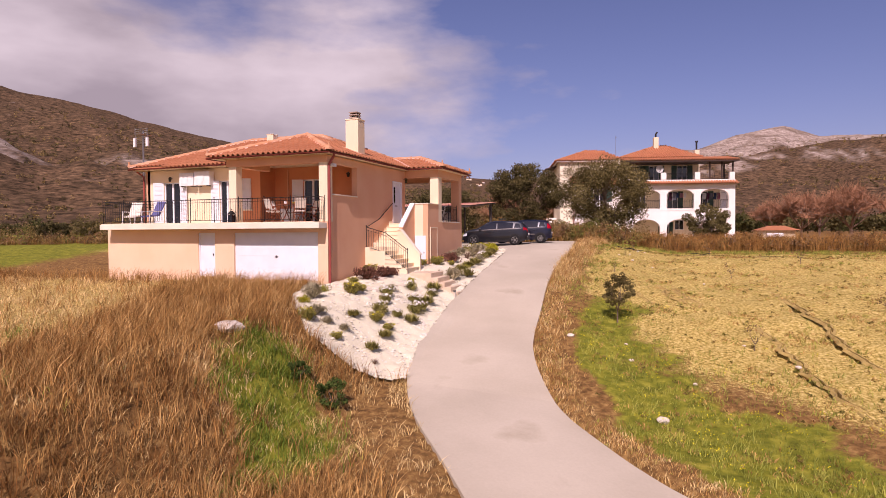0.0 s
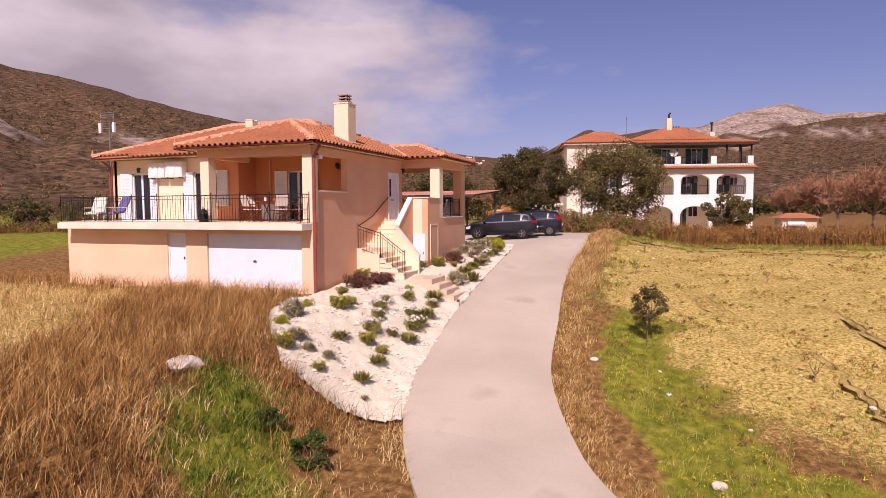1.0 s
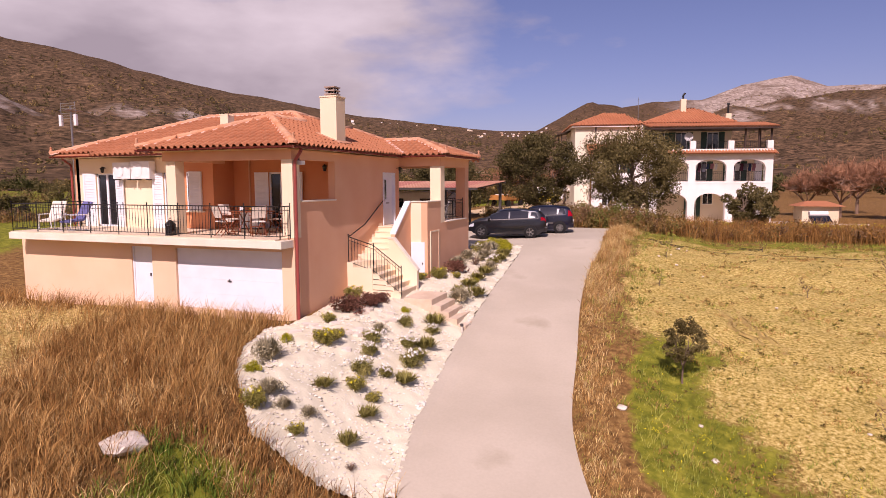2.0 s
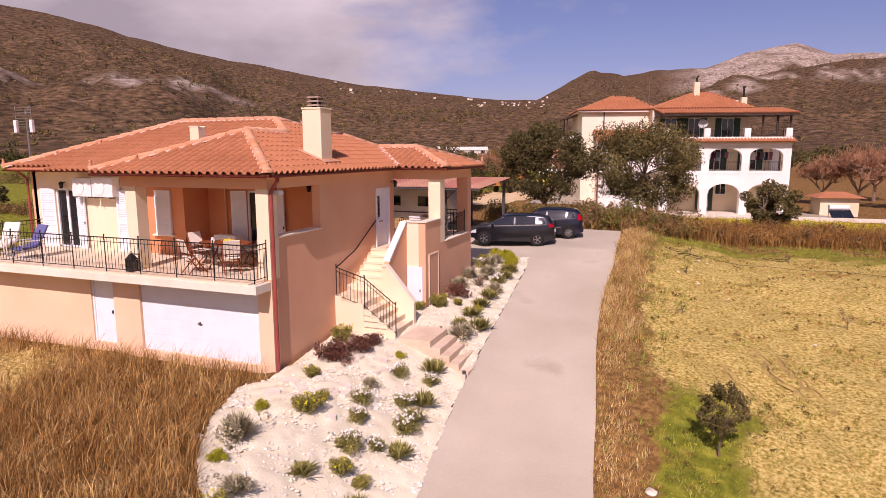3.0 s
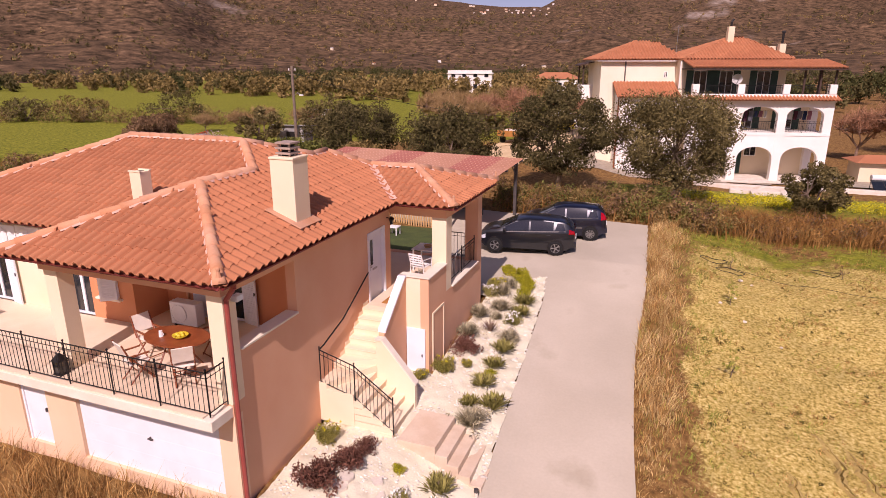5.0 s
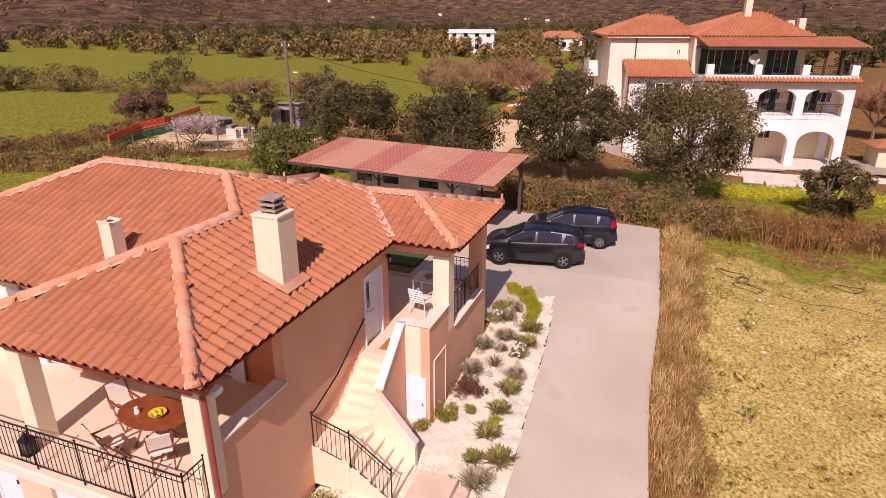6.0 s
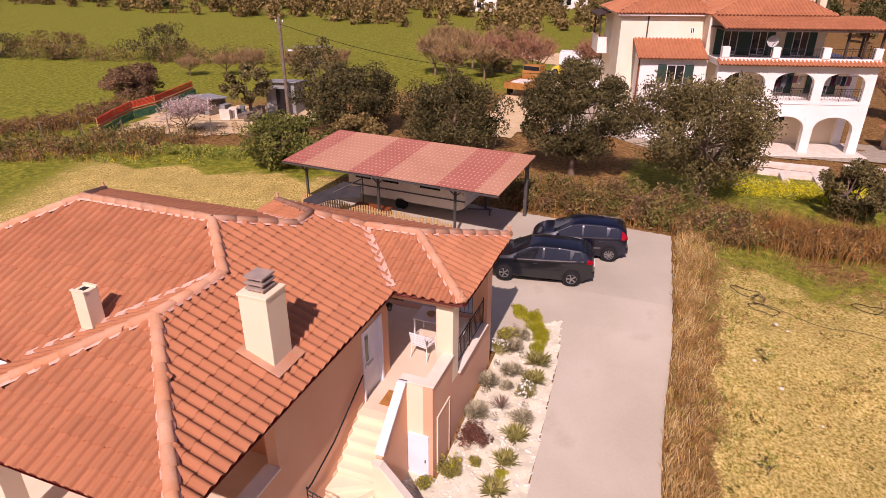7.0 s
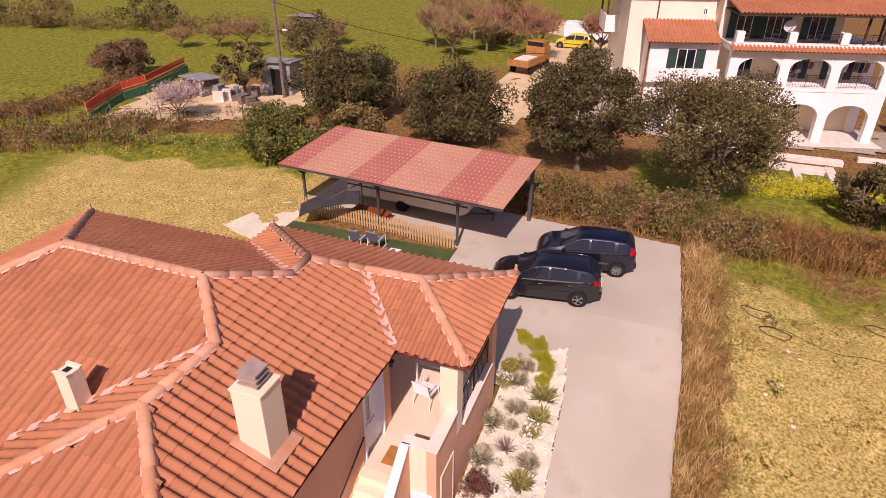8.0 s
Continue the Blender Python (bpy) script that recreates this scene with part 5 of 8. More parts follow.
for x in (-0.85, 0.85):
    for y in (-0.32, 0.36):
        part("leg", boxes((x - 0.035, x + 0.035, y - 0.035, y + 0.035, 0, 0.42)), wood_dark, bench)
sailm = material("dark_awning", "3A3636", "2E2A2C", scale=2, fine=30, rough=0.8, bump=0.05, amount=0.15)
par = tagged(empty("cantilever_parasol", (-8.6, 19.2, 1.09), 14), "dark grey cantilever parasol tilted over the fence", "parasol")
bm = prism(bmesh.new(), [(-1.5, -0.3), (-0.8, -0.1), (0, 0), (0.8, -0.1), (1.5, -0.3), (1.5, -0.27), (0.8, -0.07), (0, 0.03), (-0.8, -0.07), (-1.5, -0.27)], "y", -0.4, 0.4)
k = part("canopy", bm, sailm, par)
k.matrix_basis = pose(-0.2, -0.35, 1.35, 25, -16, 0)
part("pole", rods([((1.3, 0.3, 0), (1.3, 0.3, 2.0)), ((1.3, 0.3, 2.0), (0.0, -0.3, 1.45))], 0.03, 8), steel_grey, par)
part("base_plate", boxes((0.95, 1.65, 0.0, 0.6, 0, 0.05), bevel=0.01), steel_grey, par)


# ---- cars ----
def car(m, paint, label, L=4.2, W=1.76, H=1.5, plastic_hub=False, tall=False):
    """A five-door hatchback lofted along its length: front at +x."""
    c = tagged(empty("car"), label, "car", group="cars parked by the hedge")
    h, l = H / 1.5, L / 4.2
    if tall:
        top = [(-2.10, .50), (-2.09, .72), (-2.06, .98), (-2.0, 1.16), (-1.88, 1.36), (-1.7, 1.46), (-1.0, 1.52), (-.1, 1.52), (.3, 1.46), (.72, 1.22), (1.1, 1.04), (1.5, .98), (1.82, .86), (2.02, .66), (2.1, .46)]
    else:
        top = [(-2.10, .50), (-2.09, .74), (-2.04, .98), (-1.94, 1.13), (-1.74, 1.34), (-1.5, 1.43), (-.8, 1.49), (0, 1.5), (.4, 1.43), (.8, 1.2), (1.15, 1.02), (1.55, .95), (1.85, .82), (2.04, .63), (2.1, .45)]
    tx, tz = np.array([p[0] for p in top]) * l, np.array([p[1] for p in top]) * h

    def shape(x):
        """Height of the top line, height of the belt and half width at a station."""
        zt = float(np.interp(x, tx, tz))
        zb = min(zt, float(np.interp(x / l, [-2.1, -1.6, 0, 1.15, 1.6, 2.1], [1.02, 1.02, .94, .90, .84, .60])) * h)
        return zt, zb, float(np.interp(abs(x / l), [0, 1.2, 1.6, 1.85, 2.0, 2.1], [1, .99, .95, .88, .79, .62])) * W / 2

    def surf(x, f):
        """A point of the skin: f 0 to 1 from sill to belt, 1 to 2 from belt to the roof's edge, 2 to 3 to the middle of the roof."""
        zt, zb, w = shape(x)
        cab = zt - zb
        low = (0.20 if abs(x) < 1.85 * l else 0.30) * h
        wt = w * 0.955 - 0.03 - 0.36 * cab - (0.05 if cab < 0.05 else 0)
        edge = zb + 0.88 * cab if cab > 0.03 else zb
        if f <= 1:
            return w * (0.955 + 0.045 * math.sin(math.pi * min(1, 0.15 + 0.8 * f))), low + (zb - 0.01 - low) * f
        if f <= 2:
            return w * 0.955 + (wt - w * 0.955) * (f - 1) ** 1.1, zb + (edge - zb) * (f - 1)
        g = f - 2
        return wt * (1 - g), edge + (zt + 0.015 - edge) * math.sin(g * math.pi / 2) ** 0.6

    fs = [0, 0.15, 0.35, 0.55, 0.75, 0.9, 1.0, 1.25, 1.5, 1.75, 2.0, 2.12, 2.3, 2.6, 3.0]
    bm = bmesh.new()
    rows = []
    for x in np.concatenate([np.linspace(-2.1, -1.85, 6), np.linspace(-1.75, 1.75, 30), np.linspace(1.85, 2.1, 6)]) * l:
        half = [surf(x, f) for f in fs]
        rows.append([bm.verts.new((x, y, z)) for y, z in half] + [bm.verts.new((x, -y, z)) for y, z in half[-2::-1]])
    k = len(rows[0])
    for r0, r1 in zip(rows[:-1], rows[1:]):
        for q in range(k - 1):
            bm.faces.new((r0[q], r1[q], r1[q + 1], r0[q + 1]))
        bm.faces.new((r0[0], r0[-1], r1[-1], r1[0]))
    bm.faces.new(rows[0])
    bm.faces.new(rows[-1][::-1])
    bmesh.ops.recalc_face_normals(bm, faces=bm.faces[:])
    body = part("body", bm, paint, c, smooth=True)
    mod = body.modifiers.new("edges", "EDGE_SPLIT")
    mod.split_angle = radians(42)

    def patch(name, x0, x1, f0, f1, mat, s=1, lift=0.008, skew=0.0):
        """A piece that lies on the skin between two stations and two heights."""
        bm = bmesh.new()
        g = []
        for a in range(6):
            row = []
            for b in range(5):
                f = f0 + (f1 - f0) * b / 4
                x = (x0 + (x1 - x0) * a / 5) * l + skew * (b / 4) * (1 if a == 0 else 0 if a < 5 else -1)
                y, z = surf(x, f)
                y2, z2 = surf(x, min(3, f + 0.02))
                n = Vector((0, z2 - z, y - y2))
                n = n.normalized() if n.length > 1e-6 else Vector((0, 0.7, 0.7))
                row.append(bm.verts.new((x - (0.006 if x < -1.9 * l else 0), s * (y + lift * abs(n.y)), z + lift * n.z)))
            g.append(row)
        for a in range(5):
            for b in range(4):
                bm.faces.new((g[a][b], g[a + 1][b], g[a + 1][b + 1], g[a][b + 1]))
        return part(name, bm, mat, c, smooth=True)
    for s in (-1, 1):
        patch("side_window", -1.66, -1.22, 1.12, 1.86, glass, s, skew=0.10)
        patch("side_window", -1.16, -0.2, 1.10, 1.92, glass, s)
        patch("side_window", -0.12, 0.88, 1.10, 1.92, glass, s, skew=0.0)
        patch("window_trim", -1.68, 0.95, 1.0, 1.07, steel_grey if not plastic_hub else iron, s, 0.008)
        for x in (-1.2, -0.16, 0.98):
            patch("door_seam", x - 0.006, x + 0.006, 0.08, 0.98, iron, s, 0.003)
        for x in (-0.95, 0.12):
            y, z = surf(x * l, 0.82)
            part("door_handle", boxes((x * l - 0.09, x * l + 0.09, s * (y - 0.01), s * (y + 0.028), z - 0.016, z + 0.016), bevel=0.008), paint, c)
        y, z = surf(0.92 * l, 1.05)
        part("mirror", boxes((0.82 * l, 0.96 * l, s * (y - 0.02), s * (y + 0.17), z, z + 0.13), bevel=0.03), paint, c)
        patch("side_trim", -0.95, 0.98, 0.42, 0.52, steel_grey if plastic_hub else paint, s, 0.014)
        patch("tail_light", -2.06, -1.80, (0.86 if not tall else 0.9), (1.35 if not tall else 1.75), lamp_red, s, 0.012)
        patch("headlight", 1.72, 2.0, 0.66, 0.96, lamp_clear, s, 0.012)
        patch("windscreen", 0.42, 1.08, 2.03, 3.0, glass, s, 0.012)
        patch("rear_window", -1.98, -1.66, 2.05, 3.0, glass, s, 0.012)
        for x in (-1.28, 1.3):
            wh = empty("wheel", (x, s * (W / 2 - 0.055), 0.31))
            wh.parent = c
            bm = bmesh.new()
            prof = [(0.20, -0.1), (0.29, -0.105), (0.315, -0.07), (0.315, 0.07), (0.29, 0.105), (0.20, 0.1)]
            rg = [[bm.verts.new((r * math.cos(a), y, r * math.sin(a))) for a in np.linspace(0, 2 * math.pi, 28, endpoint=False)] for r, y in prof]
            for a, b in zip(rg[:-1], rg[1:]):
                for i in range(28):
                    bm.faces.new((a[i], a[(i + 1) % 28], b[(i + 1) % 28], b[i]))
            part("tyre", bm, rubber, wh, smooth=True)
            bm = bmesh.new()
            yo = s * 0.085
            bmesh.ops.create_cone(bm, cap_ends=True, segments=28, radius1=0.21, radius2=0.21, depth=0.02, matrix=pose(0, s * 0.04, 0, 90))
            part("hub_back", bm, iron, wh)
            bm = bmesh.new()
            nsp = 9 if plastic_hub else 5
            for q in range(nsp):
                a = q * 2 * math.pi / nsp
                for off in (-0.11, 0.11):
                    rod(bm, (0.05 * math.cos(a), yo, 0.05 * math.sin(a)), (0.2 * math.cos(a + off), yo, 0.2 * math.sin(a + off)), 0.017, seg=5)
            bmesh.ops.create_cone(bm, cap_ends=True, segments=12, radius1=0.055, radius2=0.05, depth=0.03, matrix=pose(0, yo, 0, 90))
            for q in range(24):
                a, b = q * math.pi / 12, (q + 1) * math.pi / 12
                rod(bm, (0.2 * math.cos(a), yo, 0.2 * math.sin(a)), (0.2 * math.cos(b), yo, 0.2 * math.sin(b)), 0.016, seg=5)
            part("rim", bm, alloy, wh)
            bm = bmesh.new()
            bmesh.ops.create_cone(bm, cap_ends=True, segments=24, radius1=0.355, radius2=0.355, depth=0.05, matrix=pose(x, s * (W / 2 - 0.017), 0.32, 90))
            part("wheel_arch", bm, iron, c)

    part("rear_bumper", boxes((-2.13 * l, -1.98 * l, -W / 2 + 0.2, W / 2 - 0.2, 0.32, 0.56), bevel=0.05), paint, c)
    part("front_grille", boxes((2.04 * l, 2.11 * l, -0.42, 0.42, 0.30, 0.42), bevel=0.02), iron, c)
    part("number_plate", boxes((-2.112 * l, -2.085 * l, -0.26, 0.26, 0.62, 0.72)), plastic_white, c)
    c.matrix_basis = m
    return c


car(pose(1.88, 16.98, gz(3.27, 16.3) + 0.05, 0, 0, 188), car_black, "black five-door hatchback with alloy wheels parked on concrete", W=1.76)
car(pose(2.97, 19.49, gz(4.29, 18.8) + 0.05, 0, 0, 188), car_navy, "dark blue five-door hatchback with plastic wheel covers", L=4.0, W=1.7, H=1.5, plastic_hub=True, tall=True)


# ---- the white villa beyond the hedge ----
VG = 0.65
villa = tagged(empty("villa", (8.45, 40.5, VG), 15.2), "white three-storey villa with arcades, terrace and tiled roofs", "villa")
villa_wall = material("villa_white", "EEE8E0", "E6DED4", scale=0.5, fine=30, rough=0.9, bump=0.05, amount=0.06)
villa_cream = material("villa_cream", "E4D2B4", "DCC8A6", scale=0.5, fine=30, rough=0.9, bump=0.05, amount=0.06)
villa_tower = material("villa_pale_cream", "EADFC8", "E2D5BA", scale=0.5, fine=30, rough=0.9, bump=0.05, amount=0.06)
dark_timber = material("dark_timber", "3C2C24", "4A382E", scale=4, fine=40, rough=0.7, bump=0.08, amount=0.25)
green_paint = material("dark_green_paint", "243A30", "2C4438", scale=3, fine=40, rough=0.6, bump=0.05, amount=0.15)


def arch_wall(u0, u1, spring, apex, top, v0, v1):
    """The wall over one arched opening, from its springing to the floor above."""
    r = [(u0, top), (u0, spring)]
    c, w = (u0 + u1) / 2, (u1 - u0) / 2
    for a in np.linspace(math.pi, 0, 17)[1:-1]:
        r.append((c + w * math.cos(a), spring + (apex - spring) * math.sin(a) ** 0.8))
    r += [(u1, spring), (u1, top)]
    return prism(bmesh.new(), r, "y", v0, v1)


PU = [0.05, 3.2, 6.3, 9.45]
for base, spring, apex, top in ((0.0, 1.45, 2.42, 3.24), (3.44, 4.55, 5.28, 5.62)):
    for u in PU:
        part("pillar", boxes((u - 0.3, u + 0.3, 0, 0.42, base - (0.3 if base == 0 else 0), top)), villa_wall, villa)
    for a, b in zip(PU[:-1], PU[1:]):
        part("arch", arch_wall(a + 0.3, b - 0.3, spring, apex, top, 0.02, 0.40), villa_wall, villa)
    part("corner_pillar", boxes((9.2, 9.75, 2.25, 2.6, base, top)), villa_wall, villa)
part("floor_band", boxes((-0.25, 9.75, -0.02, 2.6, 3.24, 3.44)), villa_wall, villa)
part("terrace_floor", boxes((-0.3, 9.8, -0.1, 2.6, 5.62, 6.0)), villa_wall, villa)
part("parapet", boxes((-0.25, 9.75, 0.0, 0.2, 6.0, 6.16)), villa_wall, villa)
for u in PU:
    part("pedestal", boxes((u - 0.24, u + 0.24, -0.05, 0.36, 6.16, 6.84), bevel=0.02), villa_wall, villa)
slp = [([(-0.4, -0.45, 5.78), (9.95, -0.45, 5.78), (9.95, 0.0, 5.98), (-0.4, 0.0, 5.98)], 0)]
vroof = empty("roof")
vroof.parent = villa
vroof["label"] = "orange-red clay tile roof"
part("back_wall", boxes((-0.2, 7.2, 2.6, 2.85, -0.2, 8.55), (7.2, 9.2, 2.6, 2.85, -0.2, 5.62), (6.95, 7.2, 2.85, 10.5, -0.2, 8.6), (-0.2, 7.2, 10.3, 10.5, -0.2, 8.6), (8.95, 9.2, 2.85, 8.0, -0.2, 5.62)), villa_cream, villa)
part("rear_terrace", boxes((7.2, 9.2, 2.85, 8.0, 5.62, 5.9)), villa_wall, villa)
part("side_wall", boxes((-6.15, -5.9, 4.0, 11.5, -0.2, 8.6), (-5.9, -0.2, 4.0, 4.25, -0.2, 8.6), (-0.45, -0.2, 2.6, 4.0, -0.2, 8.6), (-6.15, -0.2, 11.3, 11.5, -0.2, 8.6)), villa_tower, villa)
part("bay_wall", boxes((-4.9, -0.45, 1.8, 2.05, -0.2, 5.75), (-4.9, -4.65, 2.05, 4.0, -0.2, 6.0)), villa_wall, villa)
part("bay_balcony", boxes((-4.95, -0.3, 1.35, 1.8, 3.25, 3.4), (-4.95, -0.3, 1.35, 1.43, 3.4, 4.2)), villa_wall, villa)
for z0, z1 in ((2.6, 2.8), (5.3, 6.5)):
    part("side_balcony", boxes((-7.1, -6.15, 8.0, 11.4, z0, z0 + 0.18), (-7.1, -7.0, 8.0, 11.4, z0 + 0.18, z1), (-7.0, -6.15, 8.0, 8.1, z0 + 0.18, z1)), villa_wall, villa)
part("balcony_roof", prism(bmesh.new(), [(-7.4, 8.05), (-6.1, 8.35), (-6.1, 8.45), (-7.4, 8.15)], "y", 7.7, 11.7), dark_timber, villa)
for v in (8.05, 11.2):
    part("balcony_post", boxes((-7.06, -6.94, v, v + 0.12, 6.5, 8.1)), dark_timber, villa)
vs = [([(-6.55, 3.6, 8.55), (0.1, 3.6, 8.55), (-1.3, 6.9, 9.85), (-3.0, 7.4, 9.98)], 0), ([(-6.55, 12.0, 8.55), (-3.0, 7.4, 9.98), (-6.55, 3.6, 8.55)], 2), ([(-6.55, 12.0, 8.55), (0.1, 12.0, 8.55), (-1.3, 6.9, 9.85), (-3.0, 7.4, 9.98)], 3),
      ([(-0.5, 2.4, 8.58), (7.6, 2.4, 8.58), (5.1, 6.4, 10.2), (4.0, 6.4, 10.2)], 0), ([(-0.5, 2.4, 8.58), (4.0, 6.4, 10.2), (-0.5, 11, 8.58)], 2), ([(7.6, 2.4, 8.58), (7.6, 11, 8.58), (5.1, 6.4, 10.2)], 1), ([(-0.5, 11, 8.58), (4.0, 6.4, 10.2), (5.1, 6.4, 10.2), (7.6, 11, 8.58)], 3),
      ([(-0.4, -0.5, 7.98), (9.95, -0.5, 7.98), (9.95, 2.6, 8.5), (-0.4, 2.6, 8.5)], 0), ([(-5.2, 1.35, 5.85), (-0.5, 1.35, 5.85), (-0.5, 3.98, 6.85), (-5.2, 3.98, 6.85)], 0)]
join_tiles([m for _, m in lay_tiles(vs + slp, vroof, tile_clay)], vroof)
part("fascia", boxes((-0.42, 9.97, -0.5, -0.42, 7.82, 7.96), (-0.4, 9.95, -0.42, 2.55, 7.84, 7.90)), dark_timber, villa)
part("cornice", boxes((-6.5, 0.05, 3.62, 3.7, 8.4, 8.53), (-6.48, -6.4, 3.7, 11.9, 8.4, 8.53)), villa_wall, villa)
for u in (7.45, 8.55, 9.55):
    part("pergola_post", boxes((u - 0.06, u + 0.06, 0.05, 0.17, 6.16, 7.84)), dark_timber, villa)
part("pergola_post", boxes((9.5, 9.62, 2.4, 2.52, 6.0, 7.84)), dark_timber, villa)


def villa_window(u0, u1, z0, z1, v, shutters=True, lab="dark green shuttered window"):
    w = part("window", boxes((u0, u1, v - 0.04, v + 0.02, z0, z1)), villa_wall, villa, lab)
    part("pane", boxes((u0 + 0.06, (u0 + u1) / 2 - 0.03, v - 0.055, v - 0.035, z0 + 0.06, z1 - 0.06)), glass, w)
    part("pane", boxes(((u0 + u1) / 2 + 0.03, u1 - 0.06, v - 0.055, v - 0.035, z0 + 0.06, z1 - 0.06)), glass, w)
    if shutters:
        d = (u1 - u0) / 2
        for a, b in ((u0 - d, u0), (u1, u1 + d)):
            part("shutter", boxes((a, b, v - 0.07, v - 0.03, z0, z1)), green_paint, w)


villa_window(-3.1, -1.9, 3.75, 5.4, 1.8)
villa_window(-4.0, -3.0, 1.3, 2.2, 1.8, False, "barred lower window")
villa_window(-2.2, -1.3, 1.3, 2.2, 1.8, False, "barred lower window")
villa_window(-1.35, -1.05, 7.2, 7.65, 4.0, False, "small high window")
for u in (1.0, 2.9, 5.6):
    villa_window(u - 0.5, u + 0.5, 6.02, 7.75, 2.6)
for u in (1.6, 4.7, 7.6):
    villa_window(u - 0.5, u + 0.5, 3.5, 5.2, 2.6, u > 2)
villa_window(4.9, 5.8, 1.4, 2.4, 2.6, False, "barred window under the arcade")
villa_window(3.7, 4.4, 0.05, 2.2, 2.6, True, "dark green door under the arcade")
for a, b in zip(PU[:-1], PU[1:]):
    railing(villa, [(a + 0.31, 0.2, 3.44), (b - 0.31, 0.2, 3.44)], h=0.8, gap=0.16)
    railing(villa, [(a + 0.26, 0.1, 6.16), (b - 0.26, 0.1, 6.16)], h=0.6, gap=0.16)
railing(villa, [(9.65, 0.4, 6.0), (9.65, 2.5, 6.0)], h=0.8, gap=0.16)
part("plinth", boxes((-0.6, 10.1, -0.9, 2.6, -0.9, -0.02)), stone_pale, villa)
for u, v, z0, z1 in ((3.8, 5.6, 9.4, 11.0), (8.2, 6.6, 5.8, 9.75), (8.0, 8.0, 5.8, 9.6)):
    k = part("chimney", boxes((u - 0.24, u + 0.24, v - 0.24, v + 0.24, z0, z1), bevel=0.02), villa_cream, villa)
    if z1 > 9.7:
        part("cowl", rods([((u, v, z1), (u, v, z1 + 0.35)), ((u, v, z1 + 0.35), (u + 0.15, v, z1 + 0.55))] if u < 5 else [((u, v, z1), (u, v, z1 + 0.9)), ((u - 0.12, v, z1 + 0.9), (u + 0.12, v, z1 + 0.9))], 0.09, 8), iron, k)
part("aerial_mast", rods([((-0.45, 4.5, 8.4), (-0.45, 4.5, 11.1)), ((-0.45, 4.2, 10.9), (-0.45, 4.8, 10.9))], 0.02, 6), alloy, villa)
part("drainpipe", rods([((-4.3, 3.94, 8.45), (-4.3, 3.94, 6.9))], 0.05, 8), steel_grey, villa)
part("drainpipe", rods([((-4.97, 1.95, 5.8), (-4.97, 1.95, 0))], 0.05, 8), wood_dark, villa)
part("drainpipe", rods([((-0.5, 2.5, 8.4), (-0.5, 2.5, 6.0))], 0.05, 8), villa_wall, villa)
dish = tagged(empty("satellite_dish", (11.12, 41.54, VG + 6.78), 15.2), "white round satellite dish on the villa terrace", "satellite dish")
bm = bmesh.new()
rg = [[bm.verts.new((r * math.cos(a), -0.12 * (r / 0.36) ** 2 - 0.1, 0.42 + r * math.sin(a))) for a in np.linspace(0, 2 * math.pi, 24, endpoint=False)] for r in (0.03, 0.15, 0.26, 0.36)]
for a, b in zip(rg[:-1], rg[1:]):
    for i in range(24):
        bm.faces.new((a[i], a[(i + 1) % 24], b[(i + 1) % 24], b[i]))
bm.faces.new(rg[0])
bmesh.ops.solidify(bm, geom=bm.faces[:], thickness=0.012)
part("reflector", bm, plastic_white, dish, smooth=True)
part("arm", rods([((0, -0.1, 0.05), (0, -0.55, 0.35)), ((0, -0.02, 0.42), (0, 0.12, -0.2)), ((0, 0.12, -0.2), (0, 0.12, -0.78))], 0.018, 6), steel_grey, dish)

# washing on lines in the villa's upper arcade
cloths = [material("cloth_" + n, c, c, scale=3, fine=30, rough=0.95, bump=0.05, amount=0.15) for n, c in (("white", "D8D4D0"), ("plum", "5A2E3E"), ("grey", "77747C"), ("blue", "3A4664"), ("rose", "A8747C"))]
wash = tagged(empty("washing_line", (8.45, 40.5, VG), 15.2), "washing of mixed colours hung along the arcade", "laundry")
part("line", rods([((3.5, 0.75, 4.95), (5.95, 0.75, 4.95)), ((6.55, 0.9, 4.95), (9.15, 0.9, 4.95))], 0.008, 5), iron, wash)
u = 3.6
i = 0
while u < 8.7:
    w = random.uniform(0.22, 0.42)
    if not 5.85 < u + w < 7.0:
        h0 = random.uniform(0.4, 0.85)
        bm = bmesh.new()
        v0 = 0.75 if u < 6.2 else 0.9
        cols = [[bm.verts.new((u + w * a + 0.02 * math.sin(b * 5), v0 + 0.03 * math.sin(a * 9 + u), 4.95 - h0 * b)) for b in (0, 0.35, 0.7, 1)] for a in (0, 0.33, 0.66, 1)]
        for a, b in zip(cols[:-1], cols[1:]):
            for k in range(3):
                bm.faces.new((a[k], a[k + 1], b[k + 1], b[k]))
        bmesh.ops.solidify(bm, geom=bm.faces[:], thickness=0.008)
        part("garment", bm, cloths[i % 5], wash)
    u += w + random.uniform(0.02, 0.08)
    i += 1
# raised stone borders before the villa
for x0, y0, x1, y1 in ((11.2, 35.4, 14.6, 36.2), (14.2, 33.6, 14.7, 36.2), (12.4, 33.6, 12.8, 35.4), (16.5, 39.0, 24.0, 39.4), (9.0, 37.6, 15.5, 38.2)):
    zg = float(ground((x0 + x1) / 2, (y0 + y1) / 2))
    b = part("stone_border", boxes((x0, x1, y0, y1, zg - 0.2, zg + 0.28), bevel=0.03), stone_pale)
    tagged(b, "pale stone garden border", "garden border", group="stone borders by the villa")


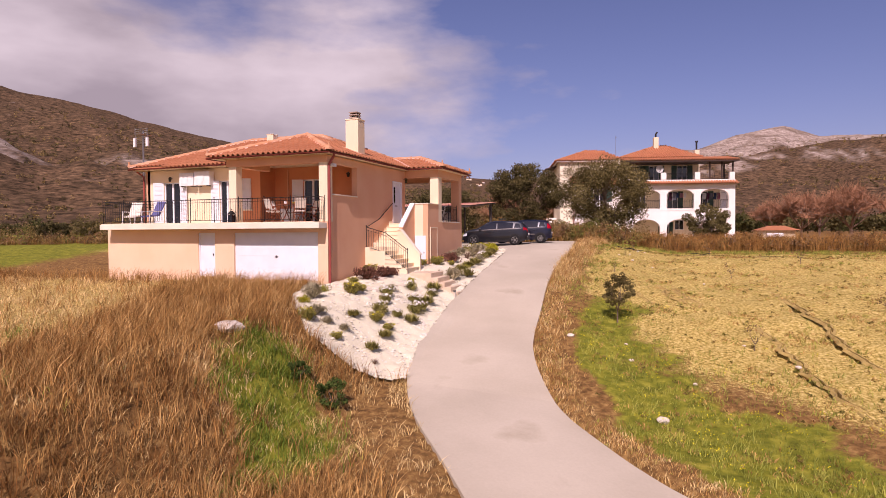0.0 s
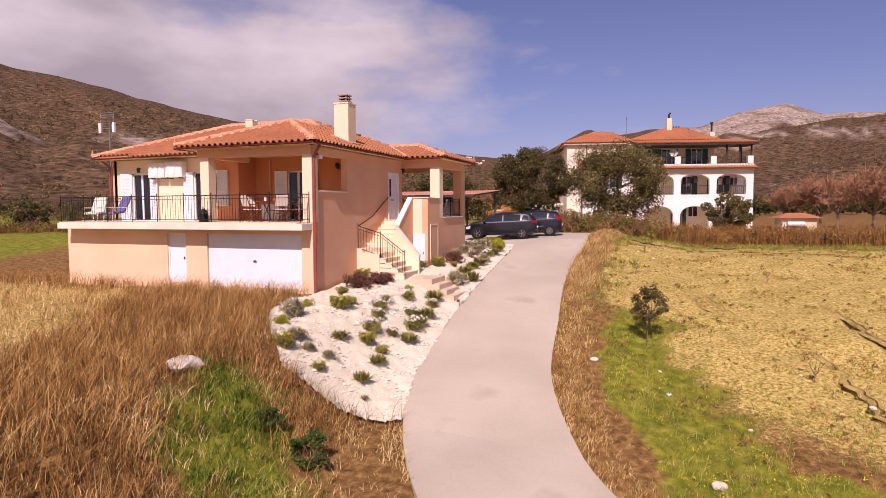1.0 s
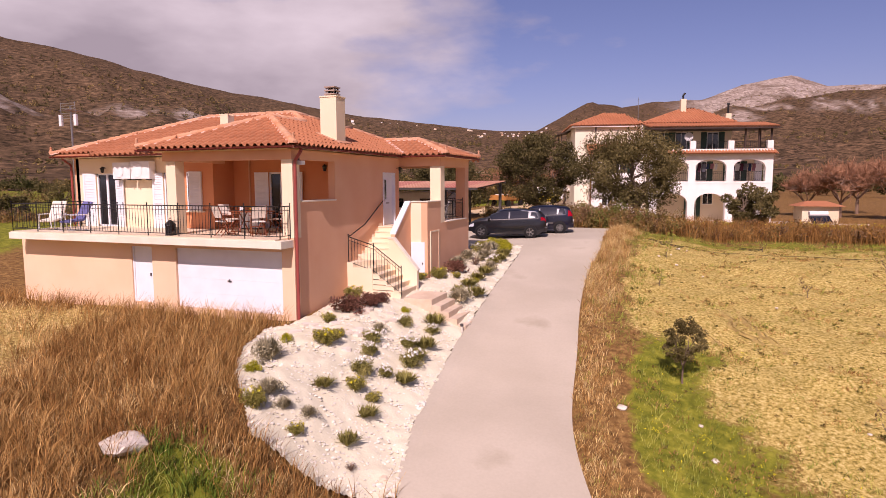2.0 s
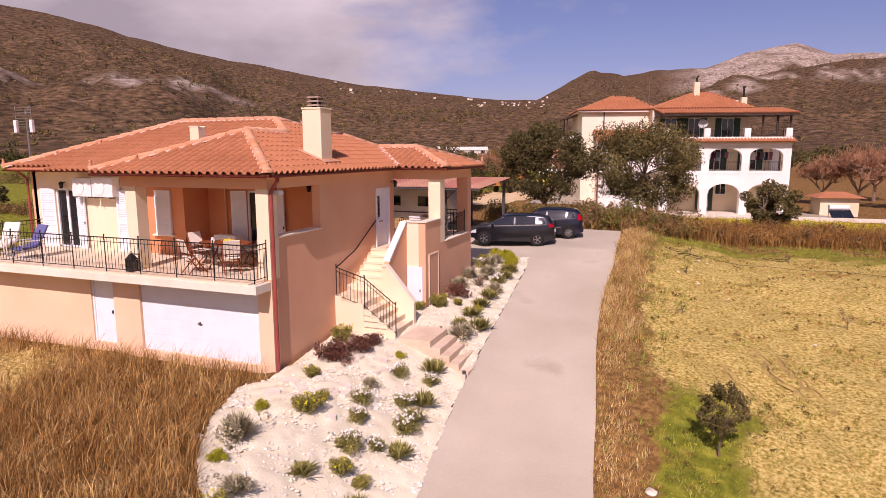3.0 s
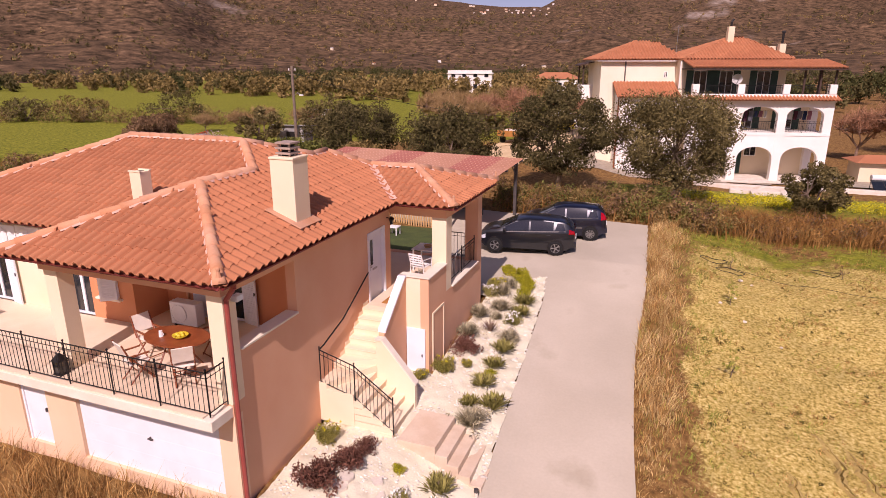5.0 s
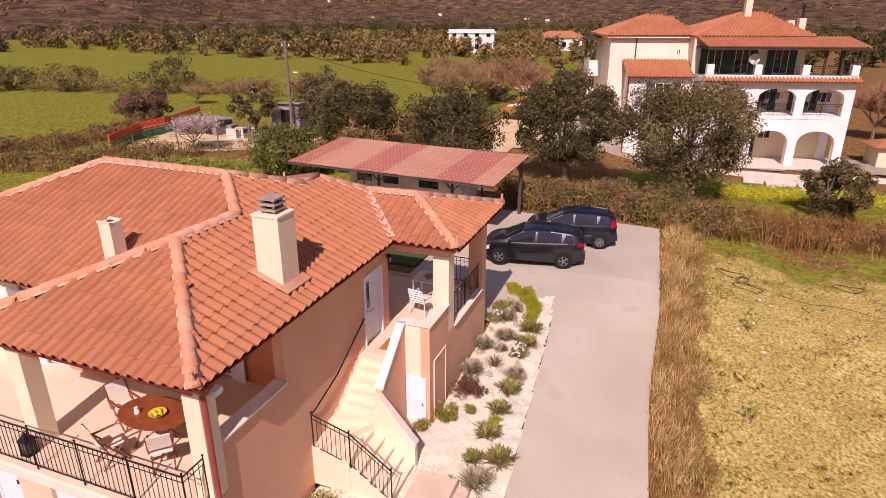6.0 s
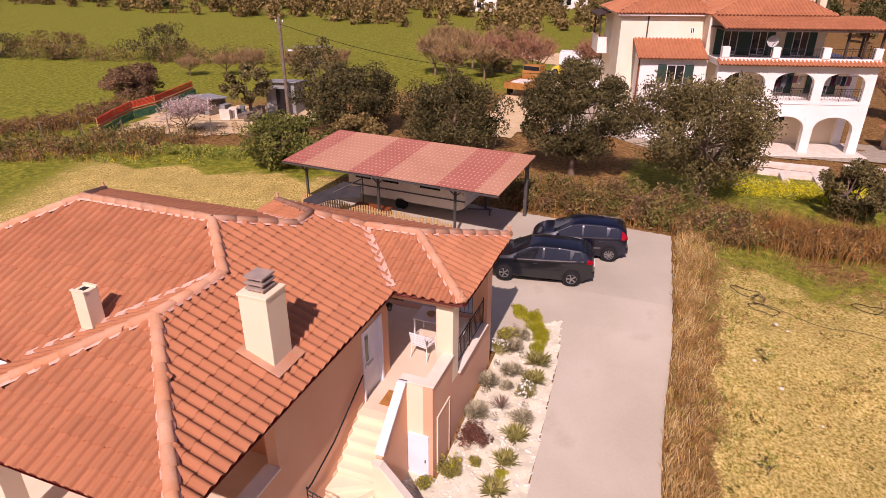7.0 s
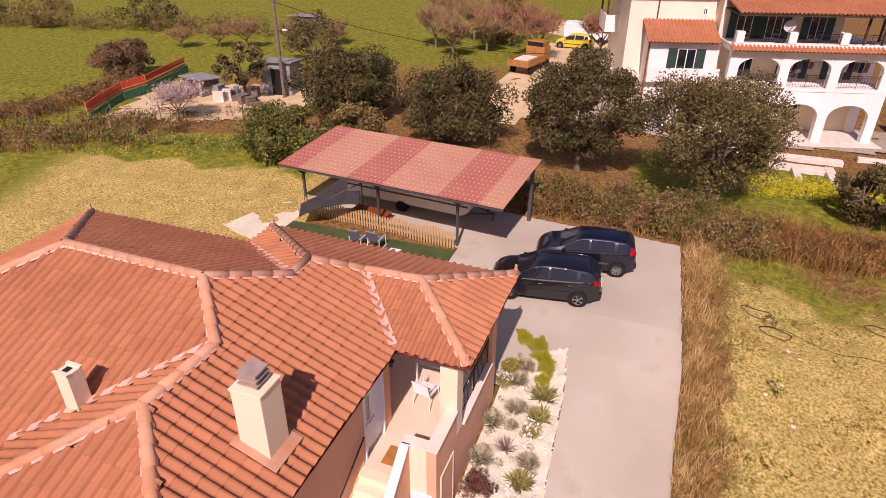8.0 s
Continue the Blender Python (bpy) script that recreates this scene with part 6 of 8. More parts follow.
# ---- growth ----
def blade_mesh(name, xs, ys, h, w, lean, mat, parent=None, z0=None):
    """Grass: each blade a bent strip of two segments, leaning at random and with the breeze."""
    n = len(xs)
    z = ground(xs, ys) - 0.03 if z0 is None else z0
    a = rng.uniform(0, 2 * np.pi, n)
    d = rng.uniform(0, 2 * np.pi, n)
    ln = lean * h * rng.uniform(0.3, 1.3, n)
    dx, dy = np.cos(d) * ln + 0.10 * h, np.sin(d) * ln + 0.05 * h
    ux, uy = np.cos(a) * w / 2, np.sin(a) * w / 2
    V = np.zeros((n, 6, 3), np.float32)
    for k, (t, ww) in enumerate(((0.0, 1.0), (0.55, 0.8), (1.0, 0.12))):
        cx, cy, cz = xs + dx * t * t, ys + dy * t * t, z + h * (t - 0.12 * t * t)
        V[:, 2 * k, 0], V[:, 2 * k, 1], V[:, 2 * k, 2] = cx - ux * ww, cy - uy * ww, cz
        V[:, 2 * k + 1, 0], V[:, 2 * k + 1, 1], V[:, 2 * k + 1, 2] = cx + ux * ww, cy + uy * ww, cz
    b = (np.arange(n) * 6)[:, None]
    F = np.concatenate([b + np.array([0, 1, 3, 2]), b + np.array([2, 3, 5, 4])], 0)
    return mesh_np(name, V.reshape(-1, 3), F, mat, parent)


def spread(n, x0, x1, y0, y1, dens, tuft=0.0):
    """n places in a rectangle kept by a density of 0 to 1, gathered into tufts."""
    x, y = rng.uniform(x0, x1, n), rng.uniform(y0, y1, n)
    keep = rng.uniform(0, 1, n) < dens(x, y)
    x, y = x[keep], y[keep]
    if tuft:
        k = 7
        x, y = np.repeat(x, k), np.repeat(y, k)
        x = x + rng.normal(0, tuft, len(x))
        y = y + rng.normal(0, tuft, len(y))
    out = ~(inside(DRIVE, x, y) | inside(PARKING, x, y) | inside(HOUSE_PLAN, x, y + 0.15) | inside(BED, x, y))
    return x[out], y[out]


dry_a = leaf_material("dry_grass_tan", "A07C46", "C09A60")
dry_b = leaf_material("dry_grass_brown", "80582E", "A07842")
dry_c = leaf_material("dry_grass_straw", "C2A468", "D8BE86")
green_a = leaf_material("grass_green", "66702A", "8E9440")
green_deep = leaf_material("grass_deep", "4E6420", "6E7E2E")
green_b = leaf_material("grass_lime", "84883A", "A6A24C")


def left_of(x, y):
    """Distance west of the driveway's edge."""
    return np.interp(y, LEFT[::-1, 1][np.argsort(LEFT[::-1, 1])], LEFT[::-1, 0][np.argsort(LEFT[::-1, 1])]) - x


def green_lobe(x, y, n):
    """Fresh growth runs in a tongue down from the flat stone towards the driveway."""
    t = np.clip(((x - 2.6) * 2.4 + (y + 7.5) * -2.6) / (2.4 ** 2 + 2.6 ** 2), 0, 1)
    return sstep(1.75, 0.4, np.hypot(x - 2.6 - 2.4 * t, y + 7.5 + 2.6 * t) + 0.6 * n)


def tall_left(x, y):
    n = fnoise(x, y, 2.2, 4) * 1.4
    m = sstep(-0.1, -0.7, y) * sstep(-30, -20, x + 2 * n) * sstep(-24, -14, y + 2 * n)
    m = m * sstep(1.2, 3.0, left_of(x, y) + 0.5 * n + 1.5 * sstep(-7, -4, y))
    short = sstep(-3.6, -5.6, x + 0.6 * n + 0.33 * (y + 4.0)) * sstep(-0.5, -1.1, y)
    thin = sstep(0.3, 1.0, fnoise(x, y, 1.4, 12)) * sstep(-8, -11, y)
    return m * (1 - 0.93 * short) * (1 - 0.8 * thin) * (1 - 0.93 * green_lobe(x, y, 0.5 * n)) * (0.55 + 0.45 * sstep(-0.6, 0.4, fnoise(x, y, 1.0, 8)))


for mat, n, hs, label in ((dry_b, 30000, 0.62, "tall red-brown dry grass"), (dry_a, 17000, 0.7, "tall tan dry grass")):
    x, y = spread(n, -30, 11, -25, -0.2, tall_left, 0.09)
    ob = blade_mesh("dry_grass", x, y, hs * rng.uniform(0.45, 1.15, len(x)), rng.uniform(0.008, 0.02, len(x)), 0.55, mat)
    tagged(ob, label + " on the slope before the house", "grass", kind="stuff")


def left_all(x, y):
    return sstep(-26, -16, y) * sstep(0.0, -0.5, y) * sstep(10.5, 8.5, x + 0.35 * (y + 6)) * sstep(-34, -26, x) * (0.35 + 0.65 * sstep(-0.5, 0.5, fnoise(x, y, 0.8, 2)))


x, y = spread(22000, -34, 14, -26, -0.1, left_all, 0.07)
tagged(blade_mesh("straw_grass", x, y, rng.uniform(0.10, 0.32, len(x)), rng.uniform(0.008, 0.018, len(x)), 0.8, dry_c), "short straw-coloured grass on the slope", "grass", kind="stuff")


def left_green(x, y):
    return 0.85 * green_lobe(x, y, fnoise(x, y, 1.1, 6)) + 0.10 * sstep(0, -2, y) * sstep(5, 2, x) * sstep(0.2, 0.8, fnoise(x, y, 1.4, 12)) * sstep(-8, -11, y) * 4


for mat, n in ((green_deep, 13000), (green_b, 3000)):
    x, y = spread(n, -8, 8, -18, -0.5, left_green, 0.07)
    tagged(blade_mesh("green_grass", x, y, rng.uniform(0.12, 0.38, len(x)), rng.uniform(0.01, 0.022, len(x)), 0.7, mat), "fresh green grass among the dry growth", "grass", kind="stuff")


def right_of(x, y):
    return np.where(y < 14, x - np.interp(y, RIGHT[:, 1], RIGHT[:, 0]), x - 6.95)


def verge(x, y):
    d = right_of(x, y)
    wide = 0.85 + 0.3 * sstep(5, 10, y) + 0.6 * sstep(-3, -9, y)
    return sstep(-0.05, 0.05, d) * sstep(wide + 0.4, wide - 0.3, d + 0.3 * fnoise(x, y, 0.9, 3))


for mat, n, hh in ((dry_a, 12000, 0.46), (dry_b, 3500, 0.5), (dry_c, 10000, 0.40), (green_b, 3500, 0.3)):
    x, y = spread(n, 6.5, 18, -14, 23.2, verge, 0.07)
    hgt = hh * (0.42 + 0.58 * sstep(4, 9, y)) * rng.uniform(0.5, 1.2, len(x))
    tagged(blade_mesh("verge_grass", x, y, hgt, rng.uniform(0.008, 0.018, len(x)), 0.6, mat), "dry grass along the edge of the driveway", "grass", kind="stuff")


def right_green(x, y):
    d = right_of(x, y)
    n2_, n1_ = fnoise(x, y, 1.1, 6), fnoise(x, y, 3.0, 4)
    a = sstep(1.0, 2.0, d + 0.4 * n2_) * sstep(5.4, 2.6, d + 1.0 * n2_ - 0.5 * np.clip(-y - 1, 0, 20)) * sstep(7, 1.5, y + n1_)
    b = 0.45 * sstep(16.5, 21.5, y + 1.4 * n1_ + 0.12 * np.clip(12 - x, -12, 4)) * (0.6 + 0.4 * n2_) * sstep(0.7, 2.0, d)
    c = 0.55 * sstep(0.6, 1.1, d + 0.3 * n2_) * sstep(2.6, 1.2, d + 0.7 * n2_) * sstep(0, 3, y)
    e = 0.30 * sstep(3.0, -5.0, y + n1_) * sstep(2.5, 4.0, d)
    return np.maximum(np.maximum(0.75 * a, b), np.maximum(c, e))


for mat, n in ((green_a, 17000), (green_b, 12000)):
    x, y = spread(n, 8, 30, -16, 24, right_green, 0.06)
    tagged(blade_mesh("green_grass", x, y, rng.uniform(0.06, 0.24, len(x)), rng.uniform(0.008, 0.018, len(x)), 0.7, mat), "fresh green grass on the slope by the driveway", "grass", kind="stuff")


def bare(x, y):
    d = right_of(x, y)
    return sstep(1.0, 2.0, d) * sstep(24, 22, y) * (0.15 + 0.85 * sstep(0.0, 0.6, fnoise(x, y, 0.7, 5)))


for mat, n in ((dry_a, 14000), (green_b, 14000), (dry_b, 6000)):
    x, y = spread(n, 7, 34, -14, 24, bare, 0.06)
    tagged(blade_mesh("stubble", x, y, rng.uniform(0.03, 0.13, len(x)), rng.uniform(0.01, 0.025, len(x)), 1.0, mat), "sparse stubble on the bare yellow slope", "stubble", kind="stuff")


def leaf_cloud(name, centres, radii, per, size, mat, parent=None, flat=1.0, up=0.0):
    """Small leaf quads gathered round clump centres."""
    c = np.repeat(np.asarray(centres, float), per, 0)
    r = np.repeat(np.asarray(radii, float), per)
    n = len(c)
    g = rng.normal(0, 1, (n, 3))
    g /= np.linalg.norm(g, axis=1)[:, None]
    p = c + g * (r * rng.uniform(0.35, 1.0, n) ** 0.6)[:, None] * np.array([1, 1, flat])
    a = rng.normal(0, 1, (n, 3))
    a[:, 2] += up
    a /= np.linalg.norm(a, axis=1)[:, None]
    b = np.cross(a, rng.normal(0, 1, (n, 3)))
    b /= np.linalg.norm(b, axis=1)[:, None]
    s = size * rng.uniform(0.6, 1.3, n)[:, None]
    V = np.stack([p - a * s, p + b * s * 0.42, p + a * s, p - b * s * 0.42], 1)
    F = np.arange(n * 4).reshape(n, 4)
    return mesh_np(name, V.reshape(-1, 3), F, mat, parent)


x, y = spread(5200, 7, 32, -10, 24, lambda x, y: bare(x, y) * (0.35 + 0.65 * sstep(-0.2, 0.7, fnoise(x, y, 0.35, 9))), 0.0)
for k_, (base_, second_, nm_) in enumerate((("5A5228", "7A6E38", "olive"), ("6E5A30", "8A7240", "brown"))):
    sel = np.arange(len(x)) % 2 == k_
    c_ = np.stack([x[sel], y[sel], ground(x[sel], y[sel]) + 0.03], -1)
    tagged(leaf_cloud("low_weeds", c_, rng.uniform(0.05, 0.13, len(c_)), 16, 0.035, leaf_material("weed_" + nm_, base_, second_), None, 0.5), "low dark weeds dotted over the bare slope", "weeds", kind="stuff")


def branch(bm, p, q, r0, r1, bend=0.15, seg=6):
    p, q = Vector(p), Vector(q)
    L = (q - p).length
    side = Vector((random.uniform(-1, 1), random.uniform(-1, 1), random.uniform(-0.3, 0.3))) * L * bend
    prev = None
    rr = None
    for i in range(4):
        t = i / 3
        c = p.lerp(q, t) + side * (4 * t * (1 - t)) * 0.5
        r = r0 + (r1 - r0) * t
        d = (q - p).normalized()
        s1 = d.orthogonal().normalized()
        s2 = d.cross(s1)
        ring = [bm.verts.new(c + (s1 * math.cos(a) + s2 * math.sin(a)) * r) for a in np.linspace(0, 2 * math.pi, seg, endpoint=False)]
        if rr:
            for k in range(seg):
                bm.faces.new((rr[k], rr[(k + 1) % seg], ring[(k + 1) % seg], ring[k]))
        rr = ring
    return q


def tree(name, at, height, width, trunk_h, leaf, leaf_size, clumps, per, label, category="tree", seed=1, lean=(0, 0), stem=0.16, group="", base_low=0.15, gaps=0.25):
    """Tapered trunk, limbs that fork to the clumps, and a crown of many leaves with an uneven outline."""
    random.seed(seed)
    t = empty(name, at)
    tagged(t, label, category, group=group)
    cz0 = trunk_h
    crown_h = height - trunk_h
    cents, rad = [], []
    tries = 0
    while len(cents) < clumps and tries < 4000:
        tries += 1
        v = Vector((random.gauss(0, 1), random.gauss(0, 1), random.gauss(0, 1))).normalized()
        rr = random.uniform(0.45, 1.0) ** 0.5
        wob = 1 + 0.22 * math.sin(3 * math.atan2(v.y, v.x) + seed) + 0.16 * math.sin(5 * v.z + seed * 2 + 2 * v.x)
        p = Vector((v.x * width / 2 * rr * wob, v.y * width / 2 * rr * wob, cz0 + crown_h * (0.5 + 0.5 * v.z * rr * (0.9 + 0.1 * wob))))
        if p.z < base_low * height or random.random() < gaps * 0.4:
            continue
        cents.append(p)
        rad.append(random.uniform(0.09, 0.15) * width)
    bm = bmesh.new()
    fork = Vector((lean[0], lean[1], trunk_h * 0.75))
    branch(bm, (0, 0, -0.15), fork, stem, stem * 0.75, 0.12, 8)
    limbs = []
    for k in range(5):
        a = k * 2 * math.pi / 5 + random.uniform(-0.3, 0.3)
        q = Vector((math.cos(a) * width * 0.24, math.sin(a) * width * 0.24, trunk_h + crown_h * random.uniform(0.3, 0.5)))
        branch(bm, fork, q, stem * 0.6, stem * 0.3, 0.2)
        limbs.append(q)
    for p in cents[::2]:
        q = min(limbs, key=lambda l: (l - p).length)
        branch(bm, q, p, stem * 0.22, stem * 0.05, 0.2, 5)
    part("trunk", bm, bark, t, smooth=True)
    leaf_cloud("crown", [tuple(c) for c in cents], rad, per, leaf_size, leaf, t, 0.85)
    return t


olive_leaf = leaf_material("olive_leaf", "544A2A", "786C44")
dark_leaf = leaf_material("dark_leaf", "454024", "645A38")
grove_leaf = leaf_material("grove_leaf", "383A1E", "54522E")
brown_leaf = leaf_material("brown_scrub_leaf", "6C5A32", "8E784A")
rust_leaf = leaf_material("rust_leaf", "66503A", "86694A")
scrub_green = leaf_material("scrub_green", "56582A", "747438")
blossom = leaf_material("blossom", "A89086", "C4AEA4")
purple_leaf = leaf_material("purple_leaf", "603E32", "825A48")
lav_leaf = leaf_material("lavender_leaf", "9A9070", "BCB294")
yellow_flower = leaf_material("yellow_flower", "B8B020", "D6C828")
white_flower = leaf_material("white_flower", "E8E4DA", "F2F0E8")
spike_leaf = leaf_material("spike_leaf", "76703A", "A09656")
bed_leaf = leaf_material("bed_leaf", "7A7438", "A0944C")
lime_leaf = leaf_material("lime_leaf", "8C8A1E", "B0A82C")


tree("olive_tree", (0.9, 29.8, gz(0.9, 29.8)), 6.5, 5.4, 1.2, dark_leaf, 0.085, 105, 300, "large dark green evergreen tree beside the hedge", seed=3, stem=0.22)
tree("olive_tree", (7.5, 28.6, gz(7.5, 28.6)), 6.2, 7.0, 1.2, olive_leaf, 0.08, 130, 300, "broad grey-green olive tree before the villa", seed=5, stem=0.26, lean=(0.4, -0.2))
tree("evergreen_tree", (-7.5, 32.0, gz(-7.5, 32)), 4.6, 6.2, 0.5, dark_leaf, 0.105, 100, 220, "rounded dark evergreen tree behind the carport", seed=8, base_low=0.05)
tree("evergreen_tree", (-15.0, 32.7, gz(-15, 32.7)), 4.6, 6.2, 0.5, dark_leaf, 0.105, 100, 220, "rounded dark evergreen tree near the utility pole", seed=11, base_low=0.05)
tree("shrub", (-15.6, 25.8, gz(-15.6, 25.8)), 3.0, 5.2, 0.2, scrub_green, 0.10, 80, 200, "dense olive-brown shrub beside the carport", "shrub", seed=13, base_low=0.02)
tree("shrub", (-12.4, 28.0, gz(-12.4, 28.0)), 2.6, 3.8, 0.2, brown_leaf, 0.11, 34, 120, "brownish green shrub behind the carport", "shrub", seed=14, base_low=0.02)
tree("round_shrub", (14.9, 28.6, gz(14.9, 28.6)), 2.9, 2.9, 0.3, olive_leaf, 0.085, 60, 170, "rounded dark green shrub in the villa garden", "shrub", seed=17, base_low=0.03)
tree("olive_sapling", (10.65, 1.75, gz(10.65, 1.75)), 1.75, 0.95, 0.62, olive_leaf, 0.032, 70, 80, "young olive tree on the grassy slope", "sapling", seed=19, stem=0.03)
for i, (x, y, h) in enumerate(((4.45, -7.5, 0.75), (3.45, -7.4, 0.5))):
    tree("weed_bush", (x, y, gz(x, y)), h, h * 1.1, 0.1, leaf_material("bush_green_" + "ab"[i], "3A4A20", "54642E"), 0.04, 26, 60, "dark green leafy bush in the fresh grass", "bush", seed=90 + i, stem=0.02, base_low=0.02)
for i, (x, y, h) in enumerate(((10.0, 14.2, 0.9), (9.85, 9.7, 0.75), (10.2, 18.0, 0.8), (14.9, 0.3, 0.9), (15.0, 10.5, 0.8), (19.5, 4.5, 0.9), (18.5, 14.5, 0.8), (14.5, 19.2, 0.7), (21.5, 9.5, 1.0))):
    tree("sapling", (x, y, gz(x, y)), h, 0.5 if i < 3 else 0.65, 0.25, green_b if i < 3 else rust_leaf, 0.035, 9, 22 if i < 3 else 9, "thin young fruit tree on the bare slope" if i < 3 else "leafless brown sapling on the bare slope", "sapling", seed=30 + i, stem=0.014, group="saplings on the slope", gaps=0.5)


def bare_tree(at, height, width, mat, label, seed, twigs=380, extra=None, group=""):
    random.seed(seed)
    t = empty("bare_tree", at)
    tagged(t, label, "tree", group=group)
    bm = bmesh.new()
    fork = Vector((0, 0, height * 0.22))
    branch(bm, (0, 0, -0.1), fork, 0.026 * height, 0.02 * height, 0.1, 7)
    tips = []
    for k in range(7):
        a = k * 0.9 + random.uniform(-0.2, 0.2)
        q = Vector((math.cos(a) * width * 0.2, math.sin(a) * width * 0.2, height * random.uniform(0.4, 0.6)))
        branch(bm, fork, q, 0.012 * height, 0.007 * height, 0.2, 5)
        for _ in range(9):
            v = Vector((random.gauss(0, 1), random.gauss(0, 1), random.gauss(0.35, 0.8))).normalized() * random.uniform(0.5, 1.0)
            p = Vector((v.x * width * 0.45, v.y * width * 0.45, height * (0.58 + 0.36 * v.z)))
            p = p.lerp(q, 0.25)
            branch(bm, q, p, 0.005 * height, 0.002 * height, 0.25, 4)
            tips.append((q, p))
    part("trunk", bm, twig, t)
    pts = []
    for _ in range(twigs):
        a, b = random.choice(tips)
        q = a.lerp(b, random.uniform(0.35, 1.0))
        d = Vector((random.gauss(0, 0.8), random.gauss(0, 0.8), random.gauss(0.8, 0.7))).normalized()
        pts.append((q, q + d * random.uniform(0.05, 0.15) * width))
    A = np.array([[*p] for p, _ in pts])
    B = np.array([[*q] for _, q in pts])
    w = 0.012 + 0.002 * height
    side = np.cross(B - A, rng.normal(0, 1, A.shape))
    side = side / np.linalg.norm(side, axis=1)[:, None] * w
    V = np.stack([A - side, A + side, B + side * 0.3, B - side * 0.3], 1)
    mesh_np("twig_mass", V.reshape(-1, 3), np.arange(len(V) * 4).reshape(-1, 4), mat, t)["kind"] = "stuff"
    if extra:
        cents = [tuple(p.lerp(q, 0.7)) for p, q in pts[::3]]
        leaf_cloud("blossoms", cents, [0.05 * width] * len(cents), 16, 0.05 + 0.008 * height, extra, t)
    return t


bare_tree((-26.2, 28.9, gz(-26.2, 28.9)), 3.0, 5.6, blossom, "almond tree in pale pink blossom", 41, 700, blossom)
for i, (x, y, h, w) in enumerate(((-15.2, 53.5, 4.6, 6.0), (-12.9, 57.0, 4.4, 5.5), (-18.5, 57.5, 5.0, 7.0), (-16.0, 62.5, 5.2, 7.0), (-20.5, 66.0, 5.0, 7.5), (-14.5, 69.0, 5.0, 6.5))):
    bare_tree((x, y, gz(x, y)), h, w, twig_brown, "leafless brown thicket tree beside the gravel lane", 150 + i, 2600, None, "bare thicket beside the lane")
for i, (x, y, h, w) in enumerate(((-42.5, 48.0, 2.4, 4.5), (-39.0, 49.5, 2.8, 5.0), (-36.0, 50.0, 3.4, 5.0), (-32.0, 52.0, 3.2, 5.0), (-28.5, 55.0, 3.0, 5.0))):
    bare_tree((x, y, gz(x, y)), h, w, twig_brown, "leafless brown bush between the fields", 170 + i, 1500, None, "bare bushes between the fields")
for i, (x, y, h, w) in enumerate(((-7.5, 55, 6.0, 8.0), (-2.0, 58, 5.5, 7.0), (-13, 60, 5.0, 7.0), (1.5, 50, 5.0, 5.0))):
    bare_tree((x, y, gz(x, y)), h, w, twig_red, "leafless reddish brown tree beyond the lane", 50 + i, 2200, None, "bare trees beyond the lane")
for i, (x, y, h, w) in enumerate(((22.5, 55, 5.5, 7), (25, 53, 6.5, 8), (29, 51, 7, 9), (33, 48, 6, 8), (37, 45, 5, 7), (28, 60, 7, 9), (40, 52, 6.5, 9), (36, 37, 3.0, 4), (46, 46, 6, 9))):
    bare_tree((x, y, gz(x, y)), h, w, twig_red, "leafless russet tree east of the villa", 60 + i, 2400, None, "bare trees east of the villa")


# scrub belts: many clumps of small leaves, with dry stalks through them
def belt(name, centre, half, n, size, hmin, hmax, mats, label, per=70, leaf=0.09, stalks=0, stalk_h=1.0):
    line = spline(centre, 12)
    s = rng.uniform(0, len(line) - 1.001, n)
    i = s.astype(int)
    p = line[i] + (line[i + 1] - line[i]) * (s - i)[:, None]
    off = rng.uniform(-1, 1, (n, 2)) * half
    p = p + off
    ok = ~(inside(DRIVE, p[:, 0], p[:, 1]) | inside(PARKING, p[:, 0], p[:, 1] - 0.5))
    p = p[ok]
    hh = rng.uniform(hmin, hmax, len(p)) * (0.75 + 0.25 * fnoise(p[:, 0], p[:, 1], 2.0, 5))
    g0 = ground(p[:, 0], p[:, 1])
    k = len(mats)
    for j, m in enumerate(mats):
        sel = np.arange(len(p)) % k == j
        c = np.stack([p[sel, 0], p[sel, 1], g0[sel] + hh[sel] * rng.uniform(0.3, 0.85, sel.sum())], -1)
        ob = leaf_cloud(name, c, size * rng.uniform(0.6, 1.2, len(c)), per, leaf, m)
        tagged(ob, label, "scrub", kind="stuff")
    if stalks:
        q = p[rng.integers(0, len(p), stalks)] + rng.normal(0, size, (stalks, 2))
        q = q[~inside(PARKING, q[:, 0], q[:, 1])]
        ob = blade_mesh("dry_stalks", q[:, 0], q[:, 1], stalk_h * rng.uniform(0.6, 1.2, len(q)), rng.uniform(0.012, 0.025, len(q)), 0.4, dry_b)
        tagged(ob, "dry brown stalks standing in the scrub", "dry stalks", kind="stuff")


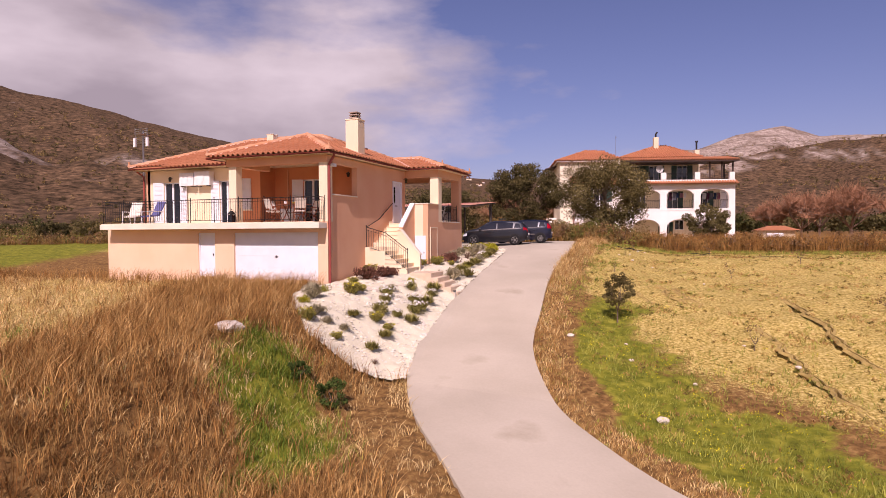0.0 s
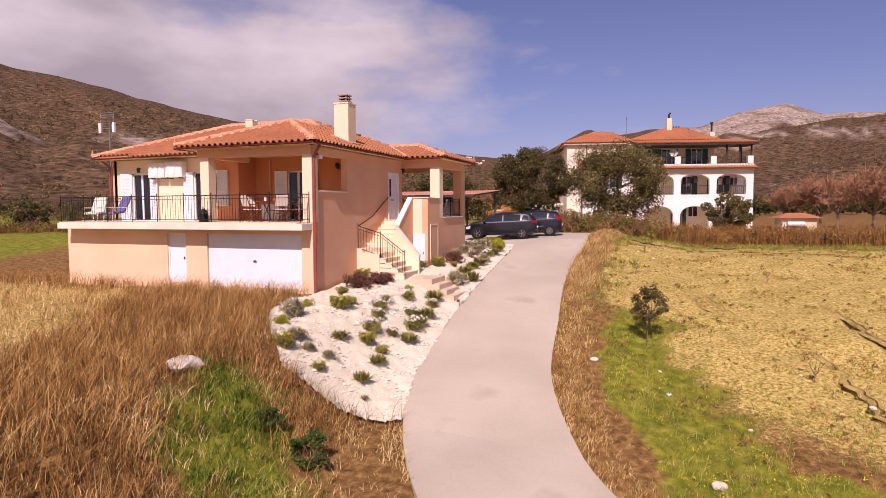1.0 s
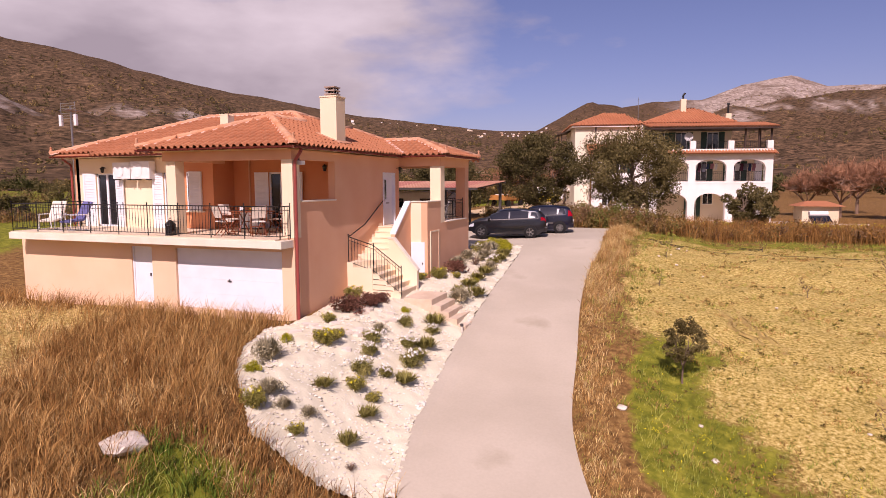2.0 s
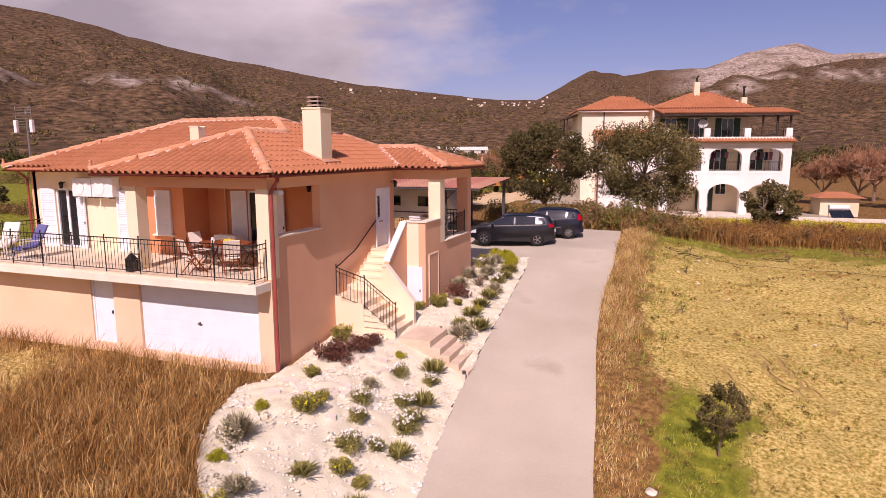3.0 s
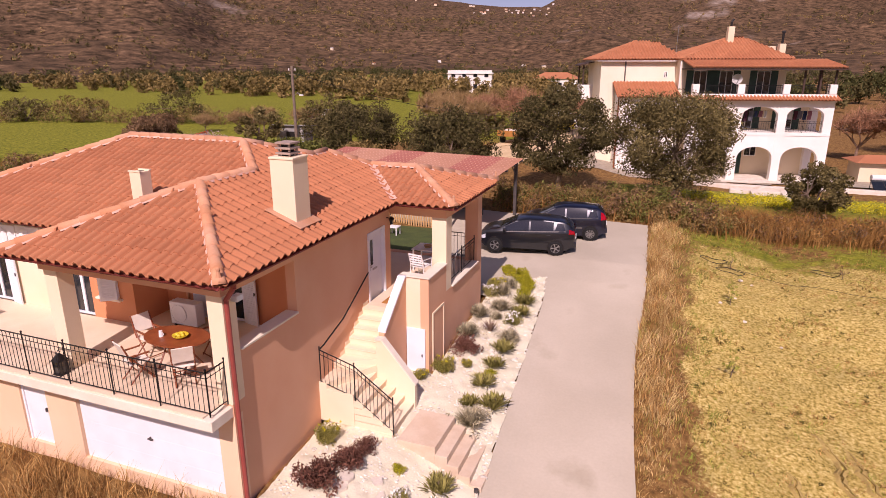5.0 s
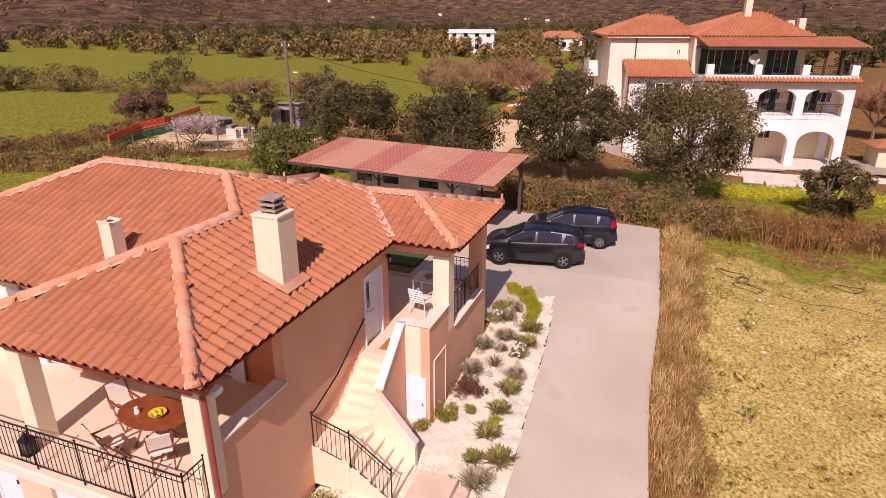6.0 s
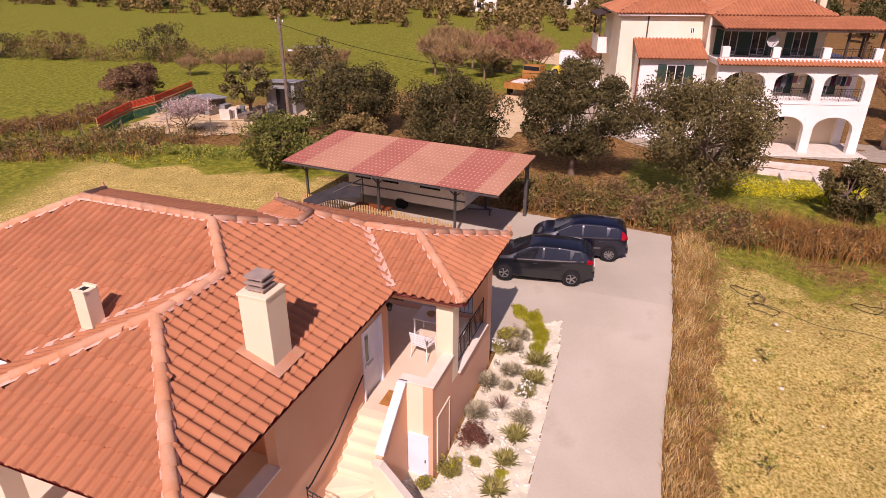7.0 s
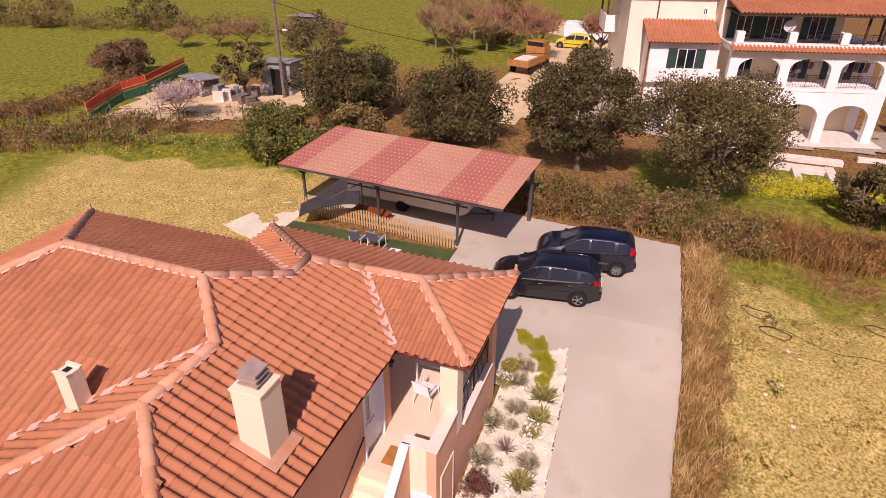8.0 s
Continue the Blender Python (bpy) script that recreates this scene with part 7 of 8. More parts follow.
belt("scrub_hedge", [(-1.0, 25.1), (2.5, 24.7), (6.5, 24.1), (9.5, 24.2)], 1.5, 560, 0.45, 0.6, 2.0, (brown_leaf, scrub_green, rust_leaf, brown_leaf), "brown-green bramble hedge behind the parking area", 85, 0.075, 2600, 1.3)
belt("scrub_hedge", [(9.5, 24.9), (15, 25.2), (22, 25.6), (30, 26.0), (44, 27.5)], 1.2, 480, 0.42, 0.5, 1.35, (rust_leaf, brown_leaf, rust_leaf, dry_b), "rust-brown dry scrub along the field edge", 60, 0.08, 15000, 1.2)
belt("scrub_bank", [(-46, 16), (-38, 20), (-31, 23.5), (-26, 26.5)], 2.4, 300, 0.5, 0.4, 1.3, (rust_leaf, brown_leaf, scrub_green), "brown scrub on the bank beyond the yard", 60, 0.09, 3500, 0.9)
belt("scrub_bank", [(-40, 24.0), (-36.5, 27.5), (-36.2, 32.0), (-38.0, 37.0)], 1.3, 170, 0.5, 0.5, 1.7, (rust_leaf, brown_leaf, rust_leaf), "dark brown scrub behind the net fence", 70, 0.09, 2500, 1.1)
belt("yard_weeds", [(-31.0, 28.2), (-27.0, 29.0), (-23.0, 31.0), (-21.0, 34.0)], 1.8, 90, 0.28, 0.05, 0.4, (brown_leaf, rust_leaf, scrub_green), "low brown weeds over the trodden yard", 45, 0.06, 500, 0.5)
belt("green_weeds", [(-30, 24), (-22, 25.5), (-17, 27.2)], 1.0, 200, 0.32, 0.2, 0.6, (green_a, green_b), "bright green weeds along the yard fence", 60, 0.06)
belt("hedgerow", [(-110, 42), (-85, 47), (-62, 53), (-46, 57), (-30, 58)], 2.2, 220, 1.1, 0.6, 2.6, (rust_leaf, brown_leaf, scrub_green, brown_leaf), "brown hedgerow between the green fields", 110, 0.12)
belt("yellow_flowers", [(9.5, 31.5), (14, 32.5), (19, 32.5), (26, 33)], 1.6, 620, 0.32, 0.1, 0.3, (yellow_flower, yellow_flower, green_b), "yellow flowering weeds before the villa", 50, 0.05)
belt("yellow_flowers", [(-34, 21.0), (-26, 22.6), (-21, 24.0)], 0.6, 60, 0.25, 0.1, 0.4, (scrub_green, green_b, green_a, green_b, yellow_flower), "green weeds with yellow flowers at the field edge", 40, 0.05)
for i, (x, y, h, w) in enumerate(((-38.6, 36.6, 3.0, 4.4), (-74, 50, 3, 5), (-66, 52, 3.2, 6), (-54, 56, 4, 7), (-25.2, 35.0, 3.9, 3.6), (-26.5, 47.5, 4.5, 5.5), (-12.5, 62, 4.5, 5), (-43, 21, 1.8, 3.2))):
    tree("shrub", (x, y, gz(x, y)), h, w, 0.2 if i != 4 else 1.2, rust_leaf if i == 0 else olive_leaf if i == 4 else (rust_leaf, olive_leaf, brown_leaf, dark_leaf)[i % 4], 0.14 if i else 0.1, 34 if i else 90, 90 if i else 160, "wild dark shrub at the field edge" if i != 4 else "leaning olive tree beside the shed", "shrub" if i != 4 else "tree", seed=80 + i, base_low=0.03)

# far olive groves: clumps on stems, row after row, thinning towards the hills
far_c, far_r = [], []
for _ in range(900):
    a = radians(random.uniform(-40, 75))
    d = random.uniform(165, 420) if random.random() < 0.8 else random.uniform(120, 200)
    x, y = 10 - d * math.sin(a), -10 + d * math.cos(a)
    if -60 < x < -12 and 70 < y < 150 or -150 < x < -60 and 30 < y < 120:
        continue
    s = random.uniform(1.5, 3.2)
    zb = 1.6
    for k in range(4):
        far_c.append((x + random.gauss(0, s * 0.45), y + random.gauss(0, s * 0.45), zb + s * random.uniform(0.5, 1.25)))
        far_r.append(s * random.uniform(0.45, 0.75))
half = len(far_c) // 2
belt_c, belt_r = [], []
for _ in range(620):
    a = radians(random.uniform(-5, 70))
    d = random.uniform(115, 240)
    x, y = 10 - d * math.sin(a), -10 + d * math.cos(a)
    if y < 95 + 0.15 * abs(x):
        continue
    for k in range(3):
        belt_c.append((x + random.gauss(0, 0.6), y + random.gauss(0, 0.6), 1.2 + 0.3 + 1.3 * k + random.uniform(0, 0.8)))
        belt_r.append(random.uniform(0.9, 1.5))
tagged(leaf_cloud("tree_belt", belt_c, belt_r, 70, 0.42, brown_leaf), "grey-brown belt of trees below the hills", "tree belt", kind="stuff")
for c, r, m in ((far_c[:half], far_r[:half], grove_leaf), (far_c[half:], far_r[half:], dark_leaf)):
    tagged(leaf_cloud("olive_grove", c, r, 80, 0.4, m), "distant olive groves below the hills", "olive grove", kind="stuff")


# scrub and small trees scattered over the hillsides
hx, hy, hz = MX.ravel(), MY.ravel(), MZ.ravel()
near = np.flatnonzero(np.hypot(hx - 10, hy + 12) < 1100)
for mat_h, n_h, lab in ((dark_leaf, 2600, "dark scrub and small trees dotted over the hillside"), (brown_leaf, 2200, "brown scrub dotted over the hillside")):
    pick = rng.choice(near, n_h)
    jx, jy = rng.normal(0, 6, n_h), rng.normal(0, 6, n_h)
    cs = np.stack([hx[pick] + jx, hy[pick] + jy, hz[pick] + 0.6], -1)
    tagged(leaf_cloud("hill_scrub", cs, rng.uniform(1.0, 3.0, n_h), 22, 0.8, mat_h), lab, "scrub", kind="stuff")


far = np.flatnonzero((np.hypot(hx - 10, hy + 12) >= 900) & (F2.ravel() < 0.88))
for mat_h, n_h, lab in ((dark_leaf, 5200, "dark scrub on the upper hillside"), (brown_leaf, 4200, "brown scrub on the upper hillside")):
    pick = rng.choice(far, n_h)
    cs = np.stack([hx[pick] + rng.normal(0, 14, n_h), hy[pick] + rng.normal(0, 14, n_h), hz[pick] + 1.0], -1)
    tagged(leaf_cloud("hill_scrub", cs, rng.uniform(2.0, 5.0, n_h), 16, 1.4, mat_h), lab, "scrub", kind="stuff")


# plants in the white bed
def blades(name, n, reach, rise, width, mat, parent, base=0.0, droop=0.25):
    """Narrow leaves or stems that spring from one foot and arch outwards."""
    a, f = rng.uniform(0, 2 * np.pi, n), rng.uniform(0.15, 1.0, n) ** 0.7
    out, up = reach * f * rng.uniform(0.8, 1.15, n), rise * np.sqrt(1.05 - f * f * 0.8) * rng.uniform(0.75, 1.1, n)
    ca, sa = np.cos(a), np.sin(a)
    V = np.zeros((n, 6, 3), np.float32)
    for k, (t, w) in enumerate(((0.12, 0.6), (0.6, 1.0), (1.0, 0.15))):
        r, z = out * t, base + up * t * (1 - droop * f * t * t)
        for j, sgn in ((0, -1), (1, 1)):
            V[:, 2 * k + j, 0], V[:, 2 * k + j, 1], V[:, 2 * k + j, 2] = r * ca - sgn * sa * width * w, r * sa + sgn * ca * width * w, z
    b = (np.arange(n) * 6)[:, None]
    ob = mesh_np(name, V.reshape(-1, 3), np.concatenate([b + np.array([0, 1, 3, 2]), b + np.array([2, 3, 5, 4])], 0), mat, parent)
    ob["kind"] = "stuff"
    return ob


def dome(kind, size):
    t = empty({"purple": "purple_shrub", "lavender": "lavender_bush", "olive": "small_shrub", "yellow": "yellow_shrub", "spiky": "spiky_plant", "flower": "flowering_plant", "dry": "dry_shrub"}[kind])
    r = 0.36 * size
    mat_ = {"purple": purple_leaf, "olive": bed_leaf, "yellow": lime_leaf, "flower": spike_leaf, "lavender": lav_leaf, "spiky": spike_leaf, "dry": twig}[kind]
    if kind == "spiky":
        for i in range(5):
            c = empty("rosette", (0.14 * math.cos(i * 1.35) * (i > 0), 0.14 * math.sin(i * 1.35) * (i > 0), 0))
            c.parent = t
            blades("leaf_rosette", 46, 0.30, 0.30, 0.016, mat_, c, 0.02)
    elif kind in ("lavender", "dry"):
        blades("stem_mass", 420 if kind == "lavender" else 90, r, r * 1.15, 0.011 if kind == "lavender" else 0.008, mat_, t, 0.0, 0.1)
        if kind == "lavender":
            cents = [(random.gauss(0, r * 0.34), random.gauss(0, r * 0.34), random.uniform(0.25, 0.75) * r) for _ in range(20)]
            leaf_cloud("leaves", cents, [r * 0.3] * 20, 34, 0.03, mat_, t)["kind"] = "stuff"
    else:
        cents = [(random.gauss(0, r * 0.38), random.gauss(0, r * 0.38), random.uniform(0.2, 0.85) * r) for _ in range(26)]
        leaf_cloud("leaves", cents, [r * 0.36] * 26, 75, 0.03, mat_, t)["kind"] = "stuff"
        if kind != "yellow":
            blades("shoot_mass", 70, r * 1.05, r * 1.2, 0.014, mat_, t)
    if kind in ("olive", "flower"):
        tops = [(random.gauss(0, r * 0.5), random.gauss(0, r * 0.5), random.uniform(0.85, 1.2) * r) for _ in range(30 if kind == "flower" else 8)]
        leaf_cloud("blossom_tuft", tops, [r * 0.10] * len(tops), 9, 0.03, yellow_flower if kind == "olive" else white_flower, t)["kind"] = "stuff"
    part("stem", rods([((0, 0, -0.08), (0.02, 0.01, r * 0.6))], 0.02, 5), bark, t)
    return t


LABEL = {"purple": "dark purple-red leaved shrub in the white gravel", "lavender": "grey-green lavender bush in the white gravel", "olive": "small olive-green shrub in the white gravel", "yellow": "bright yellow-green cushion shrub in the white gravel", "spiky": "spiky olive-green plant with arching leaves in white gravel", "dry": "leafless twiggy shrub in the white gravel", "flower": "green plant with white flowers in the white gravel"}
random.seed(5)
PLANTS = {
    "purple": [(2.13, 7.59, 1.2), (1.02, 1.03, 1.35), (1.39, 1.9, 1.05), (1.43, 2.43, 0.7)],
    "lavender": [(2.47, 10.58, 1.1), (1.96, 9.8, 1.1), (2.53, 9.96, 0.6), (2.3, 12.4, 0.9), (2.27, 11.66, 1), (2, 8.48, 1.15), (3.26, 8.92, 1), (3.36, 4.72, 1.2), (2.39, 0.44, 0.65), (1.2, -3.19, 1.2), (2.07, -4.38, 0.9), (2.89, -4.13, 0.6), (2.5, -4.45, 0.6)],
    "olive": [(1.9, 12.12, 1), (2, 6.37, 0.95), (2.47, 6.9, 0.5), (1.53, 5.64, 0.6), (0.48, 2.42, 0.9), (0.92, 0.04, 0.65), (1.75, -1.54, 1), (1.82, -0.89, 0.55), (2.13, -4.97, 0.8), (3.11, -2.39, 0.7), (3.56, -2.29, 0.6), (2.99, -4.71, 0.5)],
    "yellow": [(1.93, 13.71, 0.9), (2.53, 13.58, 0.9), (2.73, 13.07, 0.9), (2.92, 12.59, 0.85), (3.01, 12.01, 0.7), (1.72, 14.13, 0.5), (3.17, 6.89, 0.5), (2.38, 2.26, 0.42), (0.84, -1.88, 0.5), (1.3, -3.93, 0.5)],
    "spiky": [(3.15, 11.46, 1.3), (3.17, 10.62, 1.2), (3.21, 8.27, 1.1), (3.68, 5.71, 1.2), (3.07, 5.4, 0.9), (3.14, 6.41, 1.15), (3.2, 7.35, 1.05), (3.59, 1.02, 1.15), (3.61, 0.29, 1.05), (3.33, 2.4, 1.15), (2.64, -3.04, 0.9), (3.67, -2.84, 0.9), (3.78, -0.94, 1.05), (3.77, -3.93, 0.9)],
    "flower": [(1.84, 11.52, 0.9), (3.1, 9.96, 0.85), (2.48, -0.21, 0.8), (2.69, -0.8, 0.65), (2.72, 1.51, 0.7), (3.22, 0.61, 0.75), (3.44, 1.92, 0.65), (2.93, -1.72, 0.9), (3.35, -1.16, 0.6), (3.61, -0.13, 0.9)],
    "dry": [(2.57, 9.1, 1.1), (4.13, -4.47, 0.5)],
}
for kind, places in PLANTS.items():
    first = dome(kind, 1.0)
    tagged(first, LABEL[kind], "shrub" if kind != "flower" else "flowering plant", group=kind + " plants of the bed")
    for i, (x, y, s) in enumerate(places):
        m = Matrix.Translation((x, y, gz(x, y) + 0.04))
        ob = first if i == 0 else copy_thing(first, m)
        ob.matrix_basis = m @ Matrix.Rotation(i * 1.9, 4, "Z") @ Matrix.Diagonal((1.08 * s, 1.08 * s * (0.9 + 0.05 * (i % 4)), 1.15 * s * (0.85 + 0.06 * (i % 5)), 1))


# stones
def stone(x, y, s, label, mat=None, flat=0.6, seed=1, name="stone"):
    random.seed(seed)
    bm = bmesh.new()
    bmesh.ops.create_icosphere(bm, subdivisions=2, radius=s)
    for v in bm.verts:
        v.co *= random.uniform(0.78, 1.15)
        v.co.z *= flat
    ob = part(name, bm, mat or stone_pale)
    ob.matrix_basis = pose(x, y, gz(x, y) + s * flat * 0.35, 0, 0, seed * 37)
    return tagged(ob, label, "stone", group="loose stones")


stone(1.35, -7.6, 0.42, "flat pale stone lying in the dry grass", stone_pale, flat=0.4, seed=2)
stone(9.25, 0.1, 0.13, "pale stone in the grass by the driveway", seed=3)
stone(12.3, -5.0, 0.15, "pale stone in the green grass", seed=4)
stone(4.75, -4.2, 0.12, "brown stone at the corner of the gravel bed", step_stone, seed=5)
for i in range(26):
    random.seed(200 + i)
    x, y = random.choice([(random.uniform(11, 18), random.uniform(-4, 9)), (random.uniform(0.2, 1.2), random.uniform(-4.3, -0.6)), (random.uniform(9, 12), random.uniform(10, 20))])
    stone(x, y, random.uniform(0.04, 0.10), "small pale stone on the slope", seed=300 + i)
# flat stones let into the bed before the house corner
random.seed(9)
flags = tagged(empty("stepping_stones"), "irregular pale flagstones set in the white gravel", "flagstones")
for i in range(26):
    x, y = random.uniform(0.3, 2.3), random.uniform(-1.3, 1.9)
    if math.hypot(x - 1.13, y - 0.84) < 0.35:
        continue
    k = random.randint(5, 7)
    r = random.uniform(0.14, 0.24)
    pts = [(x + r * random.uniform(0.75, 1.1) * math.cos(a), y + r * random.uniform(0.75, 1.1) * math.sin(a)) for a in np.linspace(0, 2 * math.pi, k, endpoint=False)]
    z = gz(x, y) + 0.075
    part("flagstone", prism(bmesh.new(), pts, "z", z - 0.08, z + random.uniform(0.0, 0.03)), stone_pale, flags)


# broken limestone over the bed, too small to pick apart
ico = bmesh.new()
bmesh.ops.create_icosphere(ico, subdivisions=1, radius=1.0)
IV = np.array([tuple(v.co) for v in ico.verts])
IF = np.array([[v.index for v in f.verts] for f in ico.faces])
ico.free()
xs_, ys_ = rng.uniform(-0.6, 5.4, 9000), rng.uniform(-5.7, 14.0, 9000)
ok_ = inside(BED, xs_, ys_)
xs_, ys_ = xs_[ok_], ys_[ok_]
big_ = sstep(0.1, 0.8, fnoise(xs_, ys_, 1.2, 3))
sz_ = rng.uniform(0.018, 0.045, len(xs_)) * (1 + 1.2 * big_ * rng.uniform(0, 1, len(xs_)) ** 3)
P_ = np.stack([xs_, ys_, ground(xs_, ys_) + 0.05], -1)
V_ = IV[None] * rng.uniform(0.65, 1.2, (len(xs_), len(IV), 1)) * sz_[:, None, None] * np.array([1.2, 1.0, 0.7]) + P_[:, None]
rub = mesh_np("limestone_rubble", V_.reshape(-1, 3), (IF[None] + (np.arange(len(xs_)) * len(IV))[:, None, None]).reshape(-1, 3), material("limestone", "CFC7B6", "DCD5C6", scale=3, fine=25, rough=0.95, bump=0.3, amount=0.2, vary=0.14))
tagged(rub, "broken white limestone scattered over the bed", "gravel", kind="stuff")


# yellow flecks of flowers in the green of the slope
x, y = spread(900, 9, 22, -14, 4, lambda x, y: 0.6 * right_green(x, y), 0.12)
flecks = leaf_cloud("flower_flecks", np.stack([x, y, ground(x, y) + 0.14], -1), np.full(len(x), 0.05), 2, 0.022, yellow_flower)
tagged(flecks, "small yellow wild flowers in the grass", "wild flowers", kind="stuff")


# ---- yard, lane and far things ----
old_wood = material("weathered_wood", "6A5C50", "80705F", scale=4, fine=40, rough=0.95, bump=0.3, amount=0.4)
tin = material("dull_tin", "8C8C8A", "A09E9A", scale=2, fine=30, rough=0.6, metal=0.3, bump=0.1, amount=0.25)
pole = tagged(empty("utility_pole", (-22.5, 36.1, gz(-22.5, 36.1))), "brown wooden utility pole with crossarm and lamp", "utility pole")
part("mast", rod(bmesh.new(), (0, 0, -0.2), (0, 0, 7.4), 0.14, 0.11, 10), old_wood, pole)
part("crossarm", rods([((-0.35, 0, 7.0), (0.35, 0, 7.0)), ((-0.3, 0, 6.7), (0.3, 0, 6.7))], 0.04, 6), old_wood, pole)
for x in (-0.3, 0.0, 0.3):
    part("insulator", rods([((x, 0, 7.04), (x, 0, 7.2))], 0.04, 8), white_paint, pole)
part("lamp_arm", rods([((0, 0, 5.0), (0.5, -0.2, 5.3)), ((0.5, -0.2, 5.3), (0.9, -0.35, 5.15))], 0.03, 6), alloy, pole)
part("lamp_head", boxes((0.8, 1.15, -0.45, -0.28, 5.05, 5.16), bevel=0.03), plastic_white, pole)
cable_pts = [Vector((-22.5, 36.1, gz(-22.5, 36.1) + 6.9)).lerp(Vector((-4, 44, 4.5)), t / 12) - Vector((0, 0, 3.2 * (t / 12) * (1 - t / 12))) for t in range(13)]
part("cable", rods(list(zip(cable_pts[:-1], cable_pts[1:])), 0.02, 5), iron, None)
tagged(bpy.data.objects["cable"], "black overhead cable hanging from the pole", "cable")


def shed(at, turn, w, d, h, roof_mat, wall_mat, label):
    s = tagged(empty("shed", at, turn), label, "shed")
    part("wall", boxes((-w / 2, w / 2, -d / 2, -d / 2 + 0.06, -0.2, h), (-w / 2, w / 2, d / 2 - 0.06, d / 2, -0.2, h * 0.9), (-w / 2, -w / 2 + 0.06, -d / 2 + 0.06, d / 2 - 0.06, -0.2, h * 0.95), (w / 2 - 0.06, w / 2, -d / 2 + 0.06, d / 2 - 0.06, -0.2, h * 0.95)), wall_mat, s)
    part("roof", prism(bmesh.new(), [(-d / 2 - 0.25, h + 0.02), (d / 2 + 0.25, h * 0.9), (d / 2 + 0.25, h * 0.9 + 0.07), (-d / 2 - 0.25, h + 0.1)], "x", -w / 2 - 0.25, w / 2 + 0.25), roof_mat, s)
    part("door", boxes((-0.35, 0.45, -d / 2 - 0.03, -d / 2, -0.1, h * 0.8)), iron, s)
    for i in range(7):
        part("slat", boxes((0.5, w / 2 - 0.02, -d / 2 - 0.03, -d / 2 - 0.002, 0.1 + i * h * 0.12, 0.1 + i * h * 0.12 + h * 0.09)), roof_mat, s)
    return s


shed((-23.6, 37.6, gz(-23.6, 37.6)), 12, 2.4, 2.2, 2.5, tin, tin, "grey tin shed with louvred front")
shed((-29.2, 35.0, gz(-29, 35)), -15, 2.2, 1.6, 1.3, tin, old_wood, "low grey timber hen house")
shed((-35.3, 60.5, gz(-35, 60)), 5, 3.0, 2.4, 1.8, tin, old_wood, "small weathered hut in the field")
random.seed(21)
for i in range(16):
    x, y = -28.0 + random.uniform(-1.0, 6.0), 34.6 + random.uniform(-1.6, 1.4)
    w, d, h = random.uniform(0.3, 0.9), random.uniform(0.3, 0.6), random.uniform(0.25, 0.8)
    b = part("crate", boxes((-w / 2, w / 2, -d / 2, d / 2, -0.05, h), (-w / 2 - 0.03, w / 2 + 0.03, -d / 2 - 0.03, d / 2 + 0.03, h, h + 0.04)), random.choice((old_wood, stone_pale, tin)))
    b.matrix_basis = pose(x, y, gz(x, y), 0, 0, random.uniform(0, 90))
    tagged(b, "old crate among the clutter of the yard", "crate", group="clutter in the yard")
orange_net = material("orange_net", "F26A40", "E25832", scale=5, fine=60, rough=0.8, bump=0.1, amount=0.3)
green_net = material("green_net", "3E6A48", "4A7650", scale=5, fine=60, rough=0.9, bump=0.2, amount=0.3)
nf = tagged(empty("net_fence"), "orange plastic mesh fence with green netting below", "fence")
line = [(-32.1, 26.8), (-33.2, 29.4), (-34.0, 31.6), (-33.9, 34.1), (-35.5, 40.4)]
for (ax, ay), (bx, by) in zip(line[:-1], line[1:]):
    za, zb = gz(ax, ay), gz(bx, by)
    part("post", rods([((ax, ay, za - 0.2), (ax, ay, za + 1.25))], 0.04, 6), wood_pale, nf)
    A_, B_ = Vector((ax, ay, za)), Vector((bx, by, zb))
    d_ = (B_ - A_)
    bm = bmesh.new()
    for k in range(9):
        h0 = 0.55 + 0.075 * k
        rod(bm, A_ + Vector((0, 0, h0)), B_ + Vector((0, 0, h0 + 0.04 * math.sin(k))), 0.03, seg=4)
    for k in range(int(d_.length / 0.12)):
        p = A_ + d_ * (k * 0.12 / d_.length)
        rod(bm, p + Vector((0, 0, 0.55)), p + Vector((0, 0, 1.15)), 0.02, seg=4)
    part("mesh_panel", bm, orange_net, nf)
    for h0 in (0.5, 0.68):
        part("rail", rods([(A_ + Vector((0.08, -0.04, h0)), B_ + Vector((0.08, -0.04, h0)))], 0.045, 6), wood_pale, nf)
    bm = bmesh.new()
    q = [[bm.verts.new(A_.lerp(B_, t) + Vector((0.25 + 0.35 * (1 - s) + 0.06 * math.sin(9 * t + 4 * s), -0.25 * (1 - s), 0.55 * s - 0.05))) for s in (0, 0.33, 0.66, 1)] for t in np.linspace(0, 1, 9)]
    for a, b in zip(q[:-1], q[1:]):
        for k in range(3):
            bm.faces.new((a[k], a[k + 1], b[k + 1], b[k]))
    bmesh.ops.solidify(bm, geom=bm.faces[:], thickness=0.02)
    part("netting", bm, green_net, nf)
wf = tagged(empty("wire_fence"), "thin wooden posts with wire round the yard", "fence")
pp = None
for x, y in ((-33.5, 23.6), (-31.0, 24.6), (-28.5, 25.8), (-26.0, 27.2), (-23.6, 28.3), (-21.2, 29.2), (-19.0, 30.2)):
    z = gz(x, y)
    part("post", rods([((x, y, z - 0.2), (x + random.uniform(-0.25, 0.25), y, z + 1.6))], 0.04, 6), old_wood, wf)
    if pp:
        part("wire", rods([((pp[0], pp[1], pp[2] + h), (x, y, z + h)) for h in (0.5, 1.0, 1.4)], 0.008, 4), iron, wf)
    pp = (x, y, z)

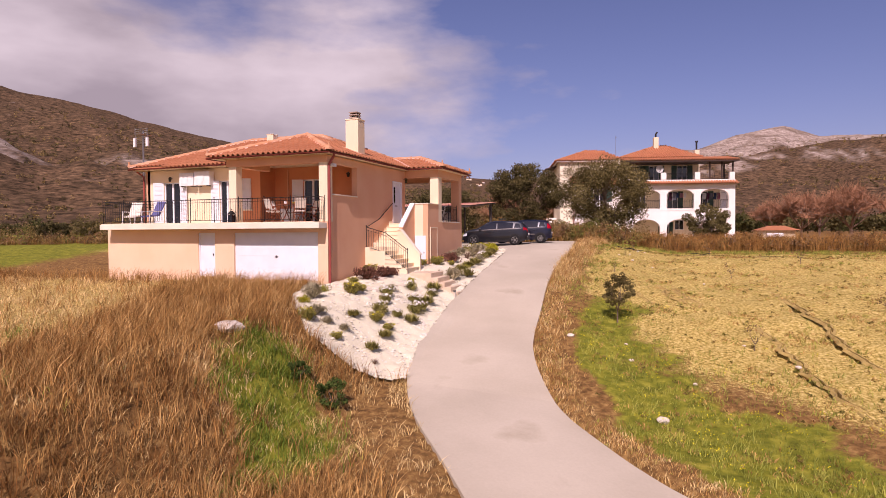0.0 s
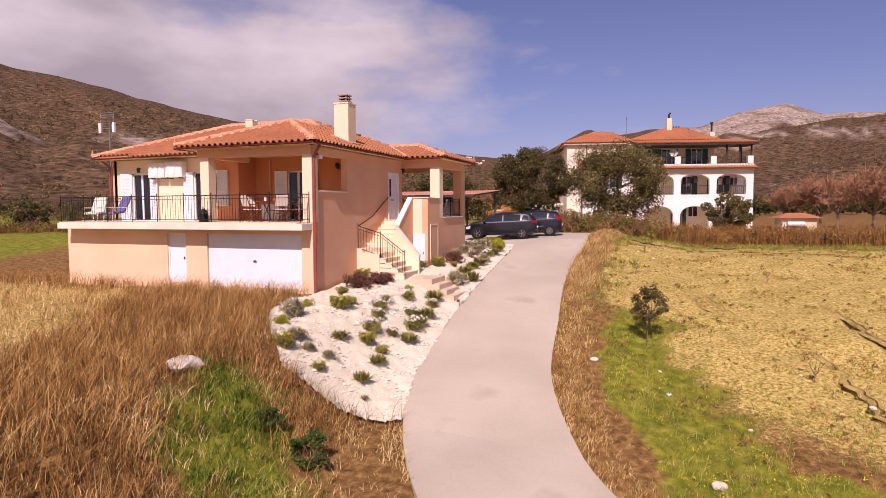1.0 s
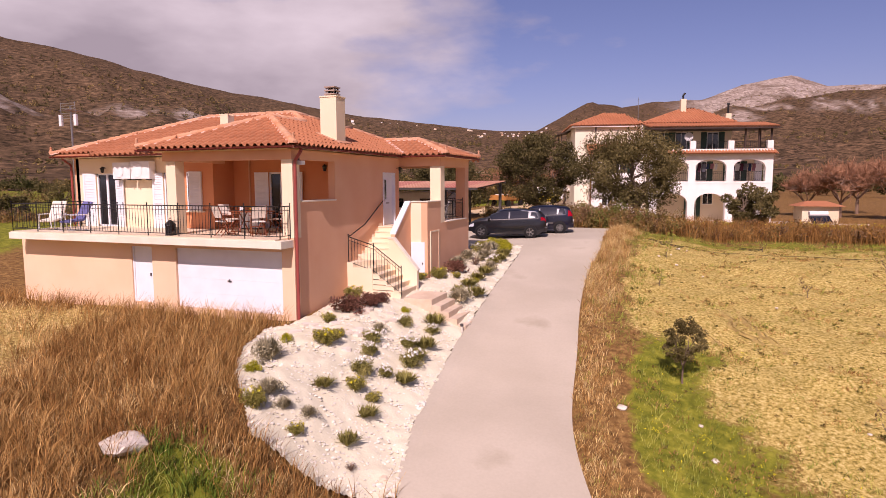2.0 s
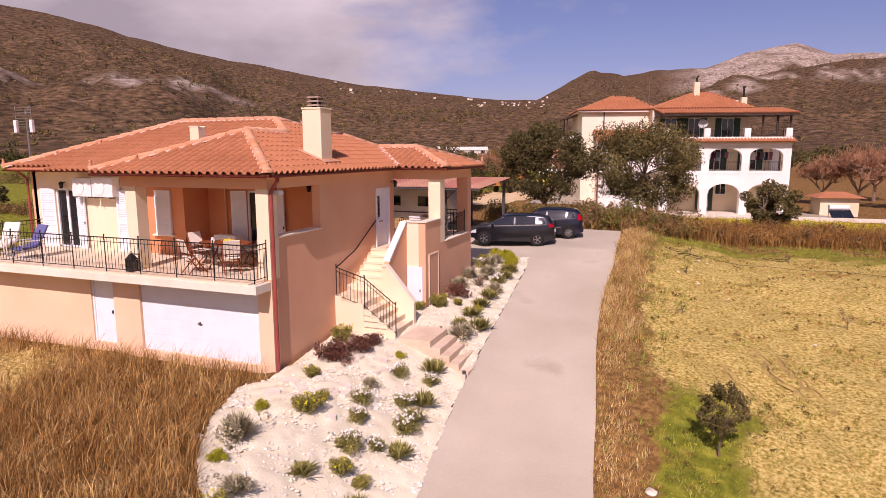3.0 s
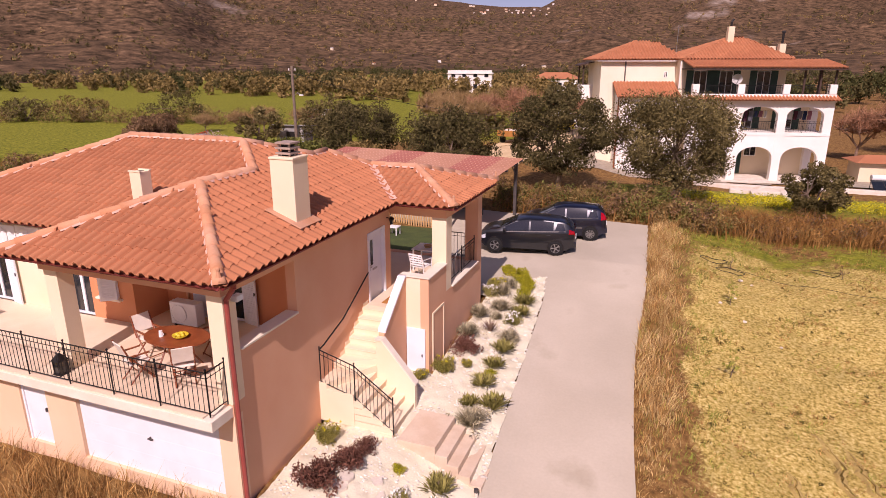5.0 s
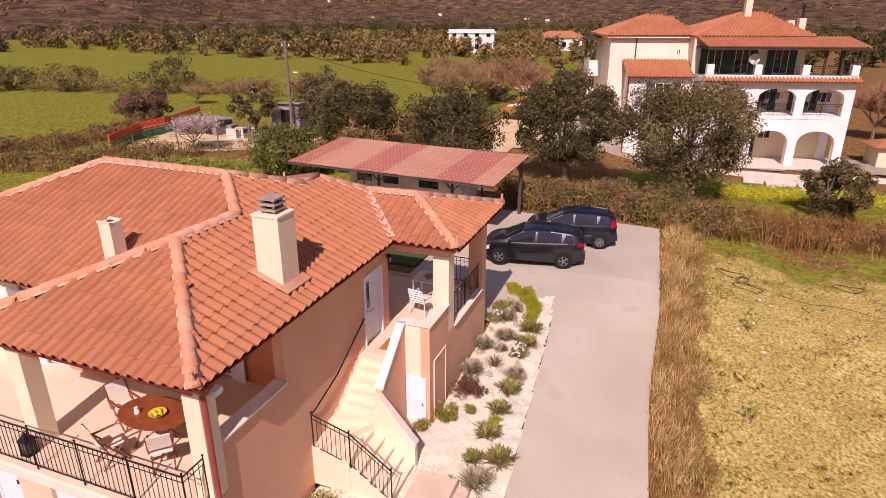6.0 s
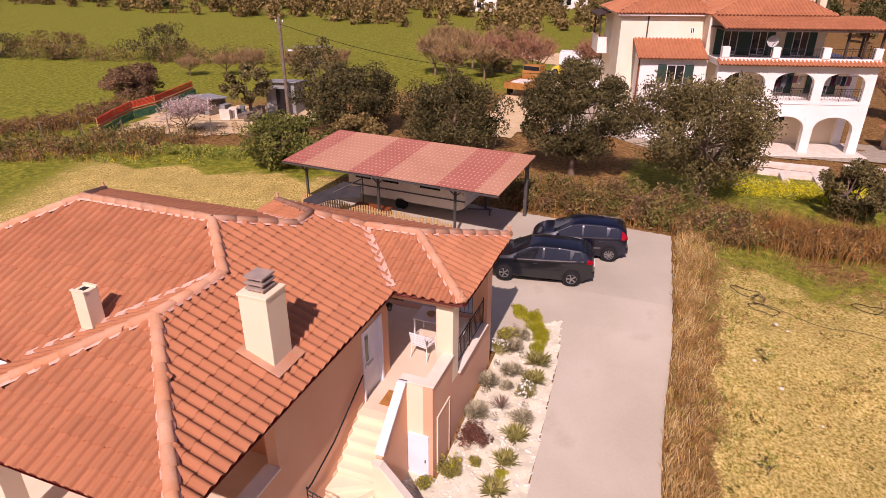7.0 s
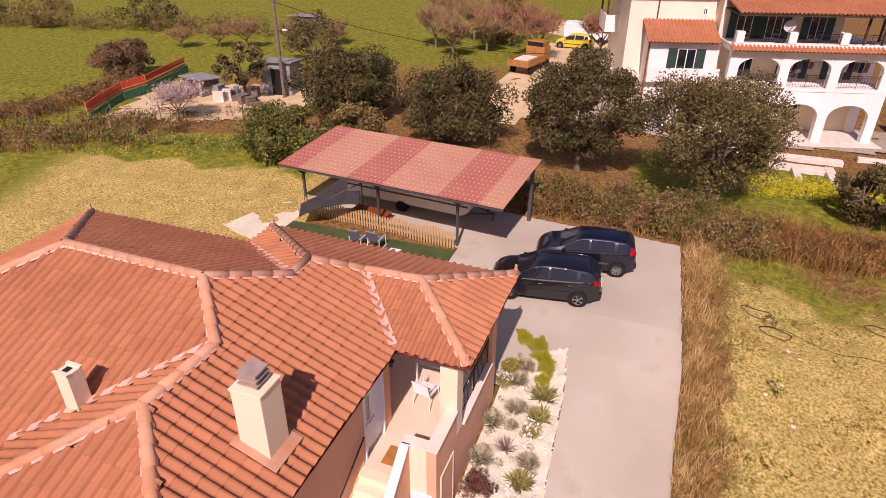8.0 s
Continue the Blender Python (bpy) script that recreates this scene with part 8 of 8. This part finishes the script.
# bare earth of the yard and the lane by the villa, laid as thin sheets over the land
earth = material("yard_earth", "C2A67C", "D0B88E", scale=0.8, fine=12, rough=1, bump=0.5, amount=0.3, third="B09468")
for nm, poly, m_ in (("yard_earth", [(-31.5, 27.2), (-26, 28.5), (-21.5, 31), (-19.5, 36), (-23, 39.5), (-31, 37), (-33, 33)], earth), ("lane", [(-7.5, 36), (-4.5, 36), (-2.5, 46), (-1.5, 58), (-3, 76), (-14, 80), (-14, 74), (-7.5, 68), (-8.5, 48)], earth), ("villa_yard", [(-2.5, 38.5), (7, 39.2), (22, 42), (22, 46), (6, 48), (-2, 52)], dull_stone)):
    tagged(grid_sheet(nm, poly, 0.6, 0.05, m_, 0.02), {"yard_earth": "trodden pale earth of the yard", "lane": "pale gravel lane behind the trees", "villa_yard": "pale paved yard round the villa"}[nm], "yard" if nm != "lane" else "lane", kind="structure")

# vehicles on the lane
tr = tagged(empty("flatbed_truck", (-7.2, 51.5, gz(-7, 51)), -12), "old orange flatbed truck on the lane", "truck")
orange = material("faded_orange_paint", "B07838", "9C6A34", scale=2, fine=30, rough=0.6, bump=0.05, amount=0.3)
part("cab", boxes((-0.9, 0.9, 0.9, 2.3, 0.6, 1.9), (-0.8, 0.8, 1.0, 2.2, 1.9, 2.35), bevel=0.08), orange, tr)
part("windscreen", boxes((-0.75, 0.75, 0.96, 1.0, 1.92, 2.28)), glass, tr)
part("bed", boxes((-1.0, 1.0, -2.4, 0.8, 0.75, 0.88), (-1.0, -0.94, -2.4, 0.8, 0.88, 1.3), (0.94, 1.0, -2.4, 0.8, 0.88, 1.3), (-0.94, 0.94, -2.4, -2.34, 0.88, 1.3)), orange, tr)
part("load", boxes((-0.7, 0.6, -1.8, 0.2, 0.88, 1.25), (-0.4, 0.8, -2.2, -1.4, 0.88, 1.4), bevel=0.05), stone_pale, tr)
for x in (-0.85, 0.85):
    for y in (-1.5, 1.6):
        part("wheel", rods([((x - 0.12, y, 0.4), (x + 0.12, y, 0.4))], 0.4, 16), rubber, tr)
wv = tagged(empty("white_van", (-4.6, 66.5, gz(-4.6, 66)), 8), "white panel van parked on the lane", "van")
bm = prism(bmesh.new(), [(-2.4, 0.35), (2.3, 0.35), (2.45, 0.9), (1.7, 1.15), (1.0, 1.95), (-2.3, 2.0), (-2.45, 1.7)], "y", -0.9, 0.9)
bmesh.ops.bevel(bm, geom=bm.edges[:], offset=0.07, segments=2, affect="EDGES")
part("body", bm, plastic_white, wv)
part("side_window", boxes((0.2, 1.1, -0.93, -0.88, 1.2, 1.7)), glass, wv)
for x in (-1.5, 1.5):
    for y in (-0.82, 0.82):
        part("wheel", rods([((x, y - 0.1, 0.33), (x, y + 0.1, 0.33))], 0.33, 16), rubber, wv)
yc = car(pose(-5.2, 62.6, gz(-5, 62), 0, 0, 175), yellow, "small yellow hatchback parked on the lane", L=3.8, W=1.6, H=1.45, plastic_hub=True)
yc["group"] = "vehicles on the lane"


# houses beyond
def far_house(at, turn, w, d, h, roofed, label, wall=white_wall):
    f = tagged(empty("far_house", at, turn), label, "house", group="distant houses")
    part("wall", boxes((-w / 2, w / 2, -d / 2, d / 2, -2, h)), wall, f)
    if roofed:
        bm = bmesh.new()
        e = [bm.verts.new((x, y, h)) for x, y in ((-w / 2 - 0.4, -d / 2 - 0.4), (w / 2 + 0.4, -d / 2 - 0.4), (w / 2 + 0.4, d / 2 + 0.4), (-w / 2 - 0.4, d / 2 + 0.4))]
        r = [bm.verts.new((-w / 4, 0, h + d * 0.2)), bm.verts.new((w / 4, 0, h + d * 0.2))]
        for fc in ((e[0], e[1], r[1], r[0]), (e[1], e[2], r[1]), (e[2], e[3], r[0], r[1]), (e[3], e[0], r[0]), (e[3], e[2], e[1], e[0])):
            bm.faces.new(fc)
        part("roof", bm, tile_clay, f)
    else:
        part("roof_slab", boxes((-w / 2 - 0.3, w / 2 + 0.3, -d / 2 - 0.3, d / 2 + 0.3, h, h + 0.2)), white_wall, f)
        part("roof_rail", boxes((-w / 2, w / 2, -d / 2 - 0.25, -d / 2 - 0.15, h + 0.2, h + 0.9)), white_wall, f)
    n = max(2, int(w / 2.5))
    for k in range(n):
        x = -w / 2 + (k + 0.5) * w / n
        for z in ([0.9] if h < 4 else [0.9, 3.8]) if h > 2.4 else ():
            part("window", boxes((x - 0.5, x + 0.5, -d / 2 - 0.04, -d / 2 + 0.05, z, z + 1.3)), glass, f)
    return f


far_house((-43.5, 147, 1.6), 15, 11, 8, 4.6, False, "pale flat-roofed house beyond the fields")
far_house((-25, 165, 1.6), 5, 12, 8, 3.2, True, "small red-roofed house beyond the trees")
far_house((-6, 150, 1.6), 10, 10, 8, 3.4, True, "small house with red tiled roof beyond the villa")
hut = far_house((21.6, 45.5, 0.62), 8, 2.8, 2.2, 1.35, True, "low garden hut with red tiled roof beside the villa", villa_cream)
solar = tagged(empty("solar_heater", (21.0, 39.2, gz(21.0, 39.2)), 10), "white solar water heater with two dark panels", "solar heater")
for k in (0, 1):
    p_ = part("panel", boxes((-1.0 + 1.05 * k, 0.0 + 1.05 * k, 0, 1.7, -0.04, 0.04)), glass, solar)
    p_.matrix_basis = pose(0, 0, 0.15, 35)
part("tank", rods([((-0.9, 1.55, 1.35), (0.95, 1.55, 1.35))], 0.28, 16), plastic_white, solar)
for sx in (-0.9, 0.95):
    part("stand", rods([((sx, 1.5, 0), (sx, 1.5, 1.1))], 0.03, 6), steel_grey, solar)
solar.scale = (0.72, 0.72, 0.72)
random.seed(77)
for i in range(40):
    a = random.choice([random.uniform(9, 18), random.uniform(18, 31), random.uniform(10, 14)])
    fr_ = random.uniform(0.84, 0.97) if i < 34 else random.uniform(0.06, 0.3)
    el_, ds = float(np.interp(a, AZ, EL)), float(np.interp(a, AZ, DIST))
    rr_ = 330 + (ds - 330) * fr_
    ar = radians(a + 1.2)
    x, y = 10 - rr_ * math.sin(ar), -12 + rr_ * math.cos(ar)
    j = int(np.argmin((MX - x) ** 2 + (MY - y) ** 2))
    z = float(MZ.ravel()[j])
    s = random.uniform(0.3, 0.6) if i < 34 else random.uniform(0.2, 0.3)
    vh = tagged(empty("village_house", (x, y, z), random.uniform(-20, 40)), "tiny pale house of the hill village", "house", group="hill village")
    part("wall", boxes((-5 * s, 5 * s, -4 * s, 4 * s, -5, 5 * s)), white_wall if i % 2 else villa_cream, vh)
    part("roof", prism(bmesh.new(), [(-4.6 * s, 5 * s), (4.6 * s, 5 * s), (0, 6.8 * s)], "x", -5.4 * s, 5.4 * s), tile_clay if i % 3 == 0 else white_wall, vh)

# black irrigation hose coiled by the saplings
hose = tagged(empty("irrigation_hose"), "black irrigation hose lying in loops on the slope", "hose")
for (hx, hy) in ((9.6, 18.6), (10.2, 17.6), (14.0, 19.6)):
    pts = [(hx + 0.5 * math.cos(t) * (1 + 0.2 * math.sin(3 * t)), hy + 0.35 * math.sin(t) * (1 + 0.2 * math.cos(2 * t))) for t in np.linspace(0, 12, 44)]
    pts = [Vector((x, y, gz(x, y) + 0.06 + 0.03 * math.sin(7 * x))) for x, y in pts]
    part("loop", rods(list(zip(pts[:-1], pts[1:])), 0.012, 5), iron, hose)
pts = [Vector((9.8 + 0.9 * t, 17.9 - 0.1 * t + 0.15 * math.sin(t * 2), gz(9.8 + 0.9 * t, 17.9 - 0.1 * t) + 0.06)) for t in np.linspace(0, 10, 40)]
part("run", rods(list(zip(pts[:-1], pts[1:])), 0.008, 5), iron, hose)

# narrow erosion gullies between crumbling banks on the bare slope
bank_soil = material("bank_soil", "B09858", "927C46", scale=3, fine=30, rough=1, bump=0.5, amount=0.35)
random.seed(44)
for (ax, ay), (bx, by) in (((16.2, 7.6), (18.6, -4.4)), ((15.2, 2.4), (17.4, -6.0)), ((11.7, 8.0), (12.9, 5.0)), ((12.3, 7.8), (13.4, 4.4)), ((10.9, 6.3), (11.6, 4.6))):
    n_ = int(math.hypot(bx - ax, by - ay) / 0.12)
    rows_ = []
    bm = bmesh.new()
    off = 0.0
    for i in range(n_ + 1):
        t = i / n_
        off = 0.85 * off + random.gauss(0, 0.045)
        fade = min(1, 5 * t, 5 * (1 - t))
        cx_, cy_ = ax + (bx - ax) * t + off + 0.12 * math.sin(9 * t), ay + (by - ay) * t
        hgt = fade * random.uniform(0.03, 0.09)
        gap = fade * random.uniform(0.025, 0.06)
        rows_.append([bm.verts.new((cx_ + dx, cy_, gz(cx_ + dx, cy_) + dz)) for dx, dz in ((-0.15, -0.03), (-gap - 0.03, hgt * 0.5), (-gap, hgt * 0.45), (-gap * 0.7, -0.10), (gap * 0.7, -0.10), (gap, hgt * 0.4), (gap + 0.03, hgt * 0.4), (0.13, -0.03))])
    for a, b in zip(rows_[:-1], rows_[1:]):
        for k in range(7):
            bm.faces.new((a[k], a[k + 1], b[k + 1], b[k]))
    tagged(part("erosion_gully", bm, bank_soil), "narrow erosion gully in the bare yellow soil", "gully", kind="structure")

# ---- single roof tiles over the side wall ----
for m in ob_list:
    o_ = new("tile", tile_me)
    o_.parent = roof
    o_.matrix_basis = m
